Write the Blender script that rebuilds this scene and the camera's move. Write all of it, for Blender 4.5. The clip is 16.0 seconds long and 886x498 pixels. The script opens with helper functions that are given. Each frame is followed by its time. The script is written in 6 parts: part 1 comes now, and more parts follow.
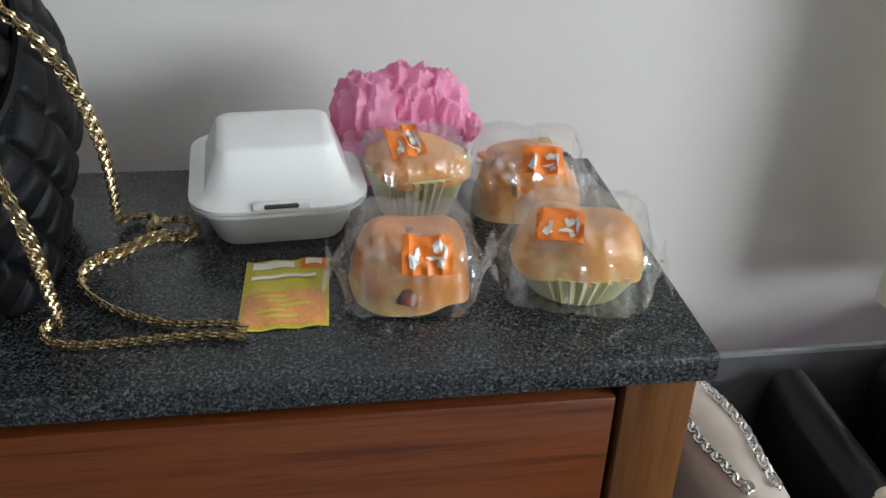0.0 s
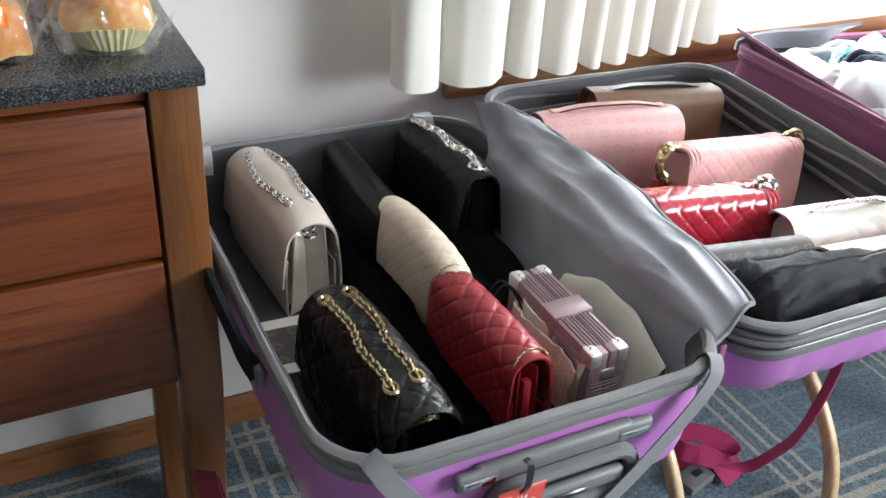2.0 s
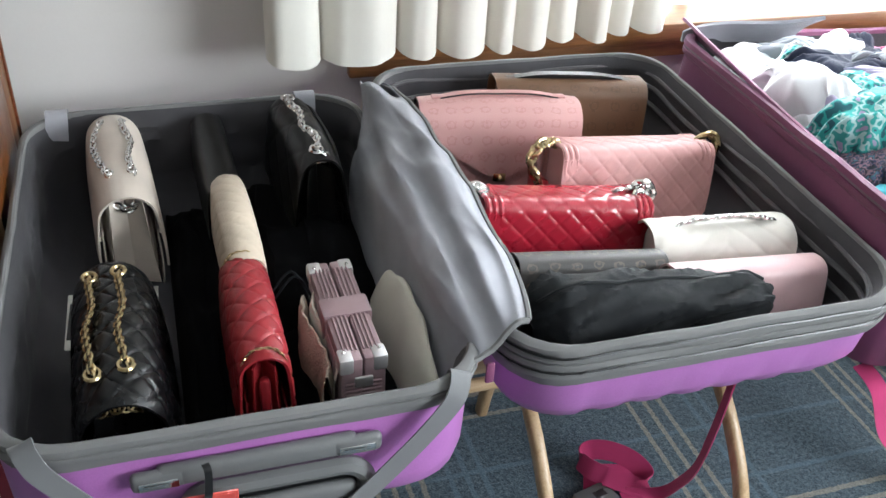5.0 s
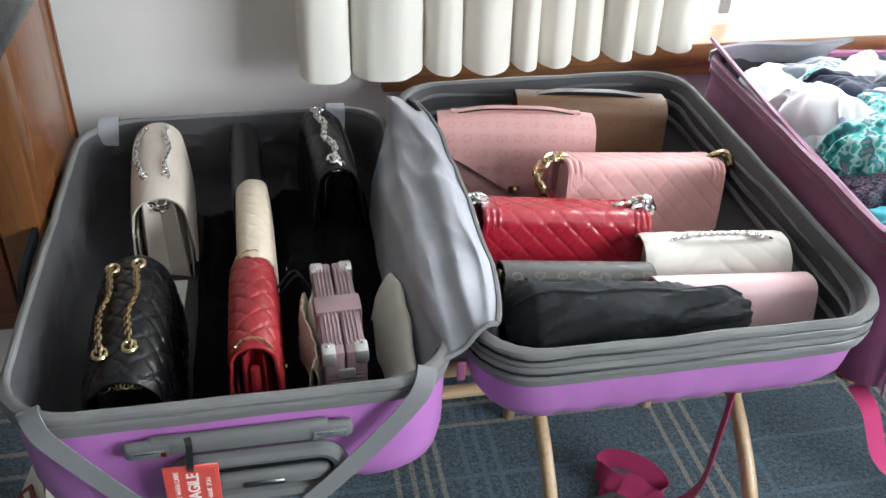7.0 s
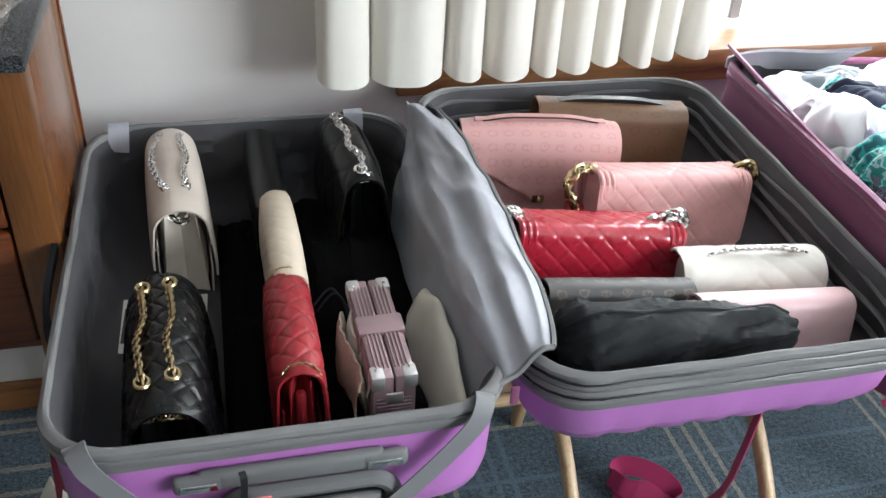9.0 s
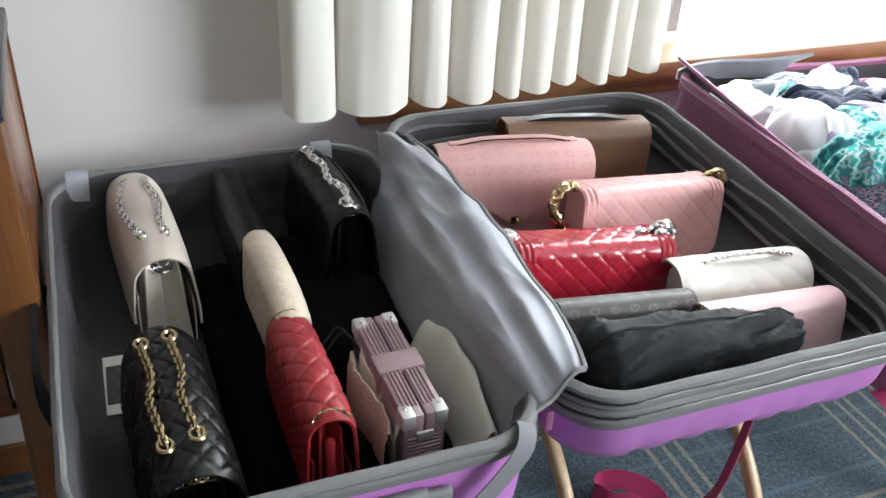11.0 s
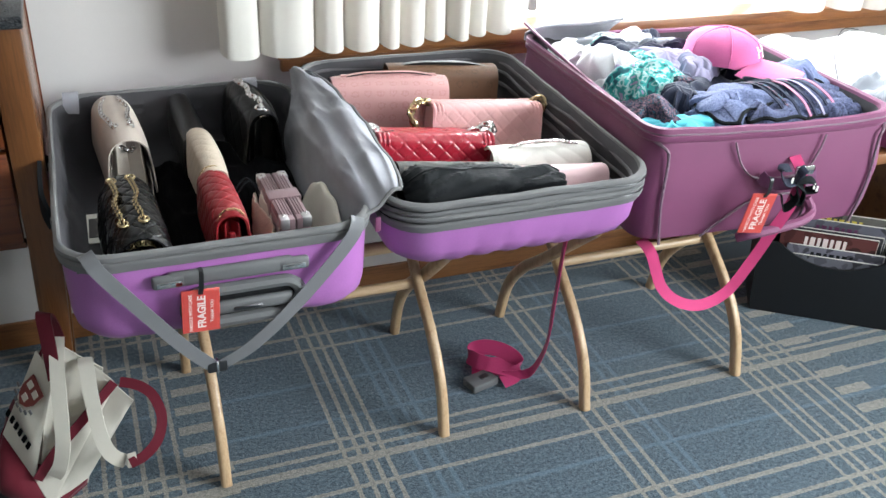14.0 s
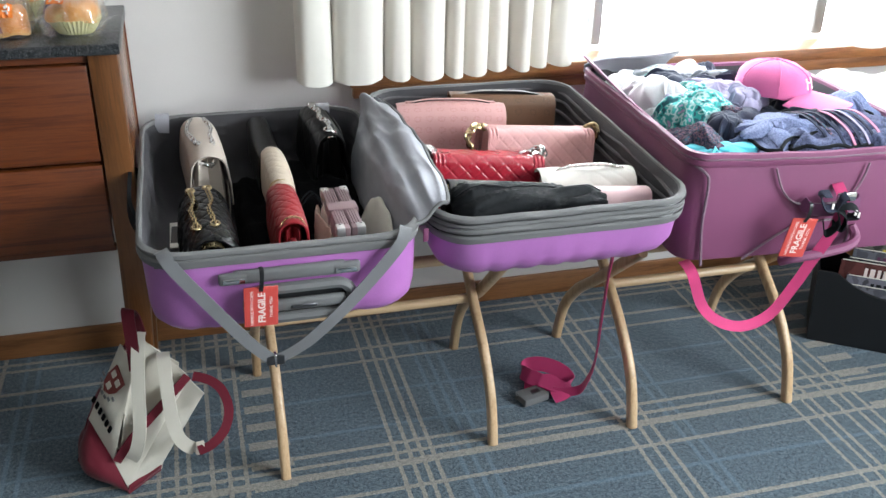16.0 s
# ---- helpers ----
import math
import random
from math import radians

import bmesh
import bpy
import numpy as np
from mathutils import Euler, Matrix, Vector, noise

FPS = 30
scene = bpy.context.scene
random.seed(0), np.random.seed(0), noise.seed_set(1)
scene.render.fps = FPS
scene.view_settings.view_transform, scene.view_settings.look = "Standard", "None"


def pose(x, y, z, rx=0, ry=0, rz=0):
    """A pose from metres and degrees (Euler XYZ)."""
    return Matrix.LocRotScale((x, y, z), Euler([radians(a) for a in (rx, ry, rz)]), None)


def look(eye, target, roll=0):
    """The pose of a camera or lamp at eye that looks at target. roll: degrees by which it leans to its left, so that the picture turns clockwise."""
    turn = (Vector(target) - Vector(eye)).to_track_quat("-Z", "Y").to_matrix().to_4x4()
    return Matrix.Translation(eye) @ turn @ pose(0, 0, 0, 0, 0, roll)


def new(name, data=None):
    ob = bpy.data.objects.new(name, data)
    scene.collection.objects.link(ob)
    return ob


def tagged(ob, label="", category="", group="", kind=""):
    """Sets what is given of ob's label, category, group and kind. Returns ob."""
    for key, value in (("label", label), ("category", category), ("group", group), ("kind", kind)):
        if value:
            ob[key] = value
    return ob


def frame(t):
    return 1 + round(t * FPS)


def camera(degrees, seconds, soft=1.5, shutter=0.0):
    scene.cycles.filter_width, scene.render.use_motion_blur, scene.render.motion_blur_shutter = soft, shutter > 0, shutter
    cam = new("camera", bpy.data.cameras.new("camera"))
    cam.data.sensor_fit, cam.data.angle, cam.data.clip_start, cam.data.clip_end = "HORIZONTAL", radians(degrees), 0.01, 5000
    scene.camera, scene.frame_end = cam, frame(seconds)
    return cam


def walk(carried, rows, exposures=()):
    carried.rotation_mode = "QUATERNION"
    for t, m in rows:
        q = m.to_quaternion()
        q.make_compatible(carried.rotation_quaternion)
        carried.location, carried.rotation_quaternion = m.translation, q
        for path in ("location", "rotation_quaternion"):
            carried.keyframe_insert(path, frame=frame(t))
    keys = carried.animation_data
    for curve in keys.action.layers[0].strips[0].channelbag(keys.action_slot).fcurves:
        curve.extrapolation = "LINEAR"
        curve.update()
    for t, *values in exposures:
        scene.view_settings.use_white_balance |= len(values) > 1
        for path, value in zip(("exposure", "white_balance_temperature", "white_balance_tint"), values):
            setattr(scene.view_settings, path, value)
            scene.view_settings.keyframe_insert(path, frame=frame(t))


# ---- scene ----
cam = camera(51.7, 16.0)
PATH = [
    (0, (0.034, 0.066, 1.25), (0.31, 1.779, 0.256), 2.1),
    (0.5, (0.053, 0.026, 1.25), (0.381, 1.704, 0.214), 2.9),
    (1, (0.084, -0.126, 1.254), (0.51, 1.538, 0.228), 3.8),
    (1.5, (0.082, -0.303, 1.236), (0.721, 1.296, 0.219), 3.7),
    (2, (0.104, -0.382, 1.246), (0.907, 1.116, 0.192), 4.0),
    (2.5, (0.115, -0.397, 1.246), (0.962, 1.066, 0.176), 2.7),
    (3, (0.151, -0.39, 1.244), (1.034, 1.047, 0.169), 3.4),
    (3.5, (0.215, -0.392, 1.238), (1.015, 1.107, 0.183), 2.9),
    (4, (0.319, -0.409, 1.237), (0.994, 1.118, 0.135), 4.0),
    (4.2, (0.357, -0.411, 1.225), (1.029, 1.104, 0.107), 4.2),
    (6.3, (0.621, -0.559, 1.282), (0.885, 1.106, 0.207), 1.8),
    (6.5, (0.622, -0.559, 1.282), (0.941, 1.086, 0.19), 2.0),
    (7, (0.609, -0.555, 1.283), (0.936, 1.085, 0.187), 1.3),
    (7.5, (0.594, -0.55, 1.291), (0.918, 1.097, 0.205), -0.4),
    (8, (0.575, -0.551, 1.293), (0.901, 1.117, 0.238), 0.6),
    (8.5, (0.555, -0.529, 1.289), (0.909, 1.096, 0.178), 1.4),
    (8.7, (0.539, -0.512, 1.297), (0.922, 1.102, 0.179), 2.1),
    (10.8, (0.38, -0.419, 1.28), (1.015, 1.118, 0.168), 5.0),
    (11, (0.386, -0.424, 1.282), (1.045, 1.135, 0.216), 3.4),
    (11.5, (0.4, -0.469, 1.29), (1.164, 1.09, 0.296), 4.0),
    (12, (0.425, -0.598, 1.298), (1.058, 1.024, 0.315), 5.3),
    (12.5, (0.435, -0.769, 1.28), (1.056, 0.829, 0.25), 5.7),
    (13, (0.402, -0.858, 1.308), (1.057, 0.765, 0.34), 3.8),
    (13.5, (0.356, -0.937, 1.307), (1.091, 0.643, 0.325), 1.3),
    (14, (0.373, -1.046, 1.307), (1.052, 0.561, 0.33), 2.9),
    (14.5, (0.404, -1.134, 1.312), (1.058, 0.479, 0.325), 3.1),
    (15, (0.414, -1.169, 1.312), (1.011, 0.478, 0.348), 2.6),
    (15.5, (0.418, -1.184, 1.315), (0.965, 0.498, 0.382), 2.2),
    (16, (0.412, -1.191, 1.322), (0.908, 0.52, 0.413), 1.4),
]
EXPOSURES = [(0, -0.43), (0.6, -0.31), (1.2, 0.0), (2.5, 0.04), (3.5, -0.08), (6.5, -0.33), (8.5, -0.30), (11, -0.24), (12.1, -0.54), (13.5, -0.25), (14.5, -0.09), (16, -0.19)]
walk(cam, [(t, look(eye, target, roll)) for t, eye, target, roll in PATH], EXPOSURES)

# ---- world and light ----
WALL_Y, EAST_X, WEST_X, SOUTH_Y, CEIL_Z = 0.963, 3.1, -3.4, -5.0, 2.6
world = bpy.data.worlds.new("world")
scene.world = world
world.use_nodes = True
wt = world.node_tree
sky = wt.nodes.new("ShaderNodeTexSky")
sky.sky_type, sky.sun_disc = "NISHITA", False
sky.sun_elevation, sky.sun_rotation = radians(32), radians(120)
wt.links.new(sky.outputs[0], wt.nodes["Background"].inputs[0])
wt.nodes["Background"].inputs[1].default_value = 0.12


def window_light(name, loc, aim, w, h, power, colour):
    d = bpy.data.lights.new(name, "AREA")
    d.shape, d.size, d.size_y, d.energy, d.color = "RECTANGLE", w, h, power, colour
    ob = new(name, d)
    ob.matrix_world = look(loc, aim)
    return ob


window_light("north_window_light", (1.86, WALL_Y + 0.165, 1.38), (1.80, -3, 1.0), 1.2, 1.28, 72, (0.845, 0.935, 1.0))
window_light("east_window_light", (EAST_X - 0.02, -1.6, 1.5), (-1.2, -0.5, 0.55), 2.0, 1.1, 190, (0.85, 0.94, 1.0))

# ---- materials ----
def nd(nt, kind, **kw):
    n = nt.nodes.new("ShaderNode" + kind)
    for k, v in kw.items():
        n.inputs[k].default_value = v
    return n


def mth(nt, op, a, b=None):
    n = nt.nodes.new("ShaderNodeMath")
    n.operation = op
    for i, v in enumerate((a, b)):
        if v is None:
            continue
        if isinstance(v, (int, float)):
            n.inputs[i].default_value = v
        else:
            nt.links.new(v, n.inputs[i])
    return n.outputs[0]


def mixc(nt, f, a, b, blend="MIX"):
    n = nt.nodes.new("ShaderNodeMix")
    n.data_type, n.blend_type = "RGBA", blend
    for sock, v in ((n.inputs[0], f), (n.inputs[6], a), (n.inputs[7], b)):
        if isinstance(v, (int, float)):
            sock.default_value = v
        elif isinstance(v, tuple):
            sock.default_value = (*v[:3], 1)
        else:
            nt.links.new(v, sock)
    return n.outputs[2]


def ramp(nt, fac, stops):
    n = nt.nodes.new("ShaderNodeValToRGB")
    e = n.color_ramp.elements
    while len(e) < len(stops):
        e.new(0.5)
    for q, (p, c) in zip(e, stops):
        q.position, q.color = p, (*c, 1)
    nt.links.new(fac, n.inputs[0])
    return n.outputs[0]


def base(name, rough=0.5, metal=0.0):
    m = bpy.data.materials.new(name)
    m.use_nodes = True
    nt = m.node_tree
    b = nt.nodes["Principled BSDF"]
    b.inputs["Roughness"].default_value, b.inputs["Metallic"].default_value = rough, metal
    tc = nt.nodes.new("ShaderNodeTexCoord")
    return m, nt, b, tc.outputs["Object"]


def noise_of(nt, co, scale, detail=4.0, rough=0.55):
    n = nd(nt, "TexNoise", Scale=scale, Detail=detail, Roughness=rough)
    nt.links.new(co, n.inputs["Vector"])
    return n.outputs["Fac"]


def bumped(nt, b, height, strength, dist=0.002):
    n = nd(nt, "Bump", Strength=strength, Distance=dist)
    nt.links.new(height, n.inputs["Height"])
    nt.links.new(n.outputs[0], b.inputs["Normal"])


def mat(name, col, rough=0.5, metal=0.0, var=0.15, scale=18, bump=0.15, bscale=350, dist=0.001, coat=0.0, sheen=0.0, fine=0.5):
    """A surface with broad stains and fine grain."""
    m, nt, b, co = base(name, rough, metal)
    big, small = noise_of(nt, co, scale), noise_of(nt, co, bscale, 3)
    f = mth(nt, "ADD", mth(nt, "MULTIPLY", big, 1 - fine), mth(nt, "MULTIPLY", small, fine))
    lo = tuple(c * (1 - var) for c in col)
    hi = tuple(min(1, c * (1 + var)) for c in col)
    nt.links.new(ramp(nt, f, [(0.3, lo), (0.7, hi)]), b.inputs["Base Color"])
    r = mth(nt, "ADD", mth(nt, "MULTIPLY", big, 0.2), max(rough - 0.1, 0.02))
    nt.links.new(r, b.inputs["Roughness"])
    if bump:
        bumped(nt, b, small, bump, dist)
    b.inputs["Coat Weight"].default_value = coat
    b.inputs["Sheen Weight"].default_value = sheen
    return m


def leather(name, col, rough=0.42, coat=0.0, bscale=900, bump=0.25, var=0.1):
    m, nt, b, co = base(name, rough)
    v = nd(nt, "TexVoronoi", Scale=bscale)
    nt.links.new(co, v.inputs["Vector"])
    big = noise_of(nt, co, 14)
    lo, hi = tuple(c * (1 - var) for c in col), tuple(min(1, c * (1 + var)) for c in col)
    nt.links.new(ramp(nt, big, [(0.3, lo), (0.7, hi)]), b.inputs["Base Color"])
    nt.links.new(mth(nt, "ADD", mth(nt, "MULTIPLY", big, 0.25), rough - 0.12), b.inputs["Roughness"])
    b.inputs["Specular IOR Level"].default_value = 0.32 if max(col) < 0.03 else 0.42
    b.inputs["Coat Weight"].default_value = coat
    b.inputs["Coat Roughness"].default_value = 0.06
    bumped(nt, b, v.outputs["Distance"], bump, 0.0006)
    return m


def cloth(name, col, scale=900, rough=0.85, var=0.12, sheen=0.15, bump=0.3):
    m, nt, b, co = base(name, rough)
    weave = noise_of(nt, co, scale * 0.9, 2, 0.7)
    big = noise_of(nt, co, 9)
    lo, hi = tuple(c * (1 - var) for c in col), tuple(min(1, c * (1 + var)) for c in col)
    c = ramp(nt, big, [(0.3, lo), (0.7, hi)])
    nt.links.new(mixc(nt, mth(nt, "MULTIPLY", weave, 0.18), c, tuple(x * 0.5 for x in col)), b.inputs["Base Color"])
    b.inputs["Sheen Weight"].default_value = sheen
    b.inputs["Specular IOR Level"].default_value = 0.2
    bumped(nt, b, mth(nt, "ADD", weave, mth(nt, "MULTIPLY", big, 1.5)), bump, 0.0012)
    return m


def wood(name, lo, mid, hi, axis="X", scale=7.0, rough=0.38, coat=0.15, stretch=0.07):
    m, nt, b, co = base(name, rough)
    mp = nt.nodes.new("ShaderNodeMapping")
    s = {"X": (stretch, 1, 1), "Y": (1, stretch, 1), "Z": (1, 1, stretch)}[axis]
    mp.inputs["Scale"].default_value = s
    oi = nt.nodes.new("ShaderNodeObjectInfo")
    add = nt.nodes.new("ShaderNodeVectorMath")
    add.operation = "ADD"
    nt.links.new(co, add.inputs[0])
    nt.links.new(mth(nt, "MULTIPLY", oi.outputs["Random"], 7.0), add.inputs[1])
    nt.links.new(add.outputs[0], mp.inputs["Vector"])
    n1 = noise_of(nt, mp.outputs[0], scale * 5, 5, 0.6)
    n2 = noise_of(nt, mp.outputs[0], scale * 45, 3, 0.6)
    big = noise_of(nt, co, 5)
    f = mth(nt, "ADD", mth(nt, "MULTIPLY", n1, 0.7), mth(nt, "MULTIPLY", n2, 0.3))
    c = ramp(nt, f, [(0.36, lo), (0.45, mid), (0.53, hi), (0.6, mid), (0.68, hi)])
    c = mixc(nt, mth(nt, "MULTIPLY", big, 0.35), c, mid)
    nt.links.new(c, b.inputs["Base Color"])
    nt.links.new(mth(nt, "ADD", mth(nt, "MULTIPLY", n1, 0.25), rough - 0.12), b.inputs["Roughness"])
    b.inputs["Coat Weight"].default_value = coat
    b.inputs["Coat Roughness"].default_value = 0.25
    bumped(nt, b, n2, 0.12, 0.0006)
    return m


def glow(name, col, strength):
    m = bpy.data.materials.new(name)
    m.use_nodes = True
    b = m.node_tree.nodes["Principled BSDF"]
    b.inputs["Base Color"].default_value = (0, 0, 0, 1)
    b.inputs["Emission Color"].default_value = (*col, 1)
    b.inputs["Emission Strength"].default_value = strength
    return m


def carpet_material():
    m, nt, b, co = base("carpet", 0.95)
    wob = noise_of(nt, co, 130, 3)
    sep = nt.nodes.new("ShaderNodeSeparateXYZ")
    nt.links.new(co, sep.inputs[0])
    jit = mth(nt, "MULTIPLY", mth(nt, "SUBTRACT", wob, 0.5), 0.008)
    x, y = mth(nt, "ADD", sep.outputs[0], jit), mth(nt, "ADD", sep.outputs[1], jit)

    def line(axis, c, w):
        return mth(nt, "LESS_THAN", mth(nt, "ABSOLUTE", mth(nt, "SUBTRACT", axis, c)), w)

    def union(items):
        f = items[0]
        for q in items[1:]:
            f = mth(nt, "MAXIMUM", f, q)
        return f

    # beige threads across and along, repeated every 0.97 m and 0.92 m
    px = mth(nt, "FLOORED_MODULO", mth(nt, "SUBTRACT", x, 0.28), 1.47)
    py = mth(nt, "FLOORED_MODULO", mth(nt, "SUBTRACT", y, -0.03), 0.97)
    along = union([line(px, c - 0.28, 0.0048) for c in (0.325, 0.373, 0.408, 0.442, 0.766, 0.796, 0.822, 0.848, 1.30, 1.335, 1.366)]
                  + [line(px, c - 0.28, 0.0045) for c in (1.733, 0.30)])
    across = union([line(py, c + 0.03, w) for c, w in ((0.331, 0.011), (0.253, 0.0055), (0.365, 0.0055), (0.400, 0.0055),
                                                       (0.794, 0.006), (0.735, 0.005), (0.02, 0.006), (0.06, 0.006), (0.892, 0.0055), (0.922, 0.0055))])
    bars = mth(nt, "MULTIPLY", line(px, 0.50 - 0.28, 0.045), line(mth(nt, "FLOORED_MODULO", mth(nt, "SUBTRACT", y, 0.02), 0.068), 0.034, 0.014))
    thread = union([along, across, bars])
    faint = union([line(px, c - 0.28, 0.005) for c in (0.90, 0.93, 0.96, 1.42, 1.45)] + [line(py, c + 0.03, 0.005) for c in (0.17, 0.467, 0.60)])
    speck = noise_of(nt, co, 300, 2, 0.7)
    mid = noise_of(nt, co, 120, 4, 0.65)
    patch = noise_of(nt, co, 3.5, 3)
    blue = ramp(nt, mth(nt, "ADD", mth(nt, "MULTIPLY", mid, 0.5), mth(nt, "MULTIPLY", speck, 0.5)),
                [(0.40, (0.010, 0.026, 0.042)), (0.5, (0.056, 0.096, 0.128)), (0.60, (0.165, 0.215, 0.245))])
    blue = mixc(nt, mth(nt, "MULTIPLY", patch, 0.35), blue, (0.052, 0.088, 0.12))
    blue = mixc(nt, mth(nt, "MULTIPLY", faint, 0.45), blue, (0.14, 0.22, 0.28))
    beige = ramp(nt, mth(nt, "ADD", mth(nt, "MULTIPLY", mid, 0.4), mth(nt, "MULTIPLY", speck, 0.6)),
                 [(0.3, (0.13, 0.12, 0.10)), (0.6, (0.40, 0.365, 0.30))])
    nt.links.new(mixc(nt, mth(nt, "MULTIPLY", thread, mth(nt, "ADD", 0.55, mth(nt, "MULTIPLY", mid, 0.6))), blue, beige), b.inputs["Base Color"])
    b.inputs["Sheen Weight"].default_value = 0.2
    bumped(nt, b, mth(nt, "ADD", speck, mth(nt, "MULTIPLY", mid, 0.8)), 0.9, 0.004)
    return m


def granite_material():
    m, nt, b, co = base("granite", 0.22)
    v = nd(nt, "TexVoronoi", Scale=760.0)
    nt.links.new(co, v.inputs["Vector"])
    n = noise_of(nt, co, 420, 5, 0.75)
    sepc = nt.nodes.new("ShaderNodeSeparateColor")
    nt.links.new(v.outputs["Color"], sepc.inputs[0])
    f = mth(nt, "ADD", mth(nt, "MULTIPLY", sepc.outputs[0], 0.5), mth(nt, "MULTIPLY", n, 0.5))
    c = ramp(nt, f, [(0.27, (0.005, 0.0055, 0.006)), (0.48, (0.015, 0.0165, 0.019)), (0.63, (0.036, 0.038, 0.041)), (0.78, (0.11, 0.11, 0.11))])
    nt.links.new(c, b.inputs["Base Color"])
    nt.links.new(mth(nt, "ADD", mth(nt, "MULTIPLY", n, 0.25), 0.14), b.inputs["Roughness"])
    bumped(nt, b, n, 0.1, 0.0004)
    return m


def film_material():
    m = bpy.data.materials.new("clear_film")
    m.use_nodes = True
    nt = m.node_tree
    out = nt.nodes["Material Output"]
    b = nt.nodes["Principled BSDF"]
    tc = nt.nodes.new("ShaderNodeTexCoord")
    n = noise_of(nt, tc.outputs["Object"], 45, 3)
    nt.nodes.remove(b)
    b = nt.nodes.new("ShaderNodeBsdfGlossy")
    b.inputs["Color"].default_value = (0.95, 0.95, 0.95, 1)
    b.inputs["Roughness"].default_value = 0.13
    bumped(nt, b, n, 0.8, 0.005)
    tr = nt.nodes.new("ShaderNodeBsdfTransparent")
    mx = nt.nodes.new("ShaderNodeMixShader")
    mx.inputs[0].default_value = 0.15
    haze = nt.nodes.new("ShaderNodeBsdfDiffuse")
    haze.inputs["Color"].default_value = (0.85, 0.85, 0.85, 1)
    milky = nt.nodes.new("ShaderNodeMixShader")
    nt.links.new(mth(nt, "MULTIPLY", mth(nt, "MULTIPLY", n, n), 0.25), milky.inputs[0])
    nt.links.new(tr.outputs[0], milky.inputs[1])
    nt.links.new(haze.outputs[0], milky.inputs[2])
    nt.links.new(milky.outputs[0], mx.inputs[1])
    nt.links.new(b.outputs[0], mx.inputs[2])
    nt.links.new(mx.outputs[0], out.inputs["Surface"])
    return m


def speckled(name, col, dot, scale, thr, rough=0.5, shade=0.55):
    """Leather or cloth printed with scattered motifs."""
    m, nt, b, co = base(name, rough)
    v = nd(nt, "TexVoronoi", Scale=scale, Randomness=0.12)
    v.voronoi_dimensions = "2D"
    sep, com = nt.nodes.new("ShaderNodeSeparateXYZ"), nt.nodes.new("ShaderNodeCombineXYZ")
    nt.links.new(co, sep.inputs[0])
    nt.links.new(sep.outputs["X"], com.inputs["X"])
    nt.links.new(mth(nt, "ADD", sep.outputs["Z"], sep.outputs["Y"]), com.inputs["Y"])
    nt.links.new(com.outputs[0], v.inputs["Vector"])
    petal = nd(nt, "TexVoronoi", Scale=scale * 2.9, Randomness=0.55)
    petal.voronoi_dimensions = "2D"
    nt.links.new(com.outputs[0], petal.inputs["Vector"])
    ringed = mth(nt, "LESS_THAN", mth(nt, "ABSOLUTE", mth(nt, "SUBTRACT", v.outputs["Distance"], thr)), 0.035)
    inside = mth(nt, "LESS_THAN", v.outputs["Distance"], thr * 1.5)
    core = mth(nt, "MULTIPLY", inside, mth(nt, "LESS_THAN", petal.outputs["Distance"], 0.26))
    f = mth(nt, "MAXIMUM", ringed, core)
    big = noise_of(nt, co, 14)
    c = mixc(nt, mth(nt, "MULTIPLY", big, 0.4), col, tuple(q * 0.7 for q in col))
    nt.links.new(mixc(nt, mth(nt, "MULTIPLY", f, shade), c, dot), b.inputs["Base Color"])
    bumped(nt, b, mth(nt, "ADD", mth(nt, "MULTIPLY", noise_of(nt, co, 700, 2), 0.4), mth(nt, "MULTIPLY", f, -0.8)), 0.55, 0.0016)
    return m


def sheer(name, col, through_col=(0.8, 0.8, 0.78), amount=0.2, rough=0.92, bscale=500, bump=0.25):
    """Cloth that lets some daylight through."""
    m = mat(name, col, rough, var=0.04, scale=6, bump=bump, bscale=bscale, sheen=0.1, fine=0.2)
    nt = m.node_tree
    out, b = nt.nodes["Material Output"], nt.nodes["Principled BSDF"]
    t = nt.nodes.new("ShaderNodeBsdfTranslucent")
    t.inputs[0].default_value = (*through_col, 1)
    mx = nt.nodes.new("ShaderNodeMixShader")
    mx.inputs[0].default_value = amount
    nt.links.new(b.outputs[0], mx.inputs[1])
    nt.links.new(t.outputs[0], mx.inputs[2])
    nt.links.new(mx.outputs[0], out.inputs["Surface"])
    return m


def crust(name, pale, gold, brown, z0, z1):
    """Baked dough: pale sides, golden top with browned patches."""
    m, nt, b, co = base(name, 0.42)
    sep = nt.nodes.new("ShaderNodeSeparateXYZ")
    nt.links.new(co, sep.inputs[0])
    n = noise_of(nt, co, 26, 3)
    fine = noise_of(nt, co, 240, 3)
    hgt = mth(nt, "DIVIDE", mth(nt, "SUBTRACT", sep.outputs["Z"], z0), z1 - z0)
    f = mth(nt, "ADD", mth(nt, "MULTIPLY", hgt, 0.62), mth(nt, "ADD", mth(nt, "MULTIPLY", mth(nt, "SUBTRACT", n, 0.5), 1.5), mth(nt, "MULTIPLY", mth(nt, "SUBTRACT", fine, 0.5), 0.25)))
    nt.links.new(ramp(nt, f, [(0.05, pale), (0.35, gold), (0.62, gold), (0.95, brown)]), b.inputs["Base Color"])
    bumped(nt, b, mth(nt, "ADD", mth(nt, "MULTIPLY", n, 1.5), fine), 0.35, 0.002)
    return m


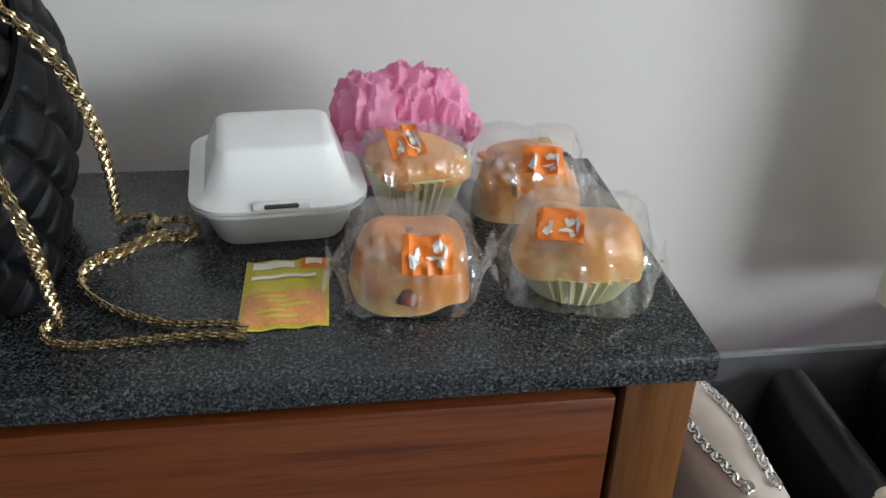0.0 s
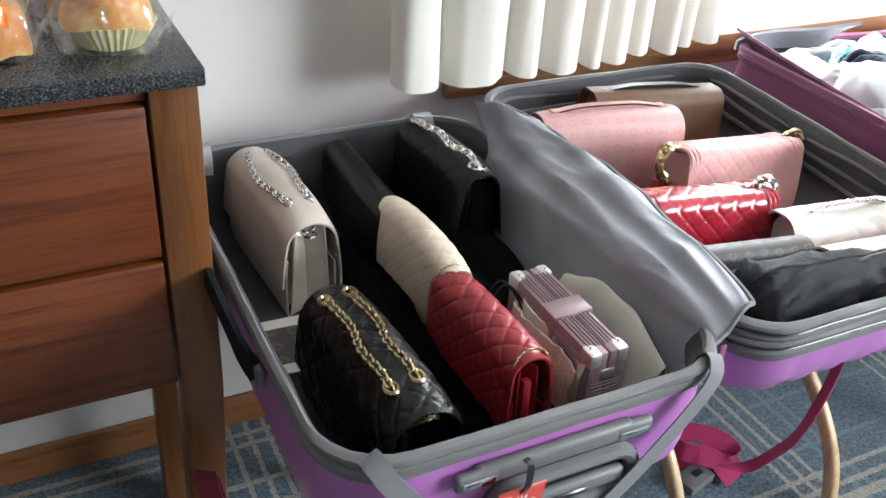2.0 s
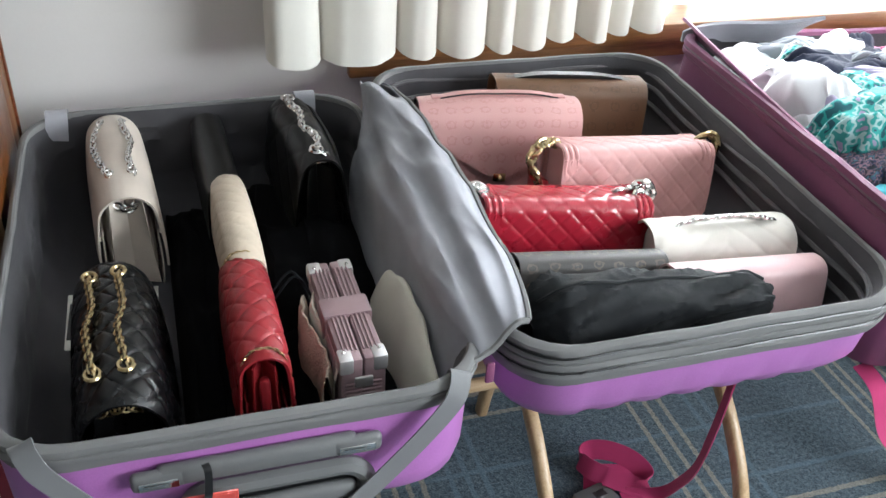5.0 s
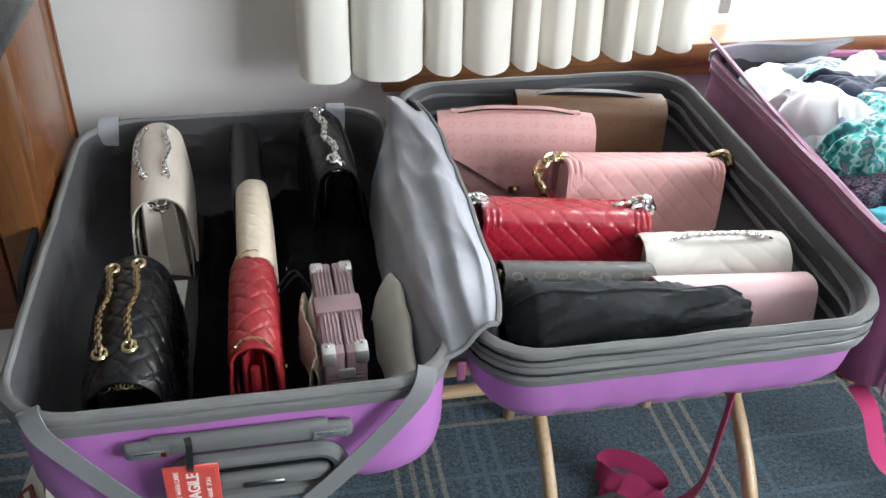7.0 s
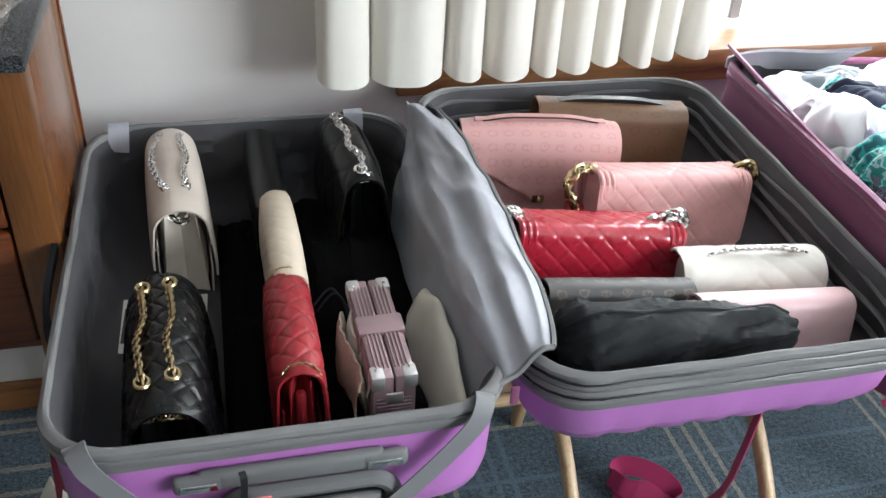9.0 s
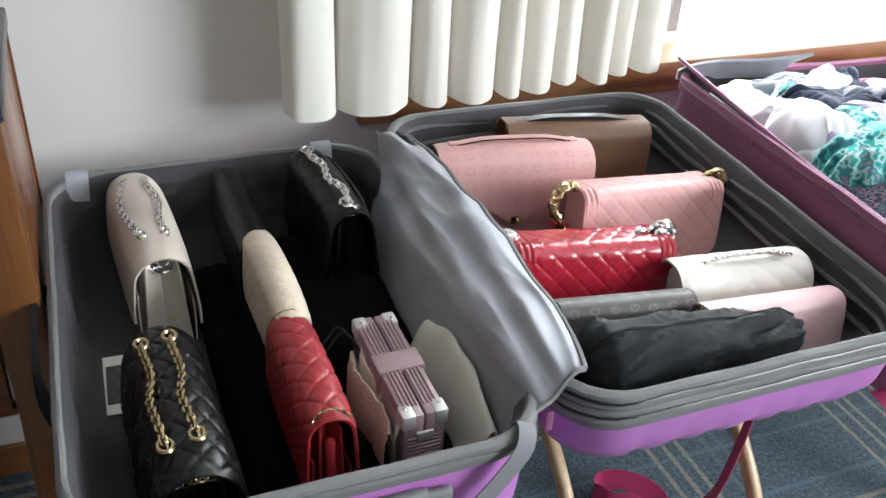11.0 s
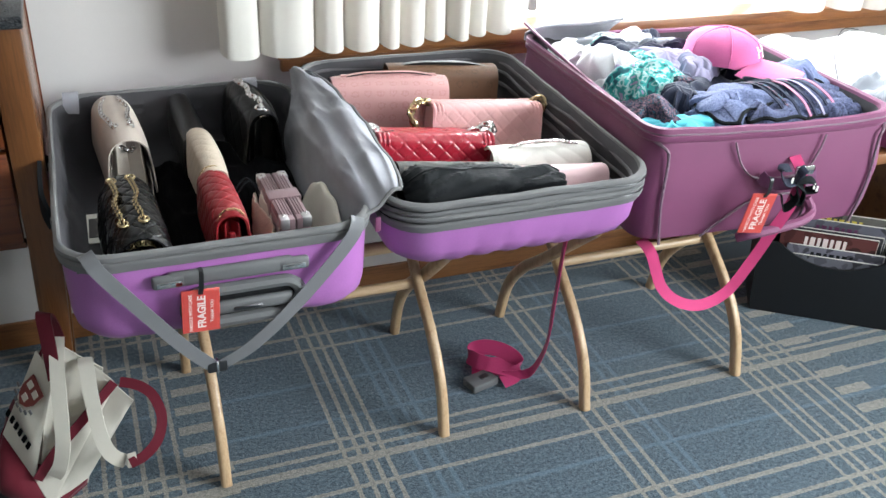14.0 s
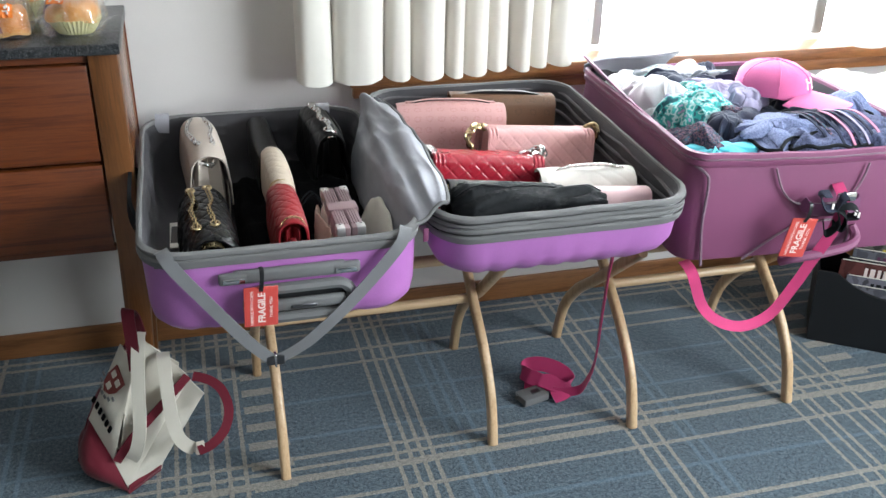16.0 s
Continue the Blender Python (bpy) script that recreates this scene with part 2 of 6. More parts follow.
M = dict(
    wall=mat("wall_paint", (0.65, 0.62, 0.59), 0.7, var=0.03, scale=3, bump=0.12, bscale=260, fine=0.3),
    low_bounce=mat("low_bounce_paint", (0.28, 0.255, 0.23), 0.7, var=0.04, scale=3, bump=0.12, bscale=260, fine=0.3),
    ceil=mat("ceiling_paint", (0.8, 0.79, 0.77), 0.8, var=0.03, scale=2, bump=0.1),
    carpet=carpet_material(), granite=granite_material(), film=film_material(),
    drawer=wood("drawer_wood", (0.048, 0.0105, 0.0026), (0.104, 0.0235, 0.0050), (0.150, 0.038, 0.0080), "X", 20.0, coat=0.08, stretch=0.028),
    post=wood("post_wood", (0.075, 0.025, 0.006), (0.125, 0.045, 0.011), (0.17, 0.063, 0.017), "Z"),
    side=wood("side_wood", (0.085, 0.026, 0.007), (0.13, 0.040, 0.010), (0.17, 0.056, 0.014), "Z", rough=0.24, coat=0.5),
    trimwood=wood("trim_wood", (0.12, 0.045, 0.016), (0.22, 0.09, 0.032), (0.29, 0.125, 0.045), "X", rough=0.42),
    rack=wood("rack_wood", (0.36, 0.22, 0.11), (0.5, 0.33, 0.18), (0.6, 0.42, 0.25), "Z", rough=0.4, coat=0.3),
    rackx=wood("rack_wood_long", (0.36, 0.22, 0.11), (0.5, 0.33, 0.18), (0.6, 0.42, 0.25), "X", rough=0.4, coat=0.3),
    curtain=sheer("curtain_cloth", (0.76, 0.73, 0.665), (0.74, 0.72, 0.68), 0.15),
    purple=mat("purple_shell", (0.42, 0.155, 0.43), 0.38, var=0.1, scale=10, bump=0.08, bscale=500, coat=0.15),
    plum=mat("plum_nylon", (0.185, 0.042, 0.108), 0.55, var=0.12, scale=8, bump=0.5, bscale=900, sheen=0.1),
    plumdark=mat("plum_nylon_dark", (0.11, 0.02, 0.075), 0.6, var=0.12, scale=8, bump=0.5, bscale=900),
    piping=mat("grey_piping", (0.2, 0.13, 0.165), 0.5, bump=0.2),
    gplastic=mat("grey_plastic", (0.135, 0.135, 0.135), 0.45, var=0.08, scale=12, bump=0.15, bscale=900),
    gband=cloth("grey_band_cloth", (0.175, 0.172, 0.170), 1200, 0.75, 0.1, 0.05),
    lining=cloth("grey_lining", (0.056, 0.053, 0.058), 900, 0.6, 0.14, 0.05),
    satin=cloth("grey_satin", (0.34, 0.341, 0.37), 900, 0.6, 0.2, 0.12, 0.7),
    welt=cloth("grey_welt", (0.105, 0.10, 0.105), 1200, 0.7, 0.12, 0.05),
    strap=cloth("grey_strap", (0.18, 0.18, 0.185), 1500, 0.7, 0.1),
    pinkstrap=cloth("pink_webbing", (0.56, 0.05, 0.17), 1400, 0.7, 0.12),
    maroonstrap=cloth("maroon_webbing", (0.125, 0.009, 0.020), 1400, 0.7, 0.12),
    canvas=cloth("cream_canvas", (0.66, 0.62, 0.53), 800, 0.9, 0.06),
    blackcloth=cloth("black_cloth", (0.008, 0.0095, 0.0115), 900, 0.85, 0.2, 0.0),
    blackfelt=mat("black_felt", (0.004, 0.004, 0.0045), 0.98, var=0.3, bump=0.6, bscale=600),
    white=mat("white_card", (0.75, 0.72, 0.64), 0.6, var=0.05),
    beige=leather("beige_leather", (0.56, 0.485, 0.42), 0.45),
    blackl=leather("black_leather", (0.0035, 0.0035, 0.004), 0.33, bump=0.2),
    blackg=leather("black_glazed_leather", (0.0035, 0.0035, 0.0042), 0.27, coat=0.05, bump=0.2),
    cream=leather("cream_leather", (0.62, 0.52, 0.41), 0.5),
    red=leather("red_leather", (0.27, 0.016, 0.022), 0.4, coat=0.1),
    patent=leather("red_patent", (0.36, 0.012, 0.028), 0.28, coat=0.6, bump=0.08),
    pink=leather("pink_leather", (0.58, 0.300, 0.288), 0.42),
    palepink=leather("pale_pink_leather", (0.58, 0.38, 0.385), 0.4),
    ivory=leather("ivory_leather", (0.66, 0.62, 0.56), 0.42),
    mauve=leather("mauve_ridged", (0.29, 0.19, 0.205), 0.32, coat=0.3),
    mono=speckled("brown_print", (0.052, 0.045, 0.043), (0.17, 0.135, 0.10), 34, 0.20),
    monol=speckled("tan_print", (0.135, 0.066, 0.032), (0.075, 0.036, 0.018), 30, 0.20, shade=0.4),
    embossed=speckled("pink_embossed", (0.60, 0.325, 0.312), (0.47, 0.205, 0.195), 38, 0.24, 0.42, shade=0.5),
    gold=mat("gold_metal", (0.50, 0.39, 0.22), 0.27, 1.0, var=0.08, bump=0),
    silver=mat("silver_metal", (0.72, 0.71, 0.7), 0.2, 1.0, var=0.06, bump=0),
    brushed=mat("brushed_metal", (0.62, 0.60, 0.6), 0.45, 0.75, var=0.08, bump=0.1),
    darkmetal=mat("dark_metal", (0.12, 0.12, 0.125), 0.35, 1.0, var=0.1, bump=0),
    blackplastic=mat("black_plastic", (0.010, 0.010, 0.011), 0.3, var=0.1),
    binblack=leather("bin_leatherette", (0.010, 0.011, 0.013), 0.5, bump=0.3),
    foam=mat("white_foam", (0.8, 0.8, 0.79), 0.5, var=0.02, bump=0.15, bscale=700),
    tag=mat("tag_red", (0.62, 0.075, 0.06), 0.4, var=0.06),
    fadedprint=mat("faded_red_print", (0.19, 0.035, 0.028), 0.8, var=0.2, bump=0.2),
    tagwhite=mat("tag_lettering", (0.85, 0.72, 0.68), 0.5, var=0.03),
    orange=mat("orange_print", (0.82, 0.2, 0.02), 0.4, var=0.05),
    offwhite=mat("white_print", (0.8, 0.76, 0.7), 0.45, var=0.04),
    yellow=mat("yellow_print", (0.62, 0.5, 0.06), 0.35, var=0.12, coat=0.3),
    peach=mat("peach_print", (0.72, 0.3, 0.09), 0.35, var=0.25, scale=60, coat=0.3),
    bread=mat("bread_crust", (0.52, 0.22, 0.06), 0.5, var=0.6, scale=32, bump=0.35, bscale=160, dist=0.003, fine=0.2),
    sponge=mat("sponge_cake", (0.58, 0.29, 0.09), 0.7, var=0.5, scale=36, bump=0.4, bscale=200, dist=0.002),
    paper=mat("pleated_paper", (0.66, 0.62, 0.32), 0.6, var=0.1),
    sausage=mat("sausage", (0.2, 0.05, 0.03), 0.35, var=0.2),
    pinkfilm=sheer("pink_film", (0.93, 0.44, 0.63), (0.97, 0.55, 0.72), 0.55, 0.32, 120, 0.9),
    frame=mat("window_frame_paint", (0.2, 0.2, 0.205), 0.4, var=0.05),
    caps=cloth("pink_cap_cloth", (0.72, 0.16, 0.36), 900, 0.8, 0.08),
)

# almost no gloss, so that the felt stays near black
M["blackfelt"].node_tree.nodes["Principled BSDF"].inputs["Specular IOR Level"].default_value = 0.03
M["slack"] = leather("black_lambskin", (0.004, 0.004, 0.0045), 0.5, bump=0.2)
M["slack"].node_tree.nodes["Principled BSDF"].inputs["Specular IOR Level"].default_value = 0.16
M["rolled"] = cloth("black_cotton", (0.0045, 0.0055, 0.007), 900, 0.6, 0.25, 0.03, 0.5)
M["crusty"] = crust("golden_crust", (0.74, 0.48, 0.19), (0.62, 0.22, 0.030), (0.34, 0.085, 0.012), 0.0, 0.055)
M["glazed"] = crust("glazed_crust", (0.76, 0.56, 0.22), (0.70, 0.31, 0.07), (0.56, 0.13, 0.018), 0.015, 0.06)

# ---- geometry helpers ----
def part(name, bm, material, parent=None, label="", m=None, smooth=True):
    me = bpy.data.meshes.new(name)
    bmesh.ops.recalc_face_normals(bm, faces=bm.faces)
    if smooth:
        for f in bm.faces:
            f.smooth = True
    bm.to_mesh(me)
    bm.free()
    if material is not None:
        me.materials.append(material)
    if smooth:
        me.set_sharp_from_angle(angle=radians(42))
    ob = new(name, me)
    ob.parent = parent
    if m is not None:
        ob.matrix_basis = m
    if label:
        ob["label"] = label
    return ob


def thing(name, m, label, category, group="", kind=""):
    ob = new(name)
    ob.empty_display_size = 0.05
    ob.matrix_basis = m
    return tagged(ob, label, category, group, kind)


def rbox(sx, sy, sz, at=(0, 0, 0), bevel=0.004, seg=2, bm=None, turn=None):
    """A box with rounded edges; at is its centre."""
    own = bmesh.new()
    bmesh.ops.create_cube(own, size=1)
    bmesh.ops.scale(own, vec=(sx, sy, sz), verts=own.verts)
    if bevel:
        bmesh.ops.bevel(own, geom=own.edges[:], offset=min(bevel, 0.49 * min(sx, sy, sz)), segments=seg, affect="EDGES", profile=0.5)
    if turn is not None:
        bmesh.ops.transform(own, matrix=turn, verts=own.verts)
    bmesh.ops.translate(own, vec=at, verts=own.verts)
    if bm is None:
        return own
    join(bm, own)
    return bm


def join(bm, other):
    me = bpy.data.meshes.new("tmp")
    other.to_mesh(me)
    other.free()
    bm.from_mesh(me)
    bpy.data.meshes.remove(me)
    return bm


def skin(rings, closed=True, caps=True, bm=None):
    """Faces between rings of equally many points."""
    bm = bm or bmesh.new()
    vs = [[bm.verts.new(p) for p in r] for r in rings]
    n = len(vs[0])
    for a, b in zip(vs, vs[1:]):
        for i in range(n if closed else n - 1):
            j = (i + 1) % n
            bm.faces.new((a[i], a[j], b[j], b[i]))
    if caps and closed:
        bm.faces.new(vs[0][::-1])
        bm.faces.new(vs[-1])
    return bm


def rrect(w, h, r, n=6, cx=0.0, cy=0.0):
    """A rounded rectangle, anticlockwise."""
    r = min(r, 0.499 * w, 0.499 * h)
    out = []
    for qx, qy, a0 in ((1, 1, 0), (-1, 1, 90), (-1, -1, 180), (1, -1, 270)):
        for i in range(n + 1):
            a = radians(a0 + 90 * i / n)
            out.append((cx + qx * (w / 2 - r) + r * math.cos(a), cy + qy * (h / 2 - r) + r * math.sin(a)))
    return out


def spline(pts, n=8, loop=False):
    """A smooth run of points through pts."""
    P = [Vector(p) for p in pts]
    out = []
    k = len(P)
    for i in range(k if loop else k - 1):
        p0, p1 = P[(i - 1) % k] if loop or i else P[0], P[i]
        p2 = P[(i + 1) % k]
        p3 = P[(i + 2) % k] if loop or i + 2 < k else P[-1]
        for s in range(n):
            t = s / n
            out.append(0.5 * ((2 * p1) + (p2 - p0) * t + (2 * p0 - 5 * p1 + 4 * p2 - p3) * t * t + (3 * p1 - p0 - 3 * p2 + p3) * t ** 3))
    if not loop:
        out.append(P[-1])
    return out


def frames_along(pts, up=(0, 0, 1), loop=False):
    out = []
    for i, p in enumerate(pts):
        a = pts[i - 1] if i or loop else p
        b = pts[(i + 1) % len(pts)] if i + 1 < len(pts) or loop else p
        d = (b - a).normalized() if (b - a).length > 1e-9 else Vector((1, 0, 0))
        s = d.cross(Vector(up))
        s = s.normalized() if s.length > 1e-4 else d.cross(Vector((1, 0.01, 0))).normalized()
        out.append((p, d, s, s.cross(d)))
    return out


def tube(pts, r, n=8, bm=None, loop=False, taper=None):
    rings = []
    fr = frames_along(pts, loop=loop)
    for k, (p, d, s, u) in enumerate(fr):
        q = r if taper is None else r * taper(k / max(1, len(fr) - 1))
        rings.append([p + s * (q * math.cos(2 * math.pi * i / n)) + u * (q * math.sin(2 * math.pi * i / n)) for i in range(n)])
    if loop:
        rings.append(rings[0])
    return skin(rings, True, not loop, bm)


def band(pts, w, th, side=None, bm=None, face=None):
    """A flat strap of width w along pts. side: the direction of its width."""
    rings = []
    for k, (p, d, s, u) in enumerate(frames_along(pts)):
        if face is not None:
            s = d.cross(Vector(face)).normalized()
        v = Vector(side(k / max(1, len(pts) - 1)) if callable(side) else side).normalized() if side is not None else s
        nrm = d.cross(v).normalized()
        v = nrm.cross(d).normalized()
        rings.append([p + v * w / 2 + nrm * th / 2, p - v * w / 2 + nrm * th / 2, p - v * w / 2 - nrm * th / 2, p + v * w / 2 - nrm * th / 2])
    return skin(rings, True, True, bm)


def chain(pts, link, r, bm=None, wide=0.62, n=8, k=5):
    """Interlocking oval links along a run of points."""
    bm = bm or bmesh.new()
    run, step = [pts[0]], link * 0.62
    acc = 0.0
    for a, b in zip(pts, pts[1:]):
        seg, pos = (b - a).length, 0.0
        while acc + seg - pos >= step:
            pos += step - acc
            acc = 0.0
            run.append(a.lerp(b, pos / seg))
        acc += seg - pos
    for i, (p, d, s, u) in enumerate(frames_along(run)):
        a, b = (s, u) if i % 2 else (u, s)
        a = (a * 0.85 + b * 0.5).normalized()
        b = d.cross(a).normalized()
        rings = []
        for j in range(n):
            t = 2 * math.pi * j / n
            c = p + d * (link / 2 * math.cos(t)) + a * (link / 2 * wide * math.sin(t))
            o = (d * math.cos(t) + a * math.sin(t)).normalized()
            rings.append([c + o * (r * math.cos(2 * math.pi * q / k)) + b * (r * math.sin(2 * math.pi * q / k)) for q in range(k)])
        rings.append(rings[0])
        skin(rings, True, False, bm)
    return bm


def lathe(profile, n=20, bm=None, at=(0, 0, 0)):
    rings = [[(at[0] + r * math.cos(2 * math.pi * i / n), at[1] + r * math.sin(2 * math.pi * i / n), at[2] + z) for i in range(n)] for r, z in profile]
    return skin(rings, True, True, bm)


def sheet(fn, nu, nv, th=0.0, bm=None):
    """A sheet of points fn(u, v), with u and v from 0 to 1; th gives it thickness along its normals."""
    own = bmesh.new()
    g = [[own.verts.new(fn(i / nu, j / nv)) for j in range(nv + 1)] for i in range(nu + 1)]
    for i in range(nu):
        for j in range(nv):
            own.faces.new((g[i][j], g[i + 1][j], g[i + 1][j + 1], g[i][j + 1]))
    if th:
        thicken(own, th)
    return own if bm is None else join(bm, own)


def thicken(bm, th):
    """Give an open sheet a second face and closed edges."""
    bm.normal_update()
    rim = [e for e in bm.edges if e.is_boundary]
    faces = bm.faces[:]
    twin = {v: bm.verts.new(v.co - v.normal * th) for v in bm.verts[:]}
    for f in faces:
        bm.faces.new([twin[v] for v in reversed(f.verts)])
    for e in rim:
        a, b = e.verts
        bm.faces.new((a, b, twin[b], twin[a]))
    return bm


def lettering(text, size, material, parent, m, name="lettering", depth=0.0003, align="CENTER", bold=0.0):
    """Raised letters in the built-in font, as a mesh."""
    c = bpy.data.curves.new("tmp_text", "FONT")
    c.body, c.size, c.extrude, c.align_x, c.align_y, c.resolution_u, c.offset = text, size, depth, align, "CENTER", 3, bold
    tmp = new("tmp_text", c)
    me = bpy.data.meshes.new_from_object(tmp.evaluated_get(bpy.context.evaluated_depsgraph_get()))
    bpy.data.objects.remove(tmp)
    bpy.data.curves.remove(c)
    me.materials.clear()
    me.materials.append(material)
    ob = new(name, me)
    ob.parent = parent
    ob.matrix_basis = m
    return ob


def wobble(p, amp, freq, seed=0.0):
    v = noise.noise_vector(Vector(p) * freq + Vector((seed, seed * 1.7, -seed)))
    return Vector(p) + v * amp


def quilt(a, b, cell, e=0.36):
    """The swelling of diamond quilting at a, b metres."""
    s, t = (0.80 * a + 0.86 * b) / cell, (0.80 * a - 0.86 * b) / cell
    m = min(abs(math.sin(math.pi * s)), abs(math.sin(math.pi * t)))
    return 1 - (1 - min(1.0, m / (1.6 * e))) ** 2

# ---- the room ----
def slab(name, x0, x1, y0, y1, z0, z1, material, label, cat, bevel=0.0, seg=1):
    bm = rbox(x1 - x0, y1 - y0, z1 - z0, ((x0 + x1) / 2, (y0 + y1) / 2, (z0 + z1) / 2), bevel, seg)
    return tagged(part(name, bm, material, smooth=False), label, cat, kind="structure")


slab("floor", WEST_X - 0.2, EAST_X + 0.2, SOUTH_Y - 0.2, WALL_Y + 0.2, -0.1, 0.0, M["carpet"], "blue-grey carpet with a beige plaid of woven threads", "carpet")
slab("ceiling", WEST_X - 0.2, EAST_X + 0.2, SOUTH_Y - 0.2, WALL_Y + 0.2, CEIL_Z, CEIL_Z + 0.1, M["ceil"], "plain white painted ceiling", "ceiling")
# north wall round its window
WX0, WX1, WZ0, WZ1 = 0.86, 2.52, 0.70, 2.1
bm = bmesh.new()
for x0, x1, z0, z1 in ((WEST_X - 0.2, WX0, 0, CEIL_Z), (WX1, EAST_X + 0.2, 0, CEIL_Z), (WX0, WX1, 0, WZ0 - 0.03), (WX0, WX1, WZ1, CEIL_Z)):
    rbox(x1 - x0, 0.18, z1 - z0, ((x0 + x1) / 2, WALL_Y + 0.09, (z0 + z1) / 2), 0, bm=bm)
tagged(part("wall_north", bm, M["wall"], smooth=False), "off-white painted wall behind the luggage, round a window", "wall", kind="structure")
# east wall round a second window
EY0, EY1, EZ0, EZ1 = -2.62, -0.58, 0.94, 2.06
bm = bmesh.new()
for y0, y1, z0, z1 in ((SOUTH_Y, EY0, 0, CEIL_Z), (EY1, WALL_Y, 0, CEIL_Z), (EY0, EY1, 0, EZ0), (EY0, EY1, EZ1, CEIL_Z)):
    rbox(0.18, y1 - y0, z1 - z0, (EAST_X + 0.09, (y0 + y1) / 2, (z0 + z1) / 2), 0, bm=bm)
tagged(part("wall_east", bm, M["wall"], smooth=False), "off-white painted wall with a window in it", "wall", kind="structure")
# unseen walls, given a dark colour only to cut bounced light
slab("wall_west", WEST_X - 0.18, WEST_X, SOUTH_Y, WALL_Y, 0, CEIL_Z, M["low_bounce"], "unseen wall coloured dark to cut bounced light", "wall")
slab("wall_south", WEST_X, EAST_X, SOUTH_Y - 0.18, SOUTH_Y, 0, CEIL_Z, M["low_bounce"], "unseen wall coloured dark to cut bounced light", "wall")
bm = rbox(EAST_X - WEST_X, 0.012, 0.068, ((EAST_X + WEST_X) / 2, WALL_Y - 0.006, 0.034), 0.004, 2)
tagged(part("baseboard", bm, M["trimwood"]), "varnished brown wooden baseboard along the wall", "baseboard", kind="structure")
bm = rbox(1.84, 0.10, 0.035, (0.78 + 0.92, WALL_Y - 0.005, WZ0 - 0.0175), 0.005, 2)
bm = rbox(1.82, 0.022, 0.03, (0.79 + 0.91, WALL_Y - 0.03, WZ0 - 0.052), 0.004, 2, bm)
tagged(part("window_sill", bm, M["trimwood"]), "varnished brown wooden sill under the window", "window sill", kind="structure")

win = thing("window_1", pose(0, WALL_Y, 0), "grey-framed window full of glaring daylight", "window", kind="structure")
bm = bmesh.new()
for x, w in ((WX0 + 0.02, 0.04), (1.475, 0.026), (2.165, 0.035), (WX1 - 0.02, 0.04)):
    rbox(w, 0.05, WZ1 - WZ0, (x, 0.11, (WZ0 + WZ1) / 2), 0.004, 1, bm)
for z in (WZ1 - 0.02,):
    rbox(WX1 - WX0, 0.048, 0.024, ((WX0 + WX1) / 2, 0.11, z), 0.004, 1, bm)
part("window_frame", bm, M["frame"], win)
glassm, gnt, gb, _ = base("pane_glass", 0.02)
gb.inputs["Transmission Weight"].default_value, gb.inputs["IOR"].default_value = 1.0, 1.45
for x0, x1 in ((WX0 + 0.04, 1.462), (1.488, 2.147), (2.183, WX1 - 0.04)):
    ob = part("pane", rbox(x1 - x0, 0.006, WZ1 - WZ0 - 0.08, ((x0 + x1) / 2, 0.115, (WZ0 + WZ1) / 2), 0), glassm, win, smooth=False)
    ob.visible_shadow = False
win2 = thing("window_2", pose(EAST_X, 0, 0), "plain window in the side wall with daylight behind it", "window", kind="structure")
bm = bmesh.new()
for y in (EY0 + 0.02, EY1 - 0.02, (EY0 + EY1) / 2):
    rbox(0.05, 0.04, EZ1 - EZ0, (0.11, y, (EZ0 + EZ1) / 2), 0.004, 1, bm)
part("window_frame", bm, M["frame"], win2)
# daylight behind the windows
slab("backdrop", 0.2, 3.6, 1.9, 1.92, -0.2, 3.2, glow("bright_sky", (0.95, 0.98, 1.0), 9.0), "glaring white daylight outside the window", "sky")
slab("backdrop", EAST_X + 0.6, EAST_X + 0.62, -3.2, 0.6, 0.0, 3.0, glow("bright_sky_side", (0.95, 0.98, 1.0), 2.5), "glaring white daylight outside the window", "sky")


def curtain(name, x0, y0, y1, z0, z1, seed, widths, amp=0.027):
    """A hanging cloth in round, uneven folds of the given widths."""
    rnd = random.Random(seed)
    folds = len(widths)
    edges = [x0 + sum(widths[:i]) for i in range(folds + 1)]
    deep = [rnd.uniform(0.8, 1.15) * min(1.0, w / 0.06) for w in widths]
    hemz = [rnd.uniform(-0.007, 0.007) for _ in range(folds + 1)]

    def at(u, v):
        f = u * folds
        i = min(int(f), folds - 1)
        t = f - i
        a = 2 * math.pi * t
        wd = widths[i]
        sway = 0.006 * math.sin(3.1 * v + 2 * i) * v + 0.012 * v * math.sin(1.7 * i)
        x = edges[i] + wd * t - 0.155 * wd * math.sin(a) * (1 - 0.3 * v) + sway
        k = 0.5 - 0.5 * math.cos(a)
        y = y0 + (y1 - y0) * u + amp * (1 - 2 * deep[i] * k ** 0.75) * (1 - 0.15 * v) + 0.004 * math.sin(9 * u + 5 * v)
        z = z0 + (z1 - z0) * v
        x += 0.005 * noise.noise(Vector((x * 9, 1.8 * v, seed)))
        y += 0.008 * noise.noise(Vector((x * 24, 2.6 * v, seed + 4))) + 0.003 * noise.noise(Vector((x * 60, 9 * v, seed)))
        if v == 0:
            z += hemz[i] * (1 - t) + hemz[i + 1] * t - 0.006 * k
        return Vector((x, y, z))

    ob = thing(name, pose(0, 0, 0), "off-white heavy curtain hanging in deep folds beside the window", "curtain", "window curtains")
    part("curtain_cloth", sheet(at, folds * 26, 24, 0.004), M["curtain"], ob)
    return ob


curtain("curtain", 0.646, 0.820, 0.880, 0.706, 2.3, 3, (0.084, 0.120, 0.066, 0.082, 0.048, 0.062, 0.056, 0.058, 0.052, 0.066))
curtain("curtain", 2.12, 0.84, 0.84, 0.72, 2.3, 9, (0.13, 0.12, 0.09, 0.10, 0.09))

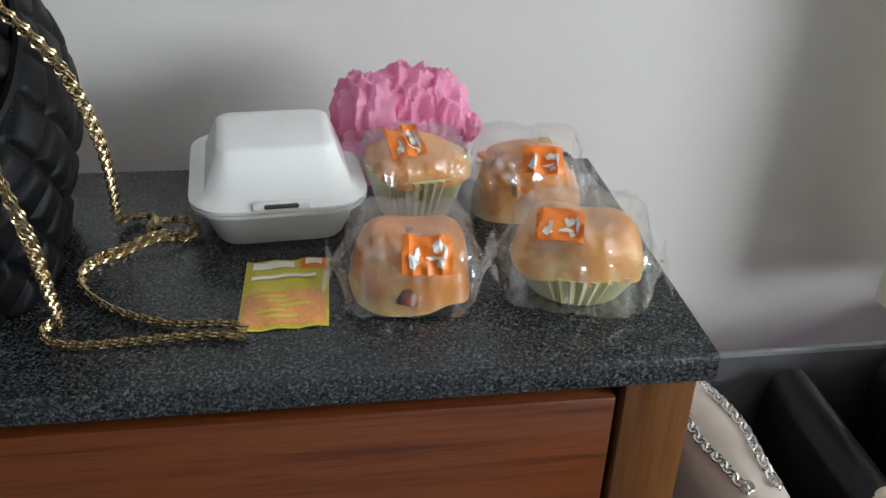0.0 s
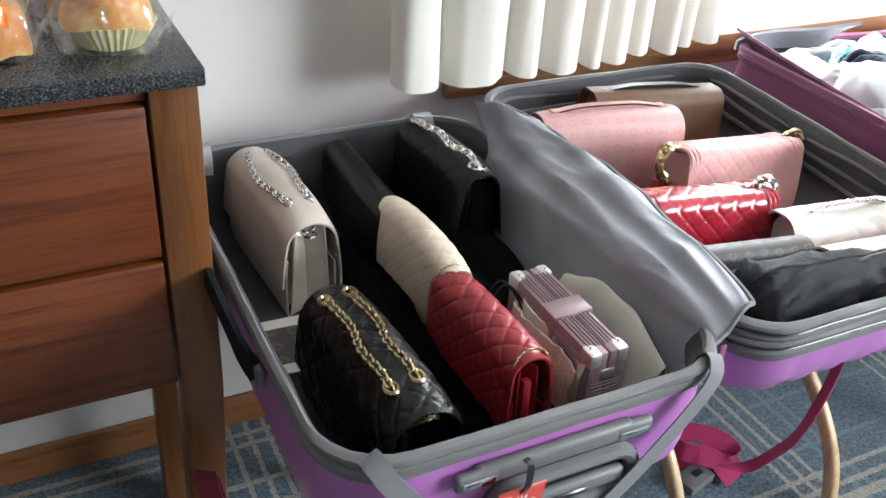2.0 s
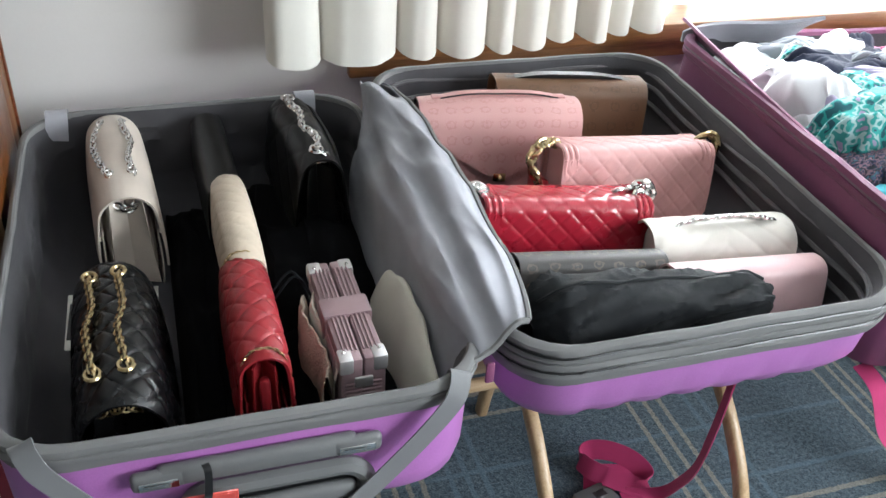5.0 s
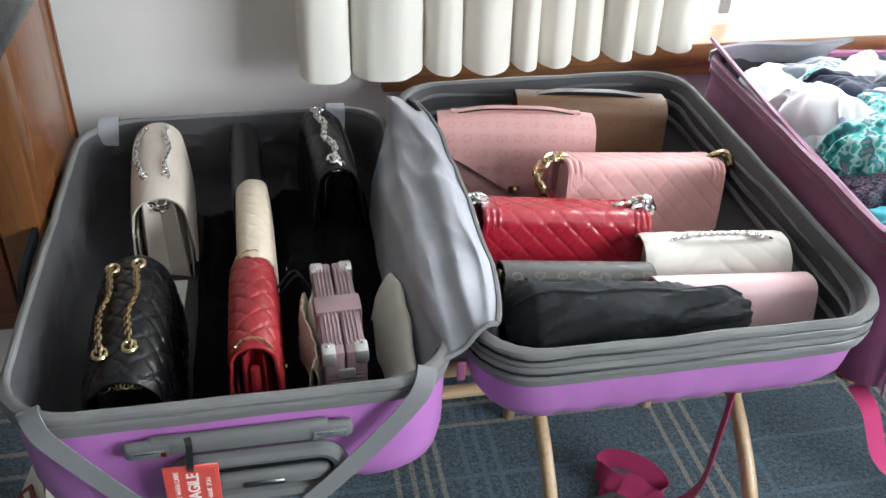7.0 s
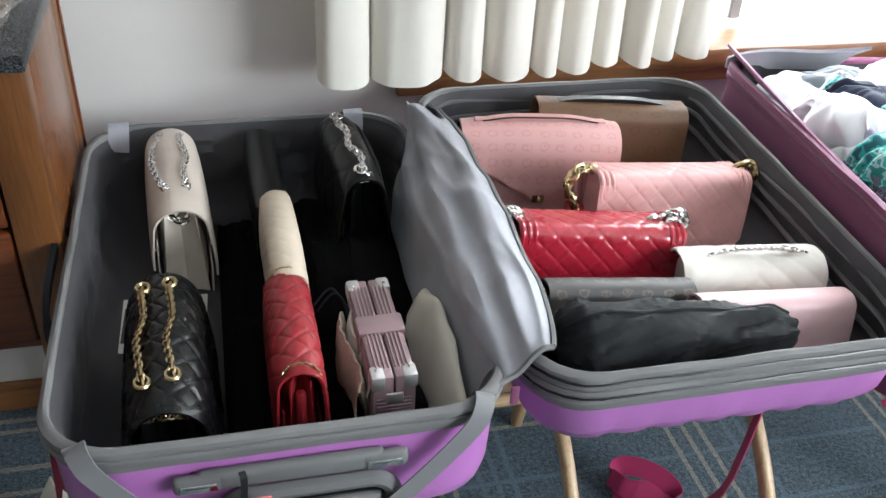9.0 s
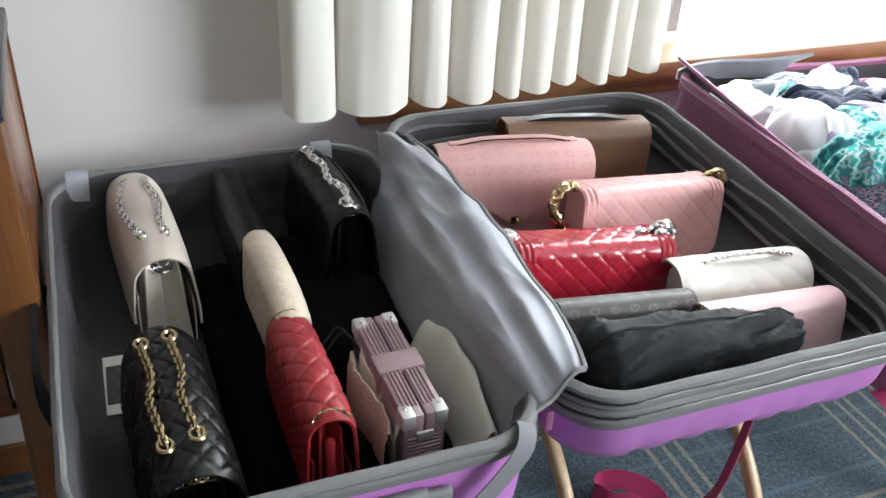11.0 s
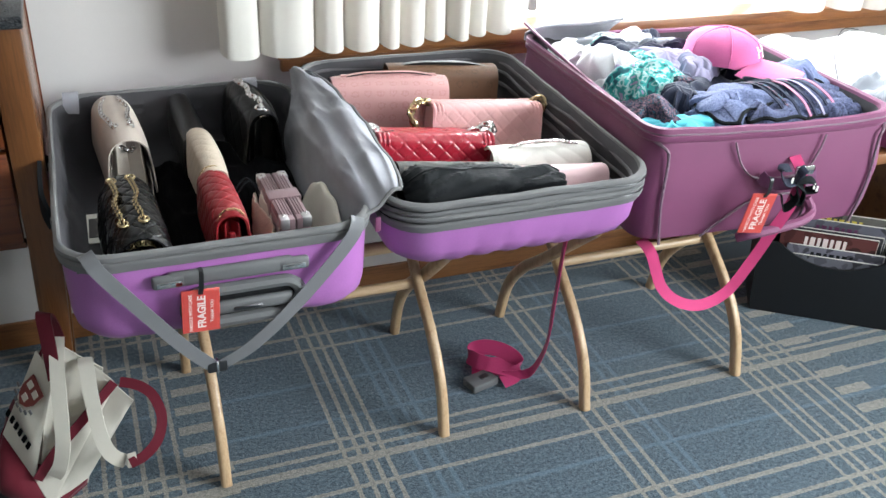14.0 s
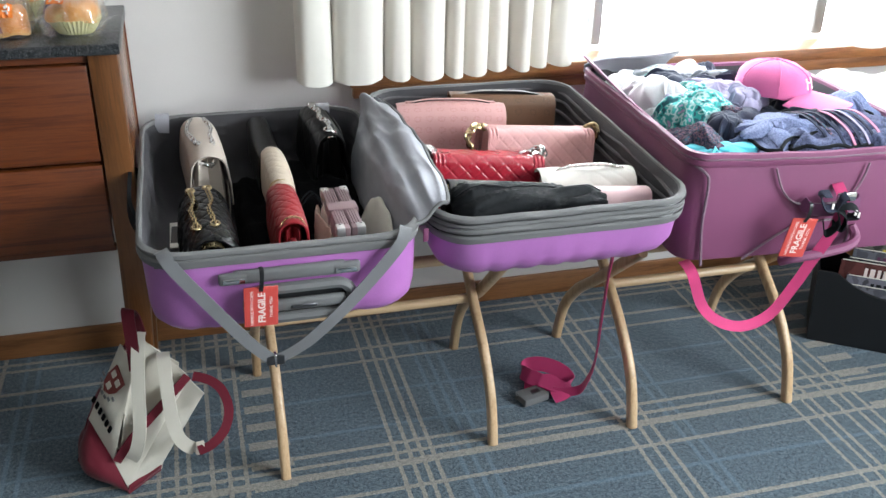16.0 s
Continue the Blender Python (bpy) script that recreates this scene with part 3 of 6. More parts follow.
# ---- the chest of drawers ----
DX0, DX1, DY0, DY1, DZ = -0.47, 0.297, 0.521, 0.842, 0.895
dr = thing("chest_of_drawers", pose(0, 0, 0), "red-brown wooden chest of drawers with a speckled dark granite top", "chest of drawers")
bm = rbox(DX1 - DX0, DY1 - DY0, 0.021, ((DX0 + DX1) / 2, (DY0 + DY1) / 2, DZ - 0.0105), 0.003, 2)
part("granite_top", bm, M["granite"], dr, "polished dark grey speckled granite slab")


def leg(x, y, front):
    rings = []
    for z, dx in ((0, 0.024), (0.16, 0.016), (0.38, 0.004), (0.47, 0.0), (DZ - 0.0215, 0.0)):
        s = 1 if x > -0.1 else -1
        w = 0.052 if z > 0.3 else 0.052 - 0.016 * (0.3 - z) / 0.3
        rings.append([(x + px - s * dx * 0.7, y + py, z) for px, py in rrect(w, 0.045, 0.004, 2)])
    part("leg", skin(rings), M["post"], dr)


for x in (DX0 + 0.036, DX1 - 0.032):
    for y in (DY0 + 0.036, DY1 - 0.03):
        leg(x, y, y < 0.6)
FX0, FX1 = DX0 + 0.064, DX1 - 0.060
cx, cw = (FX0 + FX1) / 2, FX1 - FX0
part("top_rail", rbox(cw, 0.02, 0.017, (cx, DY0 + 0.034, 0.865), 0.002), M["drawer"], dr)
for x in (DX1 - 0.0125, DX0 + 0.0165):
    part("side_panel", rbox(0.012, DY1 - DY0 - 0.062, 0.42, (x, (DY0 + DY1) / 2 + 0.022, 0.662), 0.002), M["side"], dr, "smooth varnished wooden side")
# dark strip drawn in for the rear edge and the shadow line beside it
part("back_edge", rbox(0.007, 0.007, 0.42, (DX1 - 0.0065, DY1 - 0.006, 0.662), 0.001, 1), M["drawer"], dr, "dark reddish strip for the rear edge and its shadow line")
part("back_panel", rbox(cw, 0.01, 0.40, (cx, DY1 - 0.02, 0.672), 0.002), M["drawer"], dr)
part("bottom_rail", rbox(cw, 0.018, 0.012, (cx, DY0 + 0.036, 0.479), 0.002), M["drawer"], dr)
for z0, z1 in ((0.668, 0.853), (0.489, 0.660)):
    d = part("drawer", rbox(cw - 0.004, 0.022, z1 - z0, (cx, DY0 + 0.027, (z0 + z1) / 2), 0.003, 2), M["drawer"], dr)
    part("drawer_box", rbox(cw - 0.02, 0.22, z1 - z0 - 0.02, (cx, DY0 + 0.15, (z0 + z1) / 2), 0), M["trimwood"], d)
    for x in (-0.087,):
        k = lathe([(0.001, 0.026), (0.010, 0.025), (0.0155, 0.019), (0.0155, 0.015), (0.010, 0.009), (0.0065, 0.004), (0.009, 0.0)], 20)
        part("knob", k, M["blackplastic"], d, "glossy black round knob", pose(x, DY0 + 0.0155, z0 + 0.575 * (z1 - z0), 90, 0, 0))

# ---- luggage racks ----
def dense(w, h, r, side=24, n=6):
    """A rounded rectangle with points along its sides too."""
    c = rrect(w, h, r, n)
    out = []
    for i, p in enumerate(c):
        q = c[(i + 1) % len(c)]
        out.append(p)
        if i % (n + 1) == n:
            out += [(p[0] + (q[0] - p[0]) * k / side, p[1] + (q[1] - p[1]) * k / side) for k in range(1, side)]
    return out


def luggage_rack(x0, x1, yf, yb, top, name="luggage_rack"):
    ob = thing(name, pose(0, 0, 0), "folding luggage rack of pale varnished wood on crossed bowed legs", "luggage rack", "luggage racks")
    for i, x in enumerate((x0, x1)):
        s = 1 if i else -1
        for y0, y1, dx in ((yf, yb, 0.0), (yb, yf, s * 0.024)):
            d = y1 - y0
            run = spline([(x + dx, y0, 0.0), (x + dx, y0 + 0.08 * d, 0.11), (x + dx, y0 + 0.25 * d, 0.200), (x + dx, y0 + 0.5 * d, 0.285), (x + dx, y0 + 0.96 * d, top - 0.012)], 7)
            rings = []
            for p, t, sd, u in frames_along(run, (1, 0, 0)):
                rings.append([p + Vector((a, 0, 0)) + sd * b for a, b in rrect(0.021, 0.027, 0.008, 3)])
            part("leg", skin(rings), M["rack"], ob)
    for y in (yf + 0.03, yb - 0.03):
        rail = [Vector((x0 - 0.05 + (x1 - x0 + 0.10) * k / 8, y, top - 0.012)) for k in range(9)]
        part("rail", tube(rail, 0.0125, 10), M["rackx"], ob)
    ym = (yf + yb) / 2
    bar = [Vector((x0 + (x1 - x0) * k / 12, ym, 0.266)) for k in range(13)]
    part("crossbar", tube(bar, 0.0115, 10), M["rackx"], ob)
    for k in range(3):
        x = x0 + (x1 - x0) * (0.2 + 0.3 * k)
        part("webbing", band([Vector((x, yf + 0.03 + (yb - yf - 0.06) * q / 6, top + 0.0015)) for q in range(7)], 0.045, 0.002, (1, 0, 0)), M["blackcloth"], ob)
    return ob


luggage_rack(0.523, 0.985, 0.345, 0.745, 0.478)
luggage_rack(1.318, 1.730, 0.325, 0.735, 0.464)


# ---- the open purple hard-shell suitcase ----
def shell_half(x0, x1, y0, y1, z0, z1, tilt, ob, ribs, purple, bandrows, pitch=0.011, soft_edge=0.0):
    """One half of the case: shell, band round the rim and lining. tilt: degrees by which its back is raised."""
    w, d, h = x1 - x0, y1 - y0, z1 - z0
    m = pose((x0 + x1) / 2, (y0 + y1) / 2, z0, tilt, 0, 0)

    def ring(inset, z, r=0.07, rib=0.0):
        pts = dense(w - 2 * inset, d - 2 * inset, r, 40)
        out = []
        for x, y in pts:
            k = 0.0
            if rib and y < -(d / 2 - inset - 0.03) or rib and y > d / 2 - inset - 0.03:
                k = rib * max(0.0, math.sin(2 * math.pi * (x + 0.02 * z) / 0.052)) ** 0.6 * (1 if abs(x) < w / 2 - 0.07 else 0)
            out.append((x, y - math.copysign(k, y) * 0.8, z + 0.4 * k))
        return out

    e = soft_edge
    outer = [ring(0.055 + e, 0.0, 0.06), ring(0.034 + e, 0.002 + 0.1 * e, 0.065, ribs * 0.5), ring(0.018 + 0.8 * e, 0.009 + 0.25 * e, 0.07, ribs), ring(0.009 + 0.4 * e, 0.022 + 0.4 * e, 0.072, ribs * 0.8), ring(0.005 + 0.1 * e, 0.042 + 0.5 * e, 0.075, ribs * 0.1), ring(0.003, h - 0.05, 0.075), ring(0.003, h - 0.03, 0.075)]
    inner = [ring(0.0058, h - 0.03, 0.07), ring(0.008 + 0.2 * e, 0.05 + 0.6 * e, 0.07), ring(0.035 + e, 0.012 + 0.1 * e, 0.06), ring(0.06 + e, 0.006, 0.055)]
    sh = part("shell", skin(outer + inner), purple, ob, "glossy purple hard plastic shell", m)
    levels = [(0.0066, h - 0.004, 0.070)] + [(0.0125 + 0.0015 * (k % 2) + 0.6 * e * max(0, k - 7) / 2, h - 0.016 - (h - 0.07) * k / 9, 0.067) for k in range(10)] + [(0.030 + 1.1 * e, 0.026, 0.062), (0.042 + 1.2 * e, 0.0165, 0.06), (0.062 + 1.2 * e, 0.0125, 0.055)]
    lin = [ring(*q) for q in levels]
    for k, r in enumerate(lin):
        if 1 < k < len(lin) - 3:
            for i, p in enumerate(r):
                f = Vector((p[0] * 16, p[1] * 16, p[2] * 34))
                g = (0.0065 if bandrows < 3 else 0.0030) * (1 - 2.2 * abs(noise.noise(f))) - 0.001
                c = Vector((p[0], p[1], 0)).normalized()
                r[i] = (p[0] - c.x * max(g, -0.002), p[1] - c.y * max(g, -0.002), p[2])
    bm = skin(lin, True, False)
    part("lining", bm, M["lining"], ob, "grey fabric lining", m)
    fl = skin([ring(0.060 + e, 0.0105, 0.055), ring(0.060 + e, 0.0135, 0.055)])
    part("lining_floor", fl, M["lining"], ob, "grey fabric lining", m)
    # band: rows of rounded welts round the rim
    bz = [(-0.001, h - bandrows * pitch - 0.008)]
    for k in range(bandrows):
        z = h - (bandrows - k) * pitch
        bz += [(-0.003, z + 0.001), (-0.0042, z + 0.45 * pitch), (-0.003, z + 0.82 * pitch), (-0.0005, z + 0.94 * pitch)]
    bz += [(0.002, h + 0.0008), (0.005, h), (0.0064, h - 0.004), (0.0064, h - 0.02)]
    rim = []
    for i, z in bz:
        rim.append([wobble(p, 0.0016, 14, z * 60) for p in ring(i, z, 0.075)])
    part("rim_band", skin(rim, True, False), M["gband"], ob, "grey fabric band with zip welts", m)
    if bandrows > 2:
        for k in range(3):
            part("inner_welt", tube([wobble(p, 0.007, 7, 2.0 * k) for p in ring(0.0125 + 0.004 * k, h - 0.022 - 0.023 * k, 0.068)], 0.0040, 6, loop=True), M["welt"], ob, "", m)
        for z in (h - 1.02 * pitch, h - 3.02 * pitch):
            part("zip_line", tube([wobble(p, 0.0016, 14, z * 60) for p in ring(-0.0036, z, 0.075)], 0.0015, 5, loop=True), M["blackplastic"], ob, "dark zip teeth", m)
    return m


case = thing("suitcase", pose(0, 0, 0), "purple hard-shell suitcase lying wide open, its two halves full of handbags", "suitcase")
mA = shell_half(0.302, 0.774, 0.165, 0.846, 0.482, 0.646, 0.5, case, 0.003, M["purple"], 2, 0.010)
mB = shell_half(0.802, 1.301, 0.184, 0.866, 0.512, 0.662, 2.4, case, 0.0042, M["purple"], 4, soft_edge=0.022)
part("hinge", rbox(0.034, 0.46, 0.004, (0.788, 0.50, 0.600), 0.002, 1), M["gband"], case)
bm = rbox(0.010, 0.004, 0.026, (0.783, 0.199, 0.615), 0.003, 2)
part("zip_puller", bm, M["plum"], case)

# front of the first half: handle housing, folded grip and tow plate
FY = 0.1665
grip = part("carry_handle", rbox(0.190, 0.016, 0.025, (0.540, FY - 0.006, 0.592), 0.008, 3), M["gplastic"], case, "moulded grey plastic handle")
for x in (0.448, 0.633):
    part("handle_end", rbox(0.050, 0.012, 0.022, (x, FY - 0.0085, 0.5915), 0.006, 3), M["gplastic"], grip)
    part("chrome_plate", rbox(0.036, 0.002, 0.010, (x, FY - 0.0148, 0.5895), 0.003, 2), M["silver"], grip, "polished chrome plate")
    part("clip_slot", rbox(0.028, 0.002, 0.0025, (x, FY - 0.0152, 0.5915), 0.001, 1), M["blackplastic"], grip)
run = [Vector((x, FY - 0.006, z)) for x, z in rrect(0.175, 0.056, 0.027, 8, 0.556, 0.535)]
hous = part("tow_handle", tube(run, 0.010, 8, loop=True), M["gplastic"], case, "recessed grey plastic handle housing")
part("handle_grip", rbox(0.145, 0.014, 0.022, (0.560, FY - 0.008, 0.532), 0.008, 3), M["gplastic"], hous)
part("handle_lock", rbox(0.045, 0.004, 0.008, (0.560, FY - 0.016, 0.530), 0.002, 1), M["darkmetal"], hous)
part("housing_well", rbox(0.165, 0.006, 0.05, (0.556, FY - 0.0005, 0.535), 0.002, 1), M["blackplastic"], hous)
side = part("side_handle", band(spline([(0.297, 0.605, 0.602), (0.287, 0.585, 0.622), (0.283, 0.555, 0.632), (0.282, 0.490, 0.632), (0.283, 0.425, 0.626), (0.287, 0.398, 0.614), (0.297, 0.380, 0.594)], 6), 0.022, 0.007, (0.15, 0, 1)), M["blackcloth"], case, "dark woven handle")
for y, z in ((0.384, 0.598), (0.602, 0.602)):
    part("handle_plate", rbox(0.010, 0.034, 0.026, (0.2975, y, z), 0.004, 2), M["gplastic"], side)
# grey packing straps that hang over the front and meet in a buckle
left = spline([(0.336, 0.186, 0.610), (0.338, 0.182, 0.636), (0.340, 0.172, 0.6475), (0.346, 0.159, 0.640), (0.358, 0.152, 0.620), (0.40, 0.149, 0.56), (0.46, 0.150, 0.475), (0.500, 0.158, 0.425)], 6)
right = spline([(0.742, 0.190, 0.610), (0.741, 0.184, 0.636), (0.740, 0.172, 0.6475), (0.735, 0.158, 0.641), (0.724, 0.151, 0.624), (0.685, 0.148, 0.578), (0.62, 0.147, 0.510), (0.560, 0.152, 0.455), (0.512, 0.160, 0.424)], 6)
part("packing_strap", band(left, 0.022, 0.0016, (1, 0, 0.4)), M["strap"], case, "woven grey strap")
part("packing_strap", band(right, 0.022, 0.0016, (1, 0, -0.4)), M["strap"], case, "woven grey strap")
b = part("strap_buckle", rbox(0.032, 0.010, 0.020, (0.506, 0.160, 0.424), 0.003, 2), M["darkmetal"], case, "small dark metal buckle")
part("strap_buckle_bar", rbox(0.004, 0.013, 0.026, (0.506, 0.159, 0.424), 0.001, 1), M["silver"], b)


# grey divider cloth, thrown over the hinge into the first half
SECTION = [(0.842, 0.676), (0.822, 0.690), (0.795, 0.692), (0.768, 0.676), (0.756, 0.640), (0.747, 0.590), (0.740, 0.535), (0.737, 0.505)]


def drape(u, v):
    f = u * (len(SECTION) - 1.0001)
    i = int(f)
    t = f - i
    x = SECTION[i][0] * (1 - t) + SECTION[i + 1][0] * t
    z = SECTION[i][1] * (1 - t) + SECTION[i + 1][1] * t
    y = 0.815 - 0.585 * v
    # gathered at the back, drawn towards the front corner of the case
    k = max(0.0, 1 - v / 0.24)
    x += (0.822 - x) * 0.62 * k ** 1.3
    z += (0.660 - z) * 0.62 * k * k - 0.012 * k
    e = max(0.0, (v - 0.62) / 0.38)
    x += e * e * (0.010 * u + 0.004) - 0.008 * math.sin(math.pi * v) * u
    z += e * e * 0.055 * u ** 2 - 0.014 * e * (1 - u)
    y -= 0.030 * e * u
    fold = (0.0095 * (1 - 1.6 * abs(math.sin(6.5 * u + 3.2 * v + math.sin(4 * v)))) + 0.0030 * math.sin(27 * u - 7 * v) + 0.0035 * math.sin(9 * u + 16 * v + 3 * math.sin(5 * u))) * math.sin(math.pi * min(1, u + 0.12)) * (1 + 1.2 * k)
    n = noise.noise(Vector((x * 9, y * 6, 3))) * 0.008 + (1 - 2 * abs(noise.noise(Vector((x * 22 + z * 30, y * 9 + x * 12, 5))))) * 0.0055
    p = Vector((x - 0.7 * fold, y, z + fold + n))
    # the front end is drawn in to its piping at the corner of the case
    e = max(0.0, (v - 0.84 - 0.09 * u * u) / (0.16 - 0.09 * u * u))
    e = e * e * (3 - 2 * e)
    hem = Vector((0.822 - 0.080 * u, 0.208 - 0.020 * u, 0.669 - 0.042 * u + 0.006 * math.sin(3 * math.pi * u)))
    return p.lerp(hem, 0.92 * e)


part("divider", sheet(drape, 64, 110, 0.0025), M["satin"], case, "slack grey satin divider cloth thrown across the hinge")
part("divider_piping", tube([drape(0.0, k / 40) + Vector((0, 0, 0.001)) for k in range(41)], 0.0035, 6), M["gband"], case)
part("divider_piping", tube([drape(1.0, k / 40) for k in range(41)], 0.003, 6), M["gband"], case)
part("divider_piping", tube([drape(k / 30, 1.0) for k in range(31)], 0.0035, 6), M["gband"], case)
for x, y in ((0.345, 0.831), (0.70, 0.833)):
    part("lining_strap", band(spline([(x, y + 0.018, 0.640), (x, y + 0.008, 0.655), (x, y - 0.008, 0.655), (x - 0.001, y - 0.018, 0.640), (x - 0.003, y - 0.024, 0.622)], 5), 0.03, 0.002, (1, 0, 0)), M["satin"], case, "folded grey fabric tab")

# ---- handbags ----
BAG = "handbags in the suitcase"


def profile(d, h, r_top, r_bot, bulge=0.0, n=7, taper=0.0):
    """The end view of a bag, in y and z, from the foot of its back over the top and round: anticlockwise seen from +x."""
    pts = []
    r_top = min(r_top, 0.47 * d)
    for cy, cz, r, a0 in ((-d / 2 + r_bot, r_bot, r_bot, 270), (-d / 2 + r_top, h - r_top, r_top, 180), (d / 2 - r_top, h - r_top, r_top, 90), (d / 2 - r_bot, r_bot, r_bot, 0)):
        for i in range(n + 1):
            a = radians(a0 - 90 * i / n)
            pts.append([cy + r * math.cos(a), cz + r * math.sin(a)])
    out = []
    for i, p in enumerate(pts):
        q = pts[(i + 1) % len(pts)]
        L = math.dist(p, q)
        k = max(1, int(L / 0.0021))
        out += [[p[0] + (q[0] - p[0]) * j / k, p[1] + (q[1] - p[1]) * j / k] for j in range(k)]
    for p in out:
        p[0] += math.copysign(bulge * math.sin(math.pi * min(1, max(0, p[1] / h))), p[0]) if abs(p[0]) > d * 0.2 else 0
        p[0] *= 1 + taper * (0.55 - p[1] / h)
    return out


def extrude_profile(prof, L, closed, amp=0.0, cell=0.04, pinch=0.0, nx=None, th=0.0, style="diamond", arch=0.0, point=0.0):
    """Sweep an end view along x with quilting; pinch draws the ends in; arch lowers the top towards the ends."""
    nx = nx or max(8, int(L / (0.0019 if amp else 0.006)))
    P = [Vector((0, *p)) for p in prof]
    h = max(p.z for p in P)
    k = len(P)
    s = [0.0]
    for a, b in zip(P, P[1:]):
        s.append(s[-1] + (b - a).length)
    nrm = []
    for i in range(k):
        a, b = P[i - 1] if (i or closed) else P[0], P[(i + 1) % k] if (closed or i + 1 < k) else P[-1]
        t = (b - a).normalized()
        nrm.append(Vector((0, t.z * -1, t.y)))
    rings = []
    for j in range(nx + 1):
        u = j / nx
        x = (u - 0.5) * L
        e = 1 - pinch * abs(2 * u - 1) ** 6
        low = 1 - arch * abs(2 * u - 1) ** 2.5
        edge = min(1.0, min(u, 1 - u) * L / 0.010)
        ring = []
        f0 = point * abs(2 * u - 1) * (k - 1)
        for i in range(k):
            if point:
                f = f0 + (k - 1 - f0) * i / (k - 1)
                i0 = min(int(f), k - 2)
                p = P[i0].lerp(P[i0 + 1], f - i0)
                ring.append(Vector((x, p.y * e, p.z * (low if p.z > 0.5 * h else 1 - (1 - low) * p.z / (0.5 * h)))))
                continue
            if style == "diamond":
                q = quilt(x, s[i], cell)
            elif style == "chevron":
                q = abs(math.sin(math.pi * (s[i] + abs(x) * 0.8) / cell)) ** 0.45
            else:
                q = 0.0
            p = P[i] + nrm[i] * (amp * q * edge)
            ring.append(Vector((x, p.y * e, p.z * (low if p.z > 0.5 * h else 1 - (1 - low) * p.z / (0.5 * h)) )))
        rings.append(ring)
    if closed:
        return skin(rings)
    bm = skin(rings, False, False)
    if th:
        thicken(bm, th)
    return bm


def flap_of(prof, h, d, drop, front=-1):
    """The part of the end view that a flap covers: from the upper back over the top and down the front."""
    run = [p for p in prof if (p[1] > h * (1 - drop) if p[0] < 0 else p[1] > 0.35 * h)]
    return [[p[0] * (1 + 0.006 / d), p[1] + 0.003] for p in run]


def flap_bag(name, m, L, d, h, leatherm, label, metal, amp=0.003, cell=0.045, drop=0.72, style="diamond", r_top=None, pinch=0.05, cat="handbag", lock=True, arch=0.0, bulge=0.003, gusset=False, taper=0.0, point=0.0):
    """A flap bag along x, its front at -y, standing on z = 0."""
    ob = thing(name, m, label, cat, BAG)
    r_top = r_top or d * 0.42
    prof = profile(d - 0.008, h - 0.004, max(r_top - 0.004, 0.004), 0.008, bulge, 7, taper)
    part("body", extrude_profile(prof, L - (0.07 if gusset else 0.022), True, amp * 0.8, cell, pinch + 0.06, style=style, arch=arch), leatherm, ob)
    fp = flap_of(profile(d, h, r_top, 0.008, bulge, 7, taper), h, d, drop)
    part("flap", extrude_profile(fp, L, False, amp, cell, pinch, th=0.003, style=style, arch=arch, point=point), leatherm, ob)
    if gusset:
        # folded ends under the flap: two leaves that meet in a valley
        for s in (-1, 1):
            def leaf(u, v):
                w = (d / 2 - 0.006) * (1 + taper * (0.55 - v * 0.85)) * (1 - 0.10 * v)
                return Vector((s * (L / 2 - 0.008 - 0.024 * (1 - abs(2 * u - 1)) ** 0.8 * (0.5 + 0.5 * v)), (2 * u - 1) * w, 0.004 + v * h * 0.84))
            part("gusset", sheet(leaf, 16, 12, 0.002), leatherm, ob)
        part("back_panel", extrude_profile([p for p in prof if p[0] > 0 and p[1] < 0.6 * h], L - 0.008, False, amp * 0.6, cell, 0.0, th=0.002, style=style), leatherm, ob)
        part("front_panel", extrude_profile([p for p in prof if p[0] < 0 and 0.004 < p[1] < 0.5 * h], L - 0.010, False, 0.0, cell, 0.0, th=0.002, style=style), leatherm, ob)
    if lock:
        z = h * (1 - drop) + 0.012
        lk = part("turn_lock", rbox(0.020, 0.005, 0.014, (0, -d / 2 - 0.007, z), 0.003, 2), metal, ob, "small polished metal turn-lock")
        part("lock_stem", rbox(0.007, 0.009, 0.007, (0, -d / 2 - 0.012, z), 0.002, 1), metal, lk)
    return ob


def grommet(ob, x, y, z, r, metal):
    run = [Vector((x + r * math.cos(a), y + r * 0.8 * math.sin(a), z)) for a in [2 * math.pi * i / 14 for i in range(14)]]
    part("eyelet", tube(run, r * 0.27, 6, loop=True), metal, ob)


def top_chain(ob, pts, metal, link=0.0135, r=0.0014, lace=None):
    run = spline(pts, 10)
    c = part("chain", chain(run, link, r), metal, ob, "loops of metal chain")
    if lace:
        part("laced_strip", tube(run, 0.0021, 5), lace, c, "leather strip threaded through the chain")
    return c


ZA, ZB = 0.4965, 0.5355
# beige bag with silver chain
h = 0.158
b = flap_bag("flap_handbag", pose(0.424, 0.712, ZA, 0, -1, 94), 0.236, 0.064, h, M["beige"], "beige grained leather flap handbag with a silver chain across its top", M["silver"], amp=0.0, cell=0.05, r_top=0.036, style="none", drop=0.8, arch=0.10, gusset=True, taper=0.28, bulge=0.005)
top_chain(b, [(-0.072, -0.016, h - 0.001), (-0.045, -0.013, h + 0.008), (0.0, -0.020, h + 0.005), (0.04, -0.014, h + 0.007), (0.080, -0.012, h - 0.002)], M["silver"], 0.0125, 0.0017)
top_chain(b, [(-0.072, 0.016, h - 0.001), (-0.045, 0.023, h + 0.003), (0.0, 0.028, h - 0.001), (0.04, 0.024, h + 0.001), (0.080, 0.013, h - 0.002)], M["silver"], 0.0125, 0.0017)
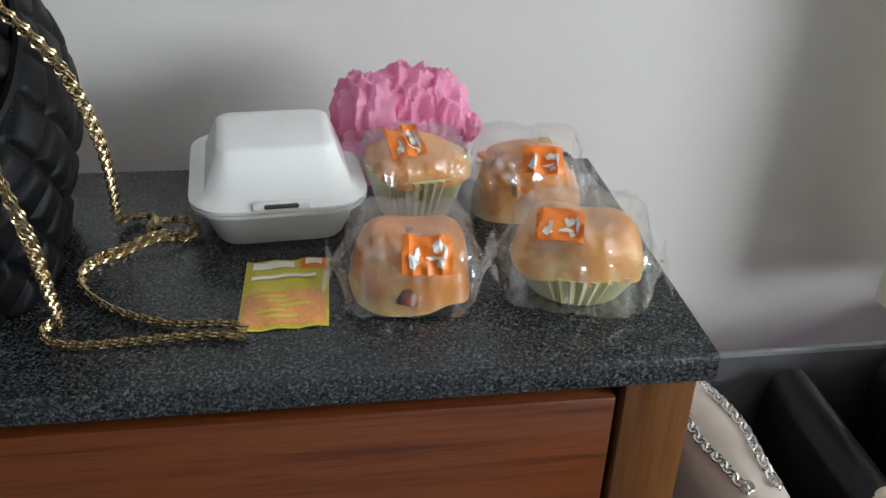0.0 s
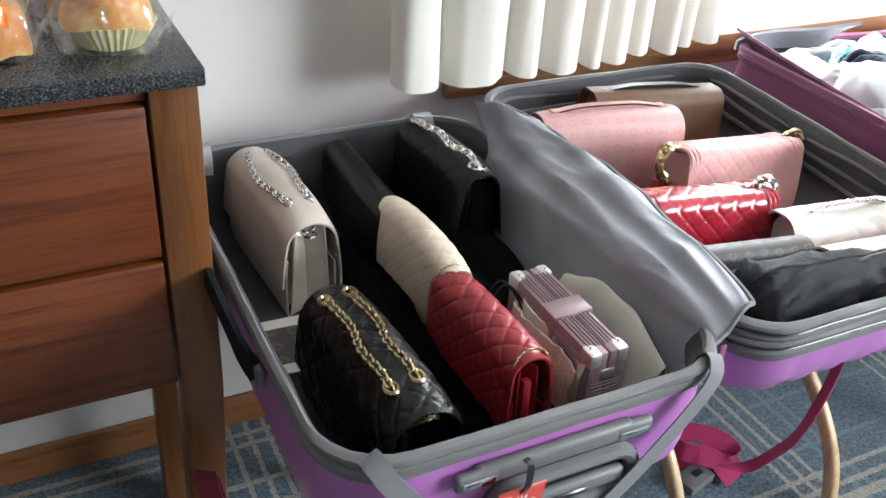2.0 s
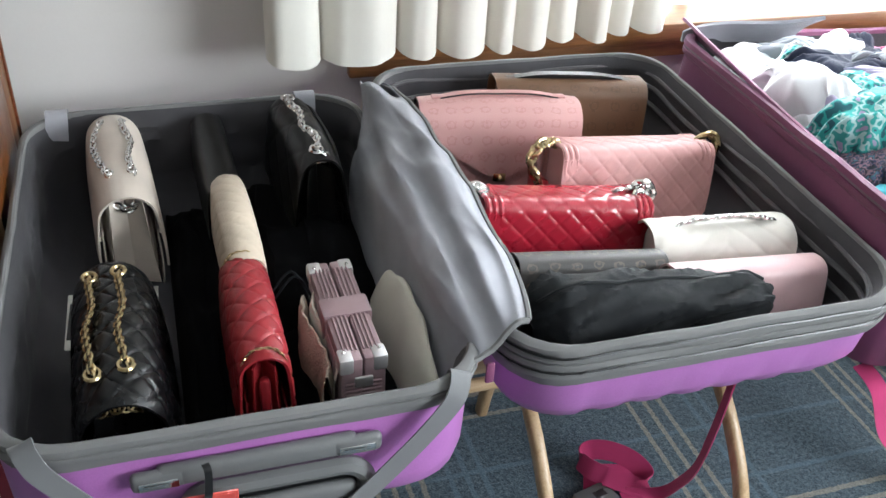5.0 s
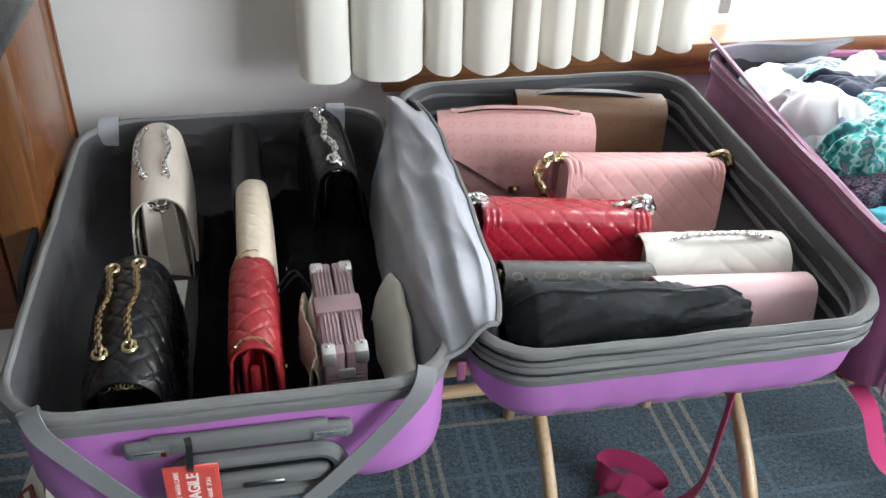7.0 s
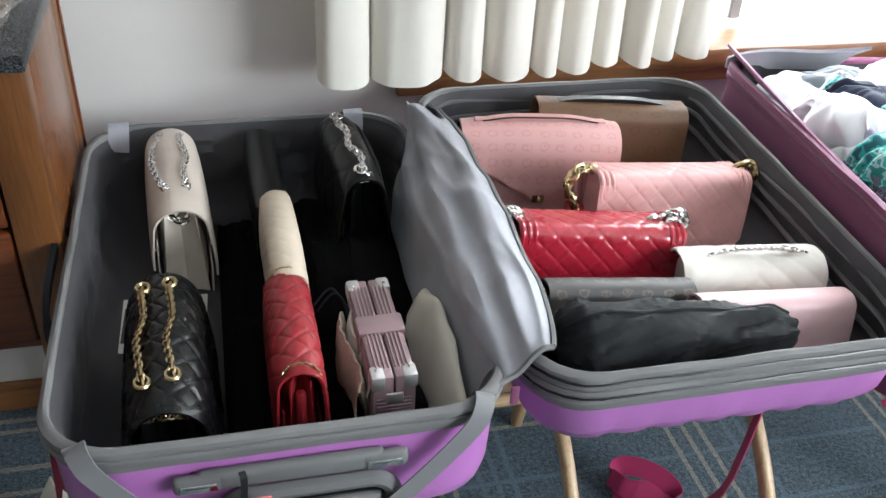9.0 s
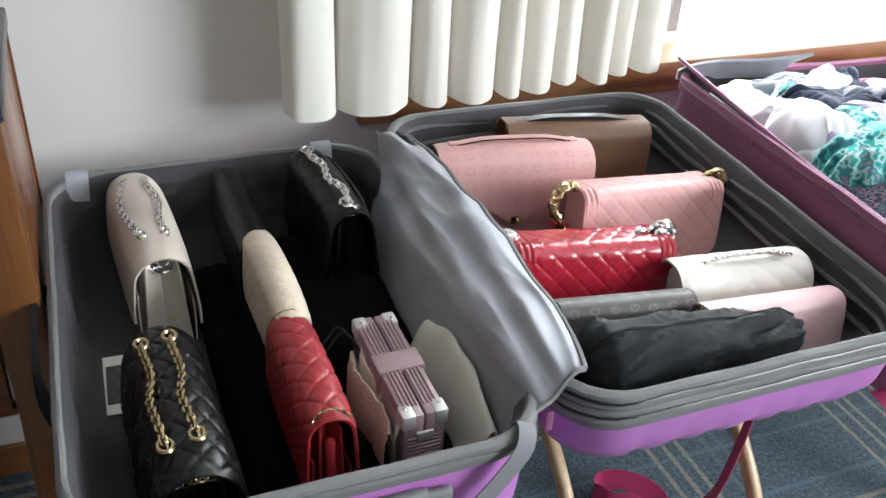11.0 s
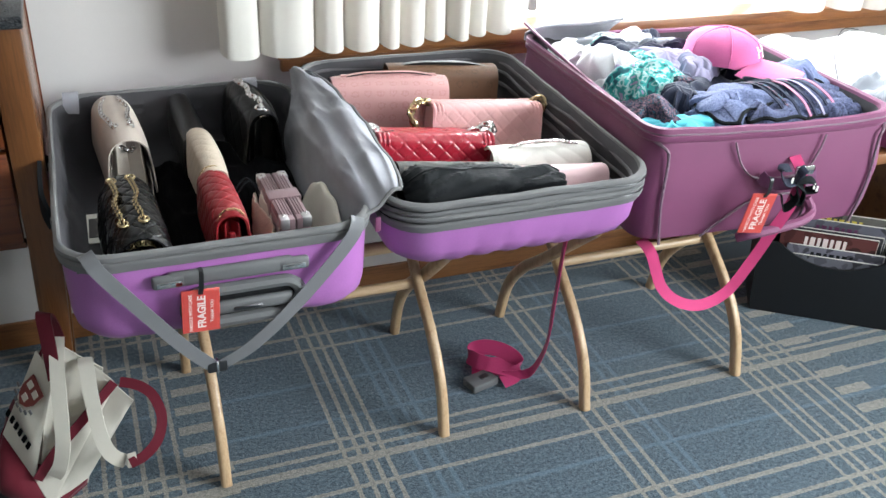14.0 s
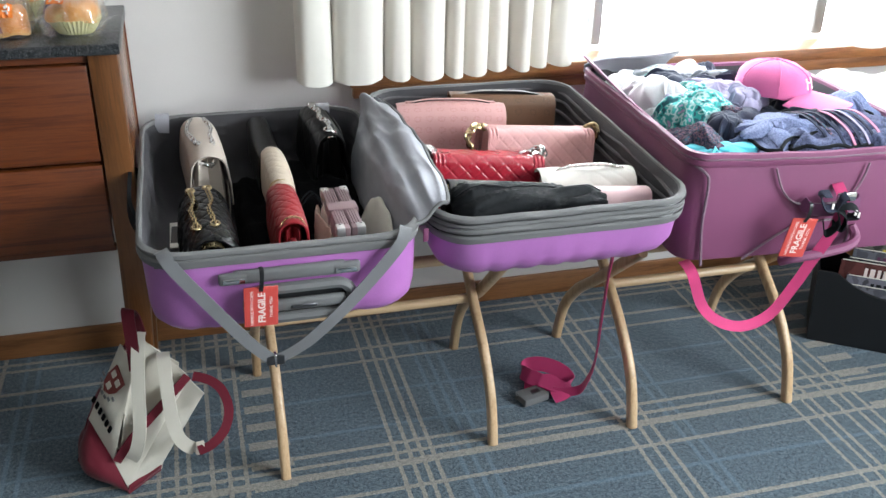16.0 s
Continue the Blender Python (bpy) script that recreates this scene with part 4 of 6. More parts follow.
for x in (-0.074, 0.078):
    for y in (-0.014, 0.014):
        grommet(b, x, y, h + (0.003 if x < 0 else -0.002), 0.006, M["silver"])
top_chain(b, [(-0.100, -0.016, 0.130), (-0.106, -0.004, 0.122), (-0.102, 0.014, 0.130)], M["silver"], 0.0125, 0.0017)
for s in (-1, 1):
    run = spline([(-0.112, s * 0.0375, 0.085), (-0.07, s * 0.0385, 0.072), (0.0, s * 0.0390, 0.066), (0.07, s * 0.0385, 0.074), (0.112, s * 0.0375, 0.090)], 8)
    part("pocket_seam", tube(run, 0.0022, 5), M["beige"], b)
# black quilted bag with gold chain
h = 0.143
b = flap_bag("flap_handbag", pose(0.416, 0.335, ZA, 0, 2, 92), 0.255, 0.076, h, M["blackg"], "black quilted leather flap handbag with gold chain", M["gold"], amp=0.0023, cell=0.0285, r_top=0.037, drop=0.82, arch=0.07, gusset=True, taper=0.42, bulge=0.004)
for y, x0, x1 in ((0.021, -0.084, 0.090), (-0.010, -0.080, 0.092)):
    top_chain(b, [(x0, y, h + 0.001), (x0 + 0.02, y + 0.002, h + 0.009), (-0.02, y + 0.005, h + 0.009), (0.02, y - 0.002, h + 0.009), (x1 - 0.02, y + 0.001, h + 0.008), (x1, y, h + 0.001)], M["gold"], 0.0115, 0.0019, M["blackl"])
    for x in (x0, x1):
        grommet(b, x, y, h + (0.002 if y > 0 else 0.0045), 0.009, M["gold"])
top_chain(b, [(-0.112, -0.02, 0.118), (-0.118, 0.0, 0.126), (-0.112, 0.02, 0.118)], M["gold"])
# slim black bag, black bag with silver chain
b = flap_bag("clutch_bag", pose(0.553, 0.722, ZA, 0, -3, 92), 0.20, 0.033, 0.136, M["blackl"], "slim plain black leather clutch with a tiny gold clasp", M["gold"], amp=0.0, r_top=0.02, style="none", cat="clutch bag")
h = 0.174
b = flap_bag("flap_handbag", pose(0.676, 0.696, ZA, 0, 0, 94), 0.205, 0.058, h, M["blackl"], "black leather handbag with a doubled silver chain on its top", M["silver"], amp=0.001, cell=0.06, r_top=0.025, drop=0.62, gusset=True, taper=0.55, arch=0.05)
top_chain(b, [(-0.086, 0.002, h + 0.003), (-0.055, -0.004, h + 0.008), (-0.02, 0.006, h + 0.008), (0.02, 0.000, h + 0.009), (0.055, 0.007, h + 0.008), (0.088, 0.003, h + 0.003)], M["silver"], 0.0135, 0.0021)
top_chain(b, [(-0.086, 0.002, h + 0.003), (-0.094, -0.008, h - 0.004), (-0.090, 0.008, h - 0.010)], M["silver"], 0.0135, 0.0021)
part("flap_seam", tube(spline([(-0.098, -0.024, h - 0.016), (-0.05, -0.0285, h - 0.008), (0.05, -0.0285, h - 0.008), (0.098, -0.024, h - 0.016)], 8), 0.0022, 5), M["blackl"], b)
for x in (-0.082, 0.087):
    grommet(b, x, 0.002, h + 0.002, 0.010, M["silver"])
# cream and red quilted
b = flap_bag("wallet_bag", pose(0.562, 0.540, ZA, 0, 3, 91), 0.230, 0.028, 0.146, M["cream"], "cream quilted leather wallet bag standing on edge", M["gold"], amp=0.0014, cell=0.021, r_top=0.013, drop=0.88, arch=0.12, cat="handbag", bulge=0.004)
h = 0.141
b = flap_bag("wallet_bag", pose(0.558, 0.338, ZA, 0, 3, 90), 0.204, 0.040, h, M["red"], "dark red quilted leather flap bag with chain trim", M["gold"], amp=0.0022, cell=0.026, r_top=0.019, drop=0.86, arch=0.04, cat="handbag", gusset=True, taper=0.15)
for x in (-0.096, 0.096):
    run = spline([(x, 0.0262, h * 0.45), (x, 0.0252, h * 0.80), (x, 0.013, h + 0.0042), (x, -0.013, h + 0.0042), (x, -0.0252, h * 0.80), (x, -0.0262, h * 0.3)], 6)
    part("chain_trim", chain(run, 0.007, 0.0008), M["gold"], b, "fine chain along the flap's edge")
part("inner_pocket", rbox(0.012, 0.012, 0.09, (-0.090, 0.0, 0.062), 0.005, 2), M["red"], b)

# mauve ridged box bag with silver corners
tr = thing("box_bag", pose(0.658, 0.334, ZA + 0.003, 0, -1, 91), "mauve ridged hard box bag with silver corners and a belt", "handbag", BAG)
L, d, h = 0.178, 0.050, 0.124
for s in (-1, 1):
    bm = rbox(L, d / 2 - 0.0015, h, (0, s * d / 4, h / 2), 0.003, 2)
    half = part("case_half", bm, M["mauve"], tr)
    for k in range(4):
        part("ridge", rbox(L - 0.03, 0.0026, 0.0026, (0, s * (0.004 + 0.0046 * k), h + 0.0008), 0.0008, 1), M["mauve"], half)
    for k in range(20):
        part("ridge", rbox(L - 0.03, 0.0022, 0.0030, (0, s * (d / 2 - 0.0004), 0.010 + k * 0.0052), 0.0008, 1), M["mauve"], half)
    for x in (-1, 1):
        for z in (0, 1):
            c = part("corner_guard", rbox(0.022, 0.0165, 0.020, (x * (L / 2 - 0.0095), s * (d / 2 - 0.0068), h * z + (0.009 if z == 0 else -0.0085)), 0.0035, 2), M["brushed"], tr, "silver metal corner")
            st = bmesh.new()
            bmesh.ops.create_uvsphere(st, u_segments=8, v_segments=5, radius=0.0022)
            part("stud", st, M["silver"], c, m=pose(x * (L / 2 - 0.012), s * (d / 2 - 0.006), h * z + (0.019 if z == 0 else 0.0018)))
part("belt", rbox(0.034, d + 0.006, h + 0.006, (0.0, 0, h / 2 + 0.001), 0.004, 2), M["mauve"], tr)
part("clasp", rbox(0.004, 0.020, 0.014, (-L / 2 - 0.001, 0, h - 0.030), 0.002, 2), M["brushed"], tr)
for k in range(14):
    part("end_ridge", rbox(0.0024, d - 0.010, 0.0026, (-L / 2 - 0.0004, 0, 0.024 + k * 0.0052), 0.0008, 1), M["mauve"], tr)

# things between the bags of the first half
def pouch_at(u, v):
    k = math.sin(math.pi * u)
    return wobble((0.716 + 0.011 * math.cos(math.pi * u) + 0.022 * k, 0.235 + 0.215 * v, ZA + 0.118 * k ** 0.8 * (0.55 + 0.45 * math.sin(math.pi * (0.15 + 0.75 * v)))), 0.005, 20, 5)


po = thing("pouch", pose(0, 0, 0), "soft cream cloth pouch standing in the suitcase", "pouch")
part("pouch_cloth", sheet(pouch_at, 24, 28, 0.002), M["canvas"], po)
part("seam", tube([pouch_at(0.5, k / 30) + Vector((0, 0, 0.001)) for k in range(31)], 0.0014, 5), M["canvas"], po)
fl = thing("wool_strap", pose(0, 0, 0), "fluffy beige quilted shoulder strap stuffed between bags", "bag strap")
for k, x in enumerate((0.622, 0.634)):
    bm = sheet(lambda u, v: wobble((x + 0.006 * math.cos(2 * math.pi * u) + 0.006 * math.sin(6 * v), 0.25 + 0.135 * v, ZA + 0.05 + 0.052 * math.sin(2 * math.pi * u) + 0.006 * k + 0.008 * v), 0.003, 90, 2.0 + k), 18, 30)
    part("strap_layer", bm, M["canvas"] if k else mat("beige_wool", (0.58, 0.50, 0.40), 0.9, var=0.2, bump=0.8, bscale=300, dist=0.004), fl)
run = spline([(0.585, 0.405, 0.60), (0.61, 0.41, 0.625), (0.625, 0.39, 0.61), (0.628, 0.36, 0.58)], 8)
cord = thing("black_cord", pose(0, 0, 0), "thin looped black cord hanging between the bags", "cord")
part("loop", tube(run, 0.0016, 6), M["blackcloth"], cord)
part("loop", tube([p + Vector((0.004, -0.006, -0.003)) for p in run], 0.0016, 6), M["blackcloth"], cord)


def cloth_lump(name, x0, x1, y0, y1, z, hh, material, label, seed, cat="cloth", n=30, amp=0.012, freq=16):
    def at(u, v):
        e = min(1, min(u, 1 - u, v, 1 - v) * 6)
        p = Vector((x0 + (x1 - x0) * u, y0 + (y1 - y0) * v, z + hh * e ** 0.5 + amp * 1.5 * (noise.noise(Vector((u * 4 + seed, v * 4, seed))) if e > 0.02 else 0)))
        return wobble(p, amp * e, freq, seed)
    ob = thing(name, pose(0, 0, 0), label, cat)
    part("felt", sheet(at, n, n, 0.002), material, ob)
    part("seam", tube([at(0.5, 0.04 + 0.92 * k / 40) + Vector((0, 0, 0.001)) for k in range(41)], 0.0012, 5), material, ob)
    return ob


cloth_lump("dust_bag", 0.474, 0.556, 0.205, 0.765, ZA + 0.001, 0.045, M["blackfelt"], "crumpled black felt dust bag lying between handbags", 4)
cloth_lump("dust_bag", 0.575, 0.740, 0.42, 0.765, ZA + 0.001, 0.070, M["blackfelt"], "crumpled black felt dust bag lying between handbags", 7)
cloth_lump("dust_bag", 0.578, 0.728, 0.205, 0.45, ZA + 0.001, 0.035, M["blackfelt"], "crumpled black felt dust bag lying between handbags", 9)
card = thing("photo_card", pose(0.392, 0.538, ZA + 0.001, 0, 0, -2), "cream card envelope with a dark printed window", "card")
part("sheet", rbox(0.125, 0.115, 0.002, (0, 0, 0.002), 0.0005, 1), M["white"], card)
part("print", rbox(0.085, 0.075, 0.0012, (-0.005, -0.002, 0.0038), 0.0004, 1), M["mono"], card)

# second half
def leaning(x, y, deg, z=ZB, rz=0.0, dip=0.0):
    """dip: degrees by which the end at +x sinks."""
    return pose(x, y, z, deg, dip, rz)


h = 0.148
b = flap_bag("top_handle_bag", leaning(0.967, 0.694, -7, 0.531, rz=-8, dip=1), 0.244, 0.07, h, M["embossed"], "pink embossed leather handbag with a flat top handle", M["gold"], amp=0.0, style="none", r_top=0.030, drop=0.82, arch=0.04, point=0.30)
run = spline([(-0.09, 0.0, h + 0.002), (-0.05, 0.0, h + 0.008), (0, 0.0, h + 0.009), (0.05, 0, h + 0.008), (0.09, 0, h + 0.002)], 8)
hd = part("top_handle", band(run, 0.015, 0.005, (0, 1, 0)), M["pink"], b, "flat leather handle")
for y in (-0.0085, 0.0085):
    part("handle_edge", tube([p + Vector((0, y, 0.001)) for p in run], 0.0013, 5), M["blackl"], hd, "dark painted edge")
part("flap_edge", tube([Vector((-0.1215, p[0] * 0.96, p[1] * 0.96)) for p in flap_of(profile(0.07, h, 0.03, 0.008, 0.003), h, 0.07, 0.45)], 0.0018, 5), M["blackl"], b, "dark painted edge")
for x in (-0.092, 0.092):
    part("handle_tab", rbox(0.020, 0.016, 0.005, (x, 0, h + 0.003), 0.002, 2), M["pink"], b)
part("handle_ring", lathe([(0.001, 0), (0.005, 0.001), (0.005, 0.006), (0.001, 0.008)], 10), M["gold"], b, "", pose(0.125, 0.0, h - 0.035, 0, 90, 0))

h = 0.135
b = flap_bag("top_handle_bag", leaning(1.112, 0.772, -4, 0.531, rz=-8, dip=2), 0.248, 0.06, h, M["monol"], "tan printed canvas handbag with a dark top handle", M["gold"], amp=0.0, style="none", r_top=0.02, drop=0.7)
part("top_handle", band([p + Vector((0, 0, 0.004)) for p in run], 0.017, 0.006, (0, 1, 0), None), M["blackl"], b, "dark leather handle", pose(0, 0, -0.010)).matrix_basis = pose(0, 0, h - 0.151)
for x in (-0.094, 0.094):
    part("handle_tab", rbox(0.022, 0.018, 0.006, (x, 0, h + 0.003), 0.002, 2), M["darkmetal"], b)


def box_flap(m, L, d, h, leatherm, label, metal, style):
    """A boxy quilted flap bag with ribbed borders and a chunky chain at both ends."""
    ob = flap_bag("box_flap_bag", m, L, d, h, leatherm, label, metal, amp=0.0014, cell=0.026, r_top=0.014, drop=0.86, style=style, pinch=0.0, lock=False)
    for s in (-1, 1):
        for k in range(3):
            x = s * (L / 2 - 0.004 - 0.0085 * k)
            pr = flap_of(profile(d + 0.004, h, 0.013, 0.008), h, d, 0.9)
            part("welt", tube([Vector((x, p[0], p[1] + 0.001)) for p in pr], 0.0040, 8), leatherm, ob)
        e = lathe([(0.001, 0), (0.009, 0.0), (0.010, 0.003), (0.006, 0.005), (0.001, 0.005)], 12)
        part("eyelet", e, metal, ob, "", pose(s * (L / 2 - 0.004), 0, h + 0.003))
    return ob


bp = box_flap(leaning(1.122, 0.566, -10, 0.519, rz=3, dip=6), 0.254, 0.060, 0.130, M["pink"], "dusty pink quilted boxy flap bag with gold chain", M["gold"], "diamond")
top_chain(bp, [(-0.125, 0, 0.135), (-0.150, -0.008, 0.136), (-0.165, -0.012, 0.110), (-0.150, -0.018, 0.075), (-0.160, -0.015, 0.03)], M["gold"], 0.020, 0.0032)
top_chain(bp, [(0.122, 0, 0.137), (0.136, -0.004, 0.145), (0.146, -0.010, 0.132), (0.144, -0.006, 0.105)], M["gold"], 0.018, 0.0034)
part("side_tab", rbox(0.02, 0.03, 0.07, (-0.143, 0.0, 0.05), 0.004, 2), M["red"], bp)
rp = box_flap(leaning(0.974, 0.468, -8, 0.519, rz=-4, dip=4.5), 0.234, 0.060, 0.121, M["patent"], "glossy red patent quilted boxy flap bag with silver chain", M["silver"], "diamond")
top_chain(rp, [(0.078, 0.0, 0.126), (0.100, 0.0, 0.134), (0.116, -0.004, 0.142), (0.121, -0.010, 0.128), (0.100, -0.012, 0.128)], M["silver"], 0.020, 0.0034)
top_chain(rp, [(-0.110, 0.0, 0.126), (-0.122, 0.0, 0.135), (-0.136, -0.006, 0.128), (-0.145, -0.012, 0.112), (-0.135, -0.012, 0.100), (-0.148, -0.004, 0.05)], M["silver"], 0.020, 0.0034)

h = 0.098
b = flap_bag("flap_handbag", leaning(1.168, 0.384, -8, 0.526, rz=-7, dip=0), 0.196, 0.062, h, M["ivory"], "ivory quilted flap bag with a small silver chain on top", M["silver"], amp=0.0018, cell=0.030, r_top=0.026, drop=0.8, style="chevron")
top_chain(b, [(-0.07, -0.012, h + 0.001), (-0.04, -0.012, h + 0.012), (0.0, -0.012, h + 0.015), (0.04, -0.012, h + 0.014), (0.075, -0.010, h + 0.004)], M["silver"], 0.0130, 0.0022)
b = flap_bag("wallet", leaning(0.950, 0.332, -10, 0.522, rz=2, dip=8), 0.205, 0.030, 0.112, M["mono"], "dark brown printed canvas long wallet", M["gold"], amp=0.0, style="none", r_top=0.013, cat="wallet", lock=False)
part("zip_end", rbox(0.010, 0.014, 0.012, (-0.10, 0, 0.103), 0.003, 2), M["gold"], b)
b = flap_bag("wallet", leaning(1.150, 0.288, -12, 0.520, rz=1, dip=5), 0.218, 0.034, 0.102, M["palepink"], "pale pink leather long wallet", M["gold"], amp=0.0, style="none", r_top=0.014, cat="wallet", lock=False)
part("zip_end", rbox(0.010, 0.014, 0.016, (-0.104, 0, 0.098), 0.003, 2), M["gold"], b)


def bundle(u, v):
    """Black cloth rolled loosely, thick at one end."""
    a = 2 * math.pi * u
    x = 0.842 + 0.300 * v
    r = (0.050 - 0.020 * v ** 0.8) * (0.15 + 0.85 * min(1, 8 * min(v + 0.01, 1.01 - v)) ** 0.45)
    f = noise.noise(Vector((x * 5 + 1.5, 1.6 * math.cos(a), 1.6 * math.sin(a)))) * 0.013 * (1 - 0.4 * v)
    g = 1 - 2 * abs(noise.noise(Vector((x * 6, 2.8 * math.cos(a + 3 * v), 2.8 * math.sin(a + 3 * v)))))
    rr = r + f + 0.0105 * g * (1 - 0.6 * v)
    return Vector((x, 0.258 - 0.020 * v + rr * 0.9 * math.cos(a), 0.628 - 0.006 * v + rr * math.sin(a)))


bm = sheet(bundle, 44, 70)
bmesh.ops.remove_doubles(bm, verts=bm.verts, dist=0.0004)
rg = thing("rolled_garment", pose(0, 0, 0), "black cotton garment rolled up beside the wallets", "clothing")
part("cloth_roll", bm, M["rolled"], rg)
part("hem", tube([bundle(0.30 - 0.10 * k / 40, 0.03 + 0.94 * k / 40) + Vector((0, 0, 0.001)) for k in range(41)], 0.0022, 6), M["rolled"], rg)

# ---- the soft plum suitcase full of clothes ----
SX, SY, SZ = 1.345, 0.288, 0.4315
sc = thing("suitcase", pose(SX, SY, SZ, -0.6, 0, -4), "soft plum nylon suitcase lying open, heaped with clothes", "suitcase")
W, D, H = 0.565, 0.655, 0.250


def box_ring(inset, z, r=0.045, lift=0.0):
    out = []
    for x, y in dense(W - 2 * inset, D - 2 * inset, r, 20):
        sag = -0.010 * math.sin(math.pi * (x / W + 0.5)) * (1 if y < 0 else 0.4) + 0.004 * noise.noise(Vector((x * 9, y * 9, z * 9)))
        k = max(0.0, min(1.0, z / H))
        out.append((x + W / 2, y + D / 2, z + lift * (y / D + 0.5) * k + sag * k))
    return out


outer = [box_ring(0.03, 0.0), box_ring(0.006, 0.014), box_ring(0.0, 0.05), box_ring(-0.005, 0.13), box_ring(0.0, 0.205), box_ring(0.001, H - 0.024)]
inner = [box_ring(0.010, H - 0.024), box_ring(0.012, 0.05), box_ring(0.03, 0.02)]
body = part("body", skin(outer + inner), M["plum"], sc)
# zip band round the rim, in two welts with a dark seam
bz = [(0.001, H - 0.026), (-0.003, H - 0.021), (-0.003, H - 0.012), (0.001, H - 0.010), (0.0012, H - 0.008), (-0.003, H - 0.006), (-0.002, H + 0.003), (0.004, H + 0.005), (0.010, H + 0.002), (0.012, H - 0.02)]
part("zip_band", skin([box_ring(i, z) for i, z in bz], True, False), M["plum"], sc)
part("zip_track", tube([Vector(p) for p in box_ring(-0.0005, H - 0.009)], 0.0018, 5, loop=True), M["piping"], sc)
part("lining", skin([box_ring(0.0135, H - 0.004), box_ring(0.0145, 0.06), box_ring(0.032, 0.024)], True, False), M["lining"], sc, "grey fabric lining")
# flap of the rim at the back corner, standing up


def rim_flap(u, v):
    low = Vector((0.006 + 0.205 * u, D - 0.006 - 0.020 * u, H - 0.012))
    high = Vector((0.006 + 0.215 * u, D - 0.006 - 0.090 * u, H + 0.006 + 0.046 * u ** 0.7))
    return low.lerp(high, v) + Vector((0, 0.012 * math.sin(math.pi * v) * u, 0.003 * math.sin(7 * u) * v))


part("rim_flap", sheet(rim_flap, 20, 6, 0.006), M["satin"], sc, "grey lining flap standing up")


def side_lip(u, v):
    y = D - 0.58 * u
    return Vector((0.004 + 0.035 * v * (1 - 0.6 * u), y, H + 0.032 * math.sin(math.pi * (0.5 + 0.5 * v)) * (1 - u) ** 1.5 - 0.006 * v))


part("rim_flap", sheet(side_lip, 24, 6, 0.005), M["plum"], sc)
# piping down the corners, and the front pocket's curved seams
for s in (0, 1):
    run = spline([(0.055 if not s else W - 0.05, 0.000, 0.004), (0.040 if not s else W - 0.038, -0.008, 0.10), (0.040 if not s else W - 0.038, -0.008, 0.19), (0.030 if not s else W - 0.030, -0.004, 0.215), (0.006 if not s else W - 0.006, 0.03, 0.228)], 8)
    part("piping", tube(run, 0.0032, 6), M["piping"], sc)
for pts in ([(0.185, -0.006, 0.215), (0.205, -0.008, 0.17), (0.235, -0.009, 0.140), (0.275, -0.009, 0.132), (0.33, -0.009, 0.132), (0.365, -0.009, 0.145), (0.385, -0.008, 0.18), (0.395, -0.006, 0.215)],
            [(0.145, -0.003, 0.012), (0.20, -0.006, 0.055), (0.25, -0.008, 0.085), (0.30, -0.009, 0.092), (0.36, -0.009, 0.090), (0.38, -0.008, 0.06), (0.372, -0.006, 0.02)]):
    part("pocket_seam", tube(spline(pts, 8), 0.0024, 6), M["piping"], sc)
run = spline([(0.225, -0.018, 0.008), (0.245, -0.034, 0.022), (0.30, -0.038, 0.030), (0.365, -0.034, 0.040), (0.392, -0.020, 0.052), (0.385, -0.006, 0.075)], 8)
part("tow_handle", tube(run, 0.0105, 8), M["plum"], sc, "moulded plum plastic handle")
part("grab_handle", band(spline([(0.255, -0.008, 0.140), (0.27, -0.022, 0.128), (0.32, -0.028, 0.125), (0.37, -0.022, 0.128), (0.385, -0.008, 0.142)], 8), 0.024, 0.006, (0, 0.3, 1)), M["plumdark"], sc)
for p in ((0.10, 0.12), (0.46, 0.12), (0.10, 0.48), (0.46, 0.48)):
    part("foot", rbox(0.05, 0.05, 0.012, (p[0], p[1], 0.003), 0.004, 2), M["blackplastic"], sc)
# lid folded out to the side, on a low table
part("lid", skin([[(x + 0.845, y + 0.31, z + 0.10) for x, y in dense(0.53 - 2 * i, 0.60 - 2 * i, 0.05, 12)] for i, z in ((0.02, 0.045), (0.003, 0.055), (0.0, 0.09), (0.002, 0.10), (0.012, 0.10), (0.014, 0.06), (0.03, 0.056))]), M["plum"], sc)
part("lid_hinge", rbox(0.03, 0.5, 0.004, (0.574, 0.31, 0.20), 0.001, 1), M["plum"], sc)
part("lid_piping", tube([Vector((x + 0.845, y + 0.31, 0.198)) for x, y in dense(0.534, 0.604, 0.05, 12)], 0.004, 6, loop=True), M["piping"], sc)
tb = thing("side_table", pose(2.163, 0.545, 0), "varnished brown wooden desk end under the suitcase lid", "table")
part("tabletop", rbox(0.72, 0.68, 0.025, (0.04, 0.01, 0.5915), 0.004, 2), M["trimwood"], tb)
part("end_panel", rbox(0.025, 0.66, 0.579, (0.38, 0.01, 0.2895), 0.003, 2), M["trimwood"], tb)
part("wall_cleat", rbox(0.66, 0.022, 0.05, (0.02, 0.34, 0.553), 0.003, 2), M["trimwood"], tb)

# bright pink webbing slung under the case, its end pulled through the handle
ws = thing("webbing_strap", pose(0, 0, 0), "bright pink webbing luggage strap slung under the plum suitcase", "luggage strap", "pink luggage straps")
run = spline([(1.375, 0.31, 0.436), (1.372, 0.265, 0.428), (1.395, 0.246, 0.36), (1.44, 0.240, 0.318), (1.50, 0.238, 0.300), (1.56, 0.238, 0.322), (1.605, 0.236, 0.39), (1.630, 0.228, 0.455), (1.655, 0.222, 0.515), (1.672, 0.228, 0.575), (1.675, 0.262, 0.605)], 8)
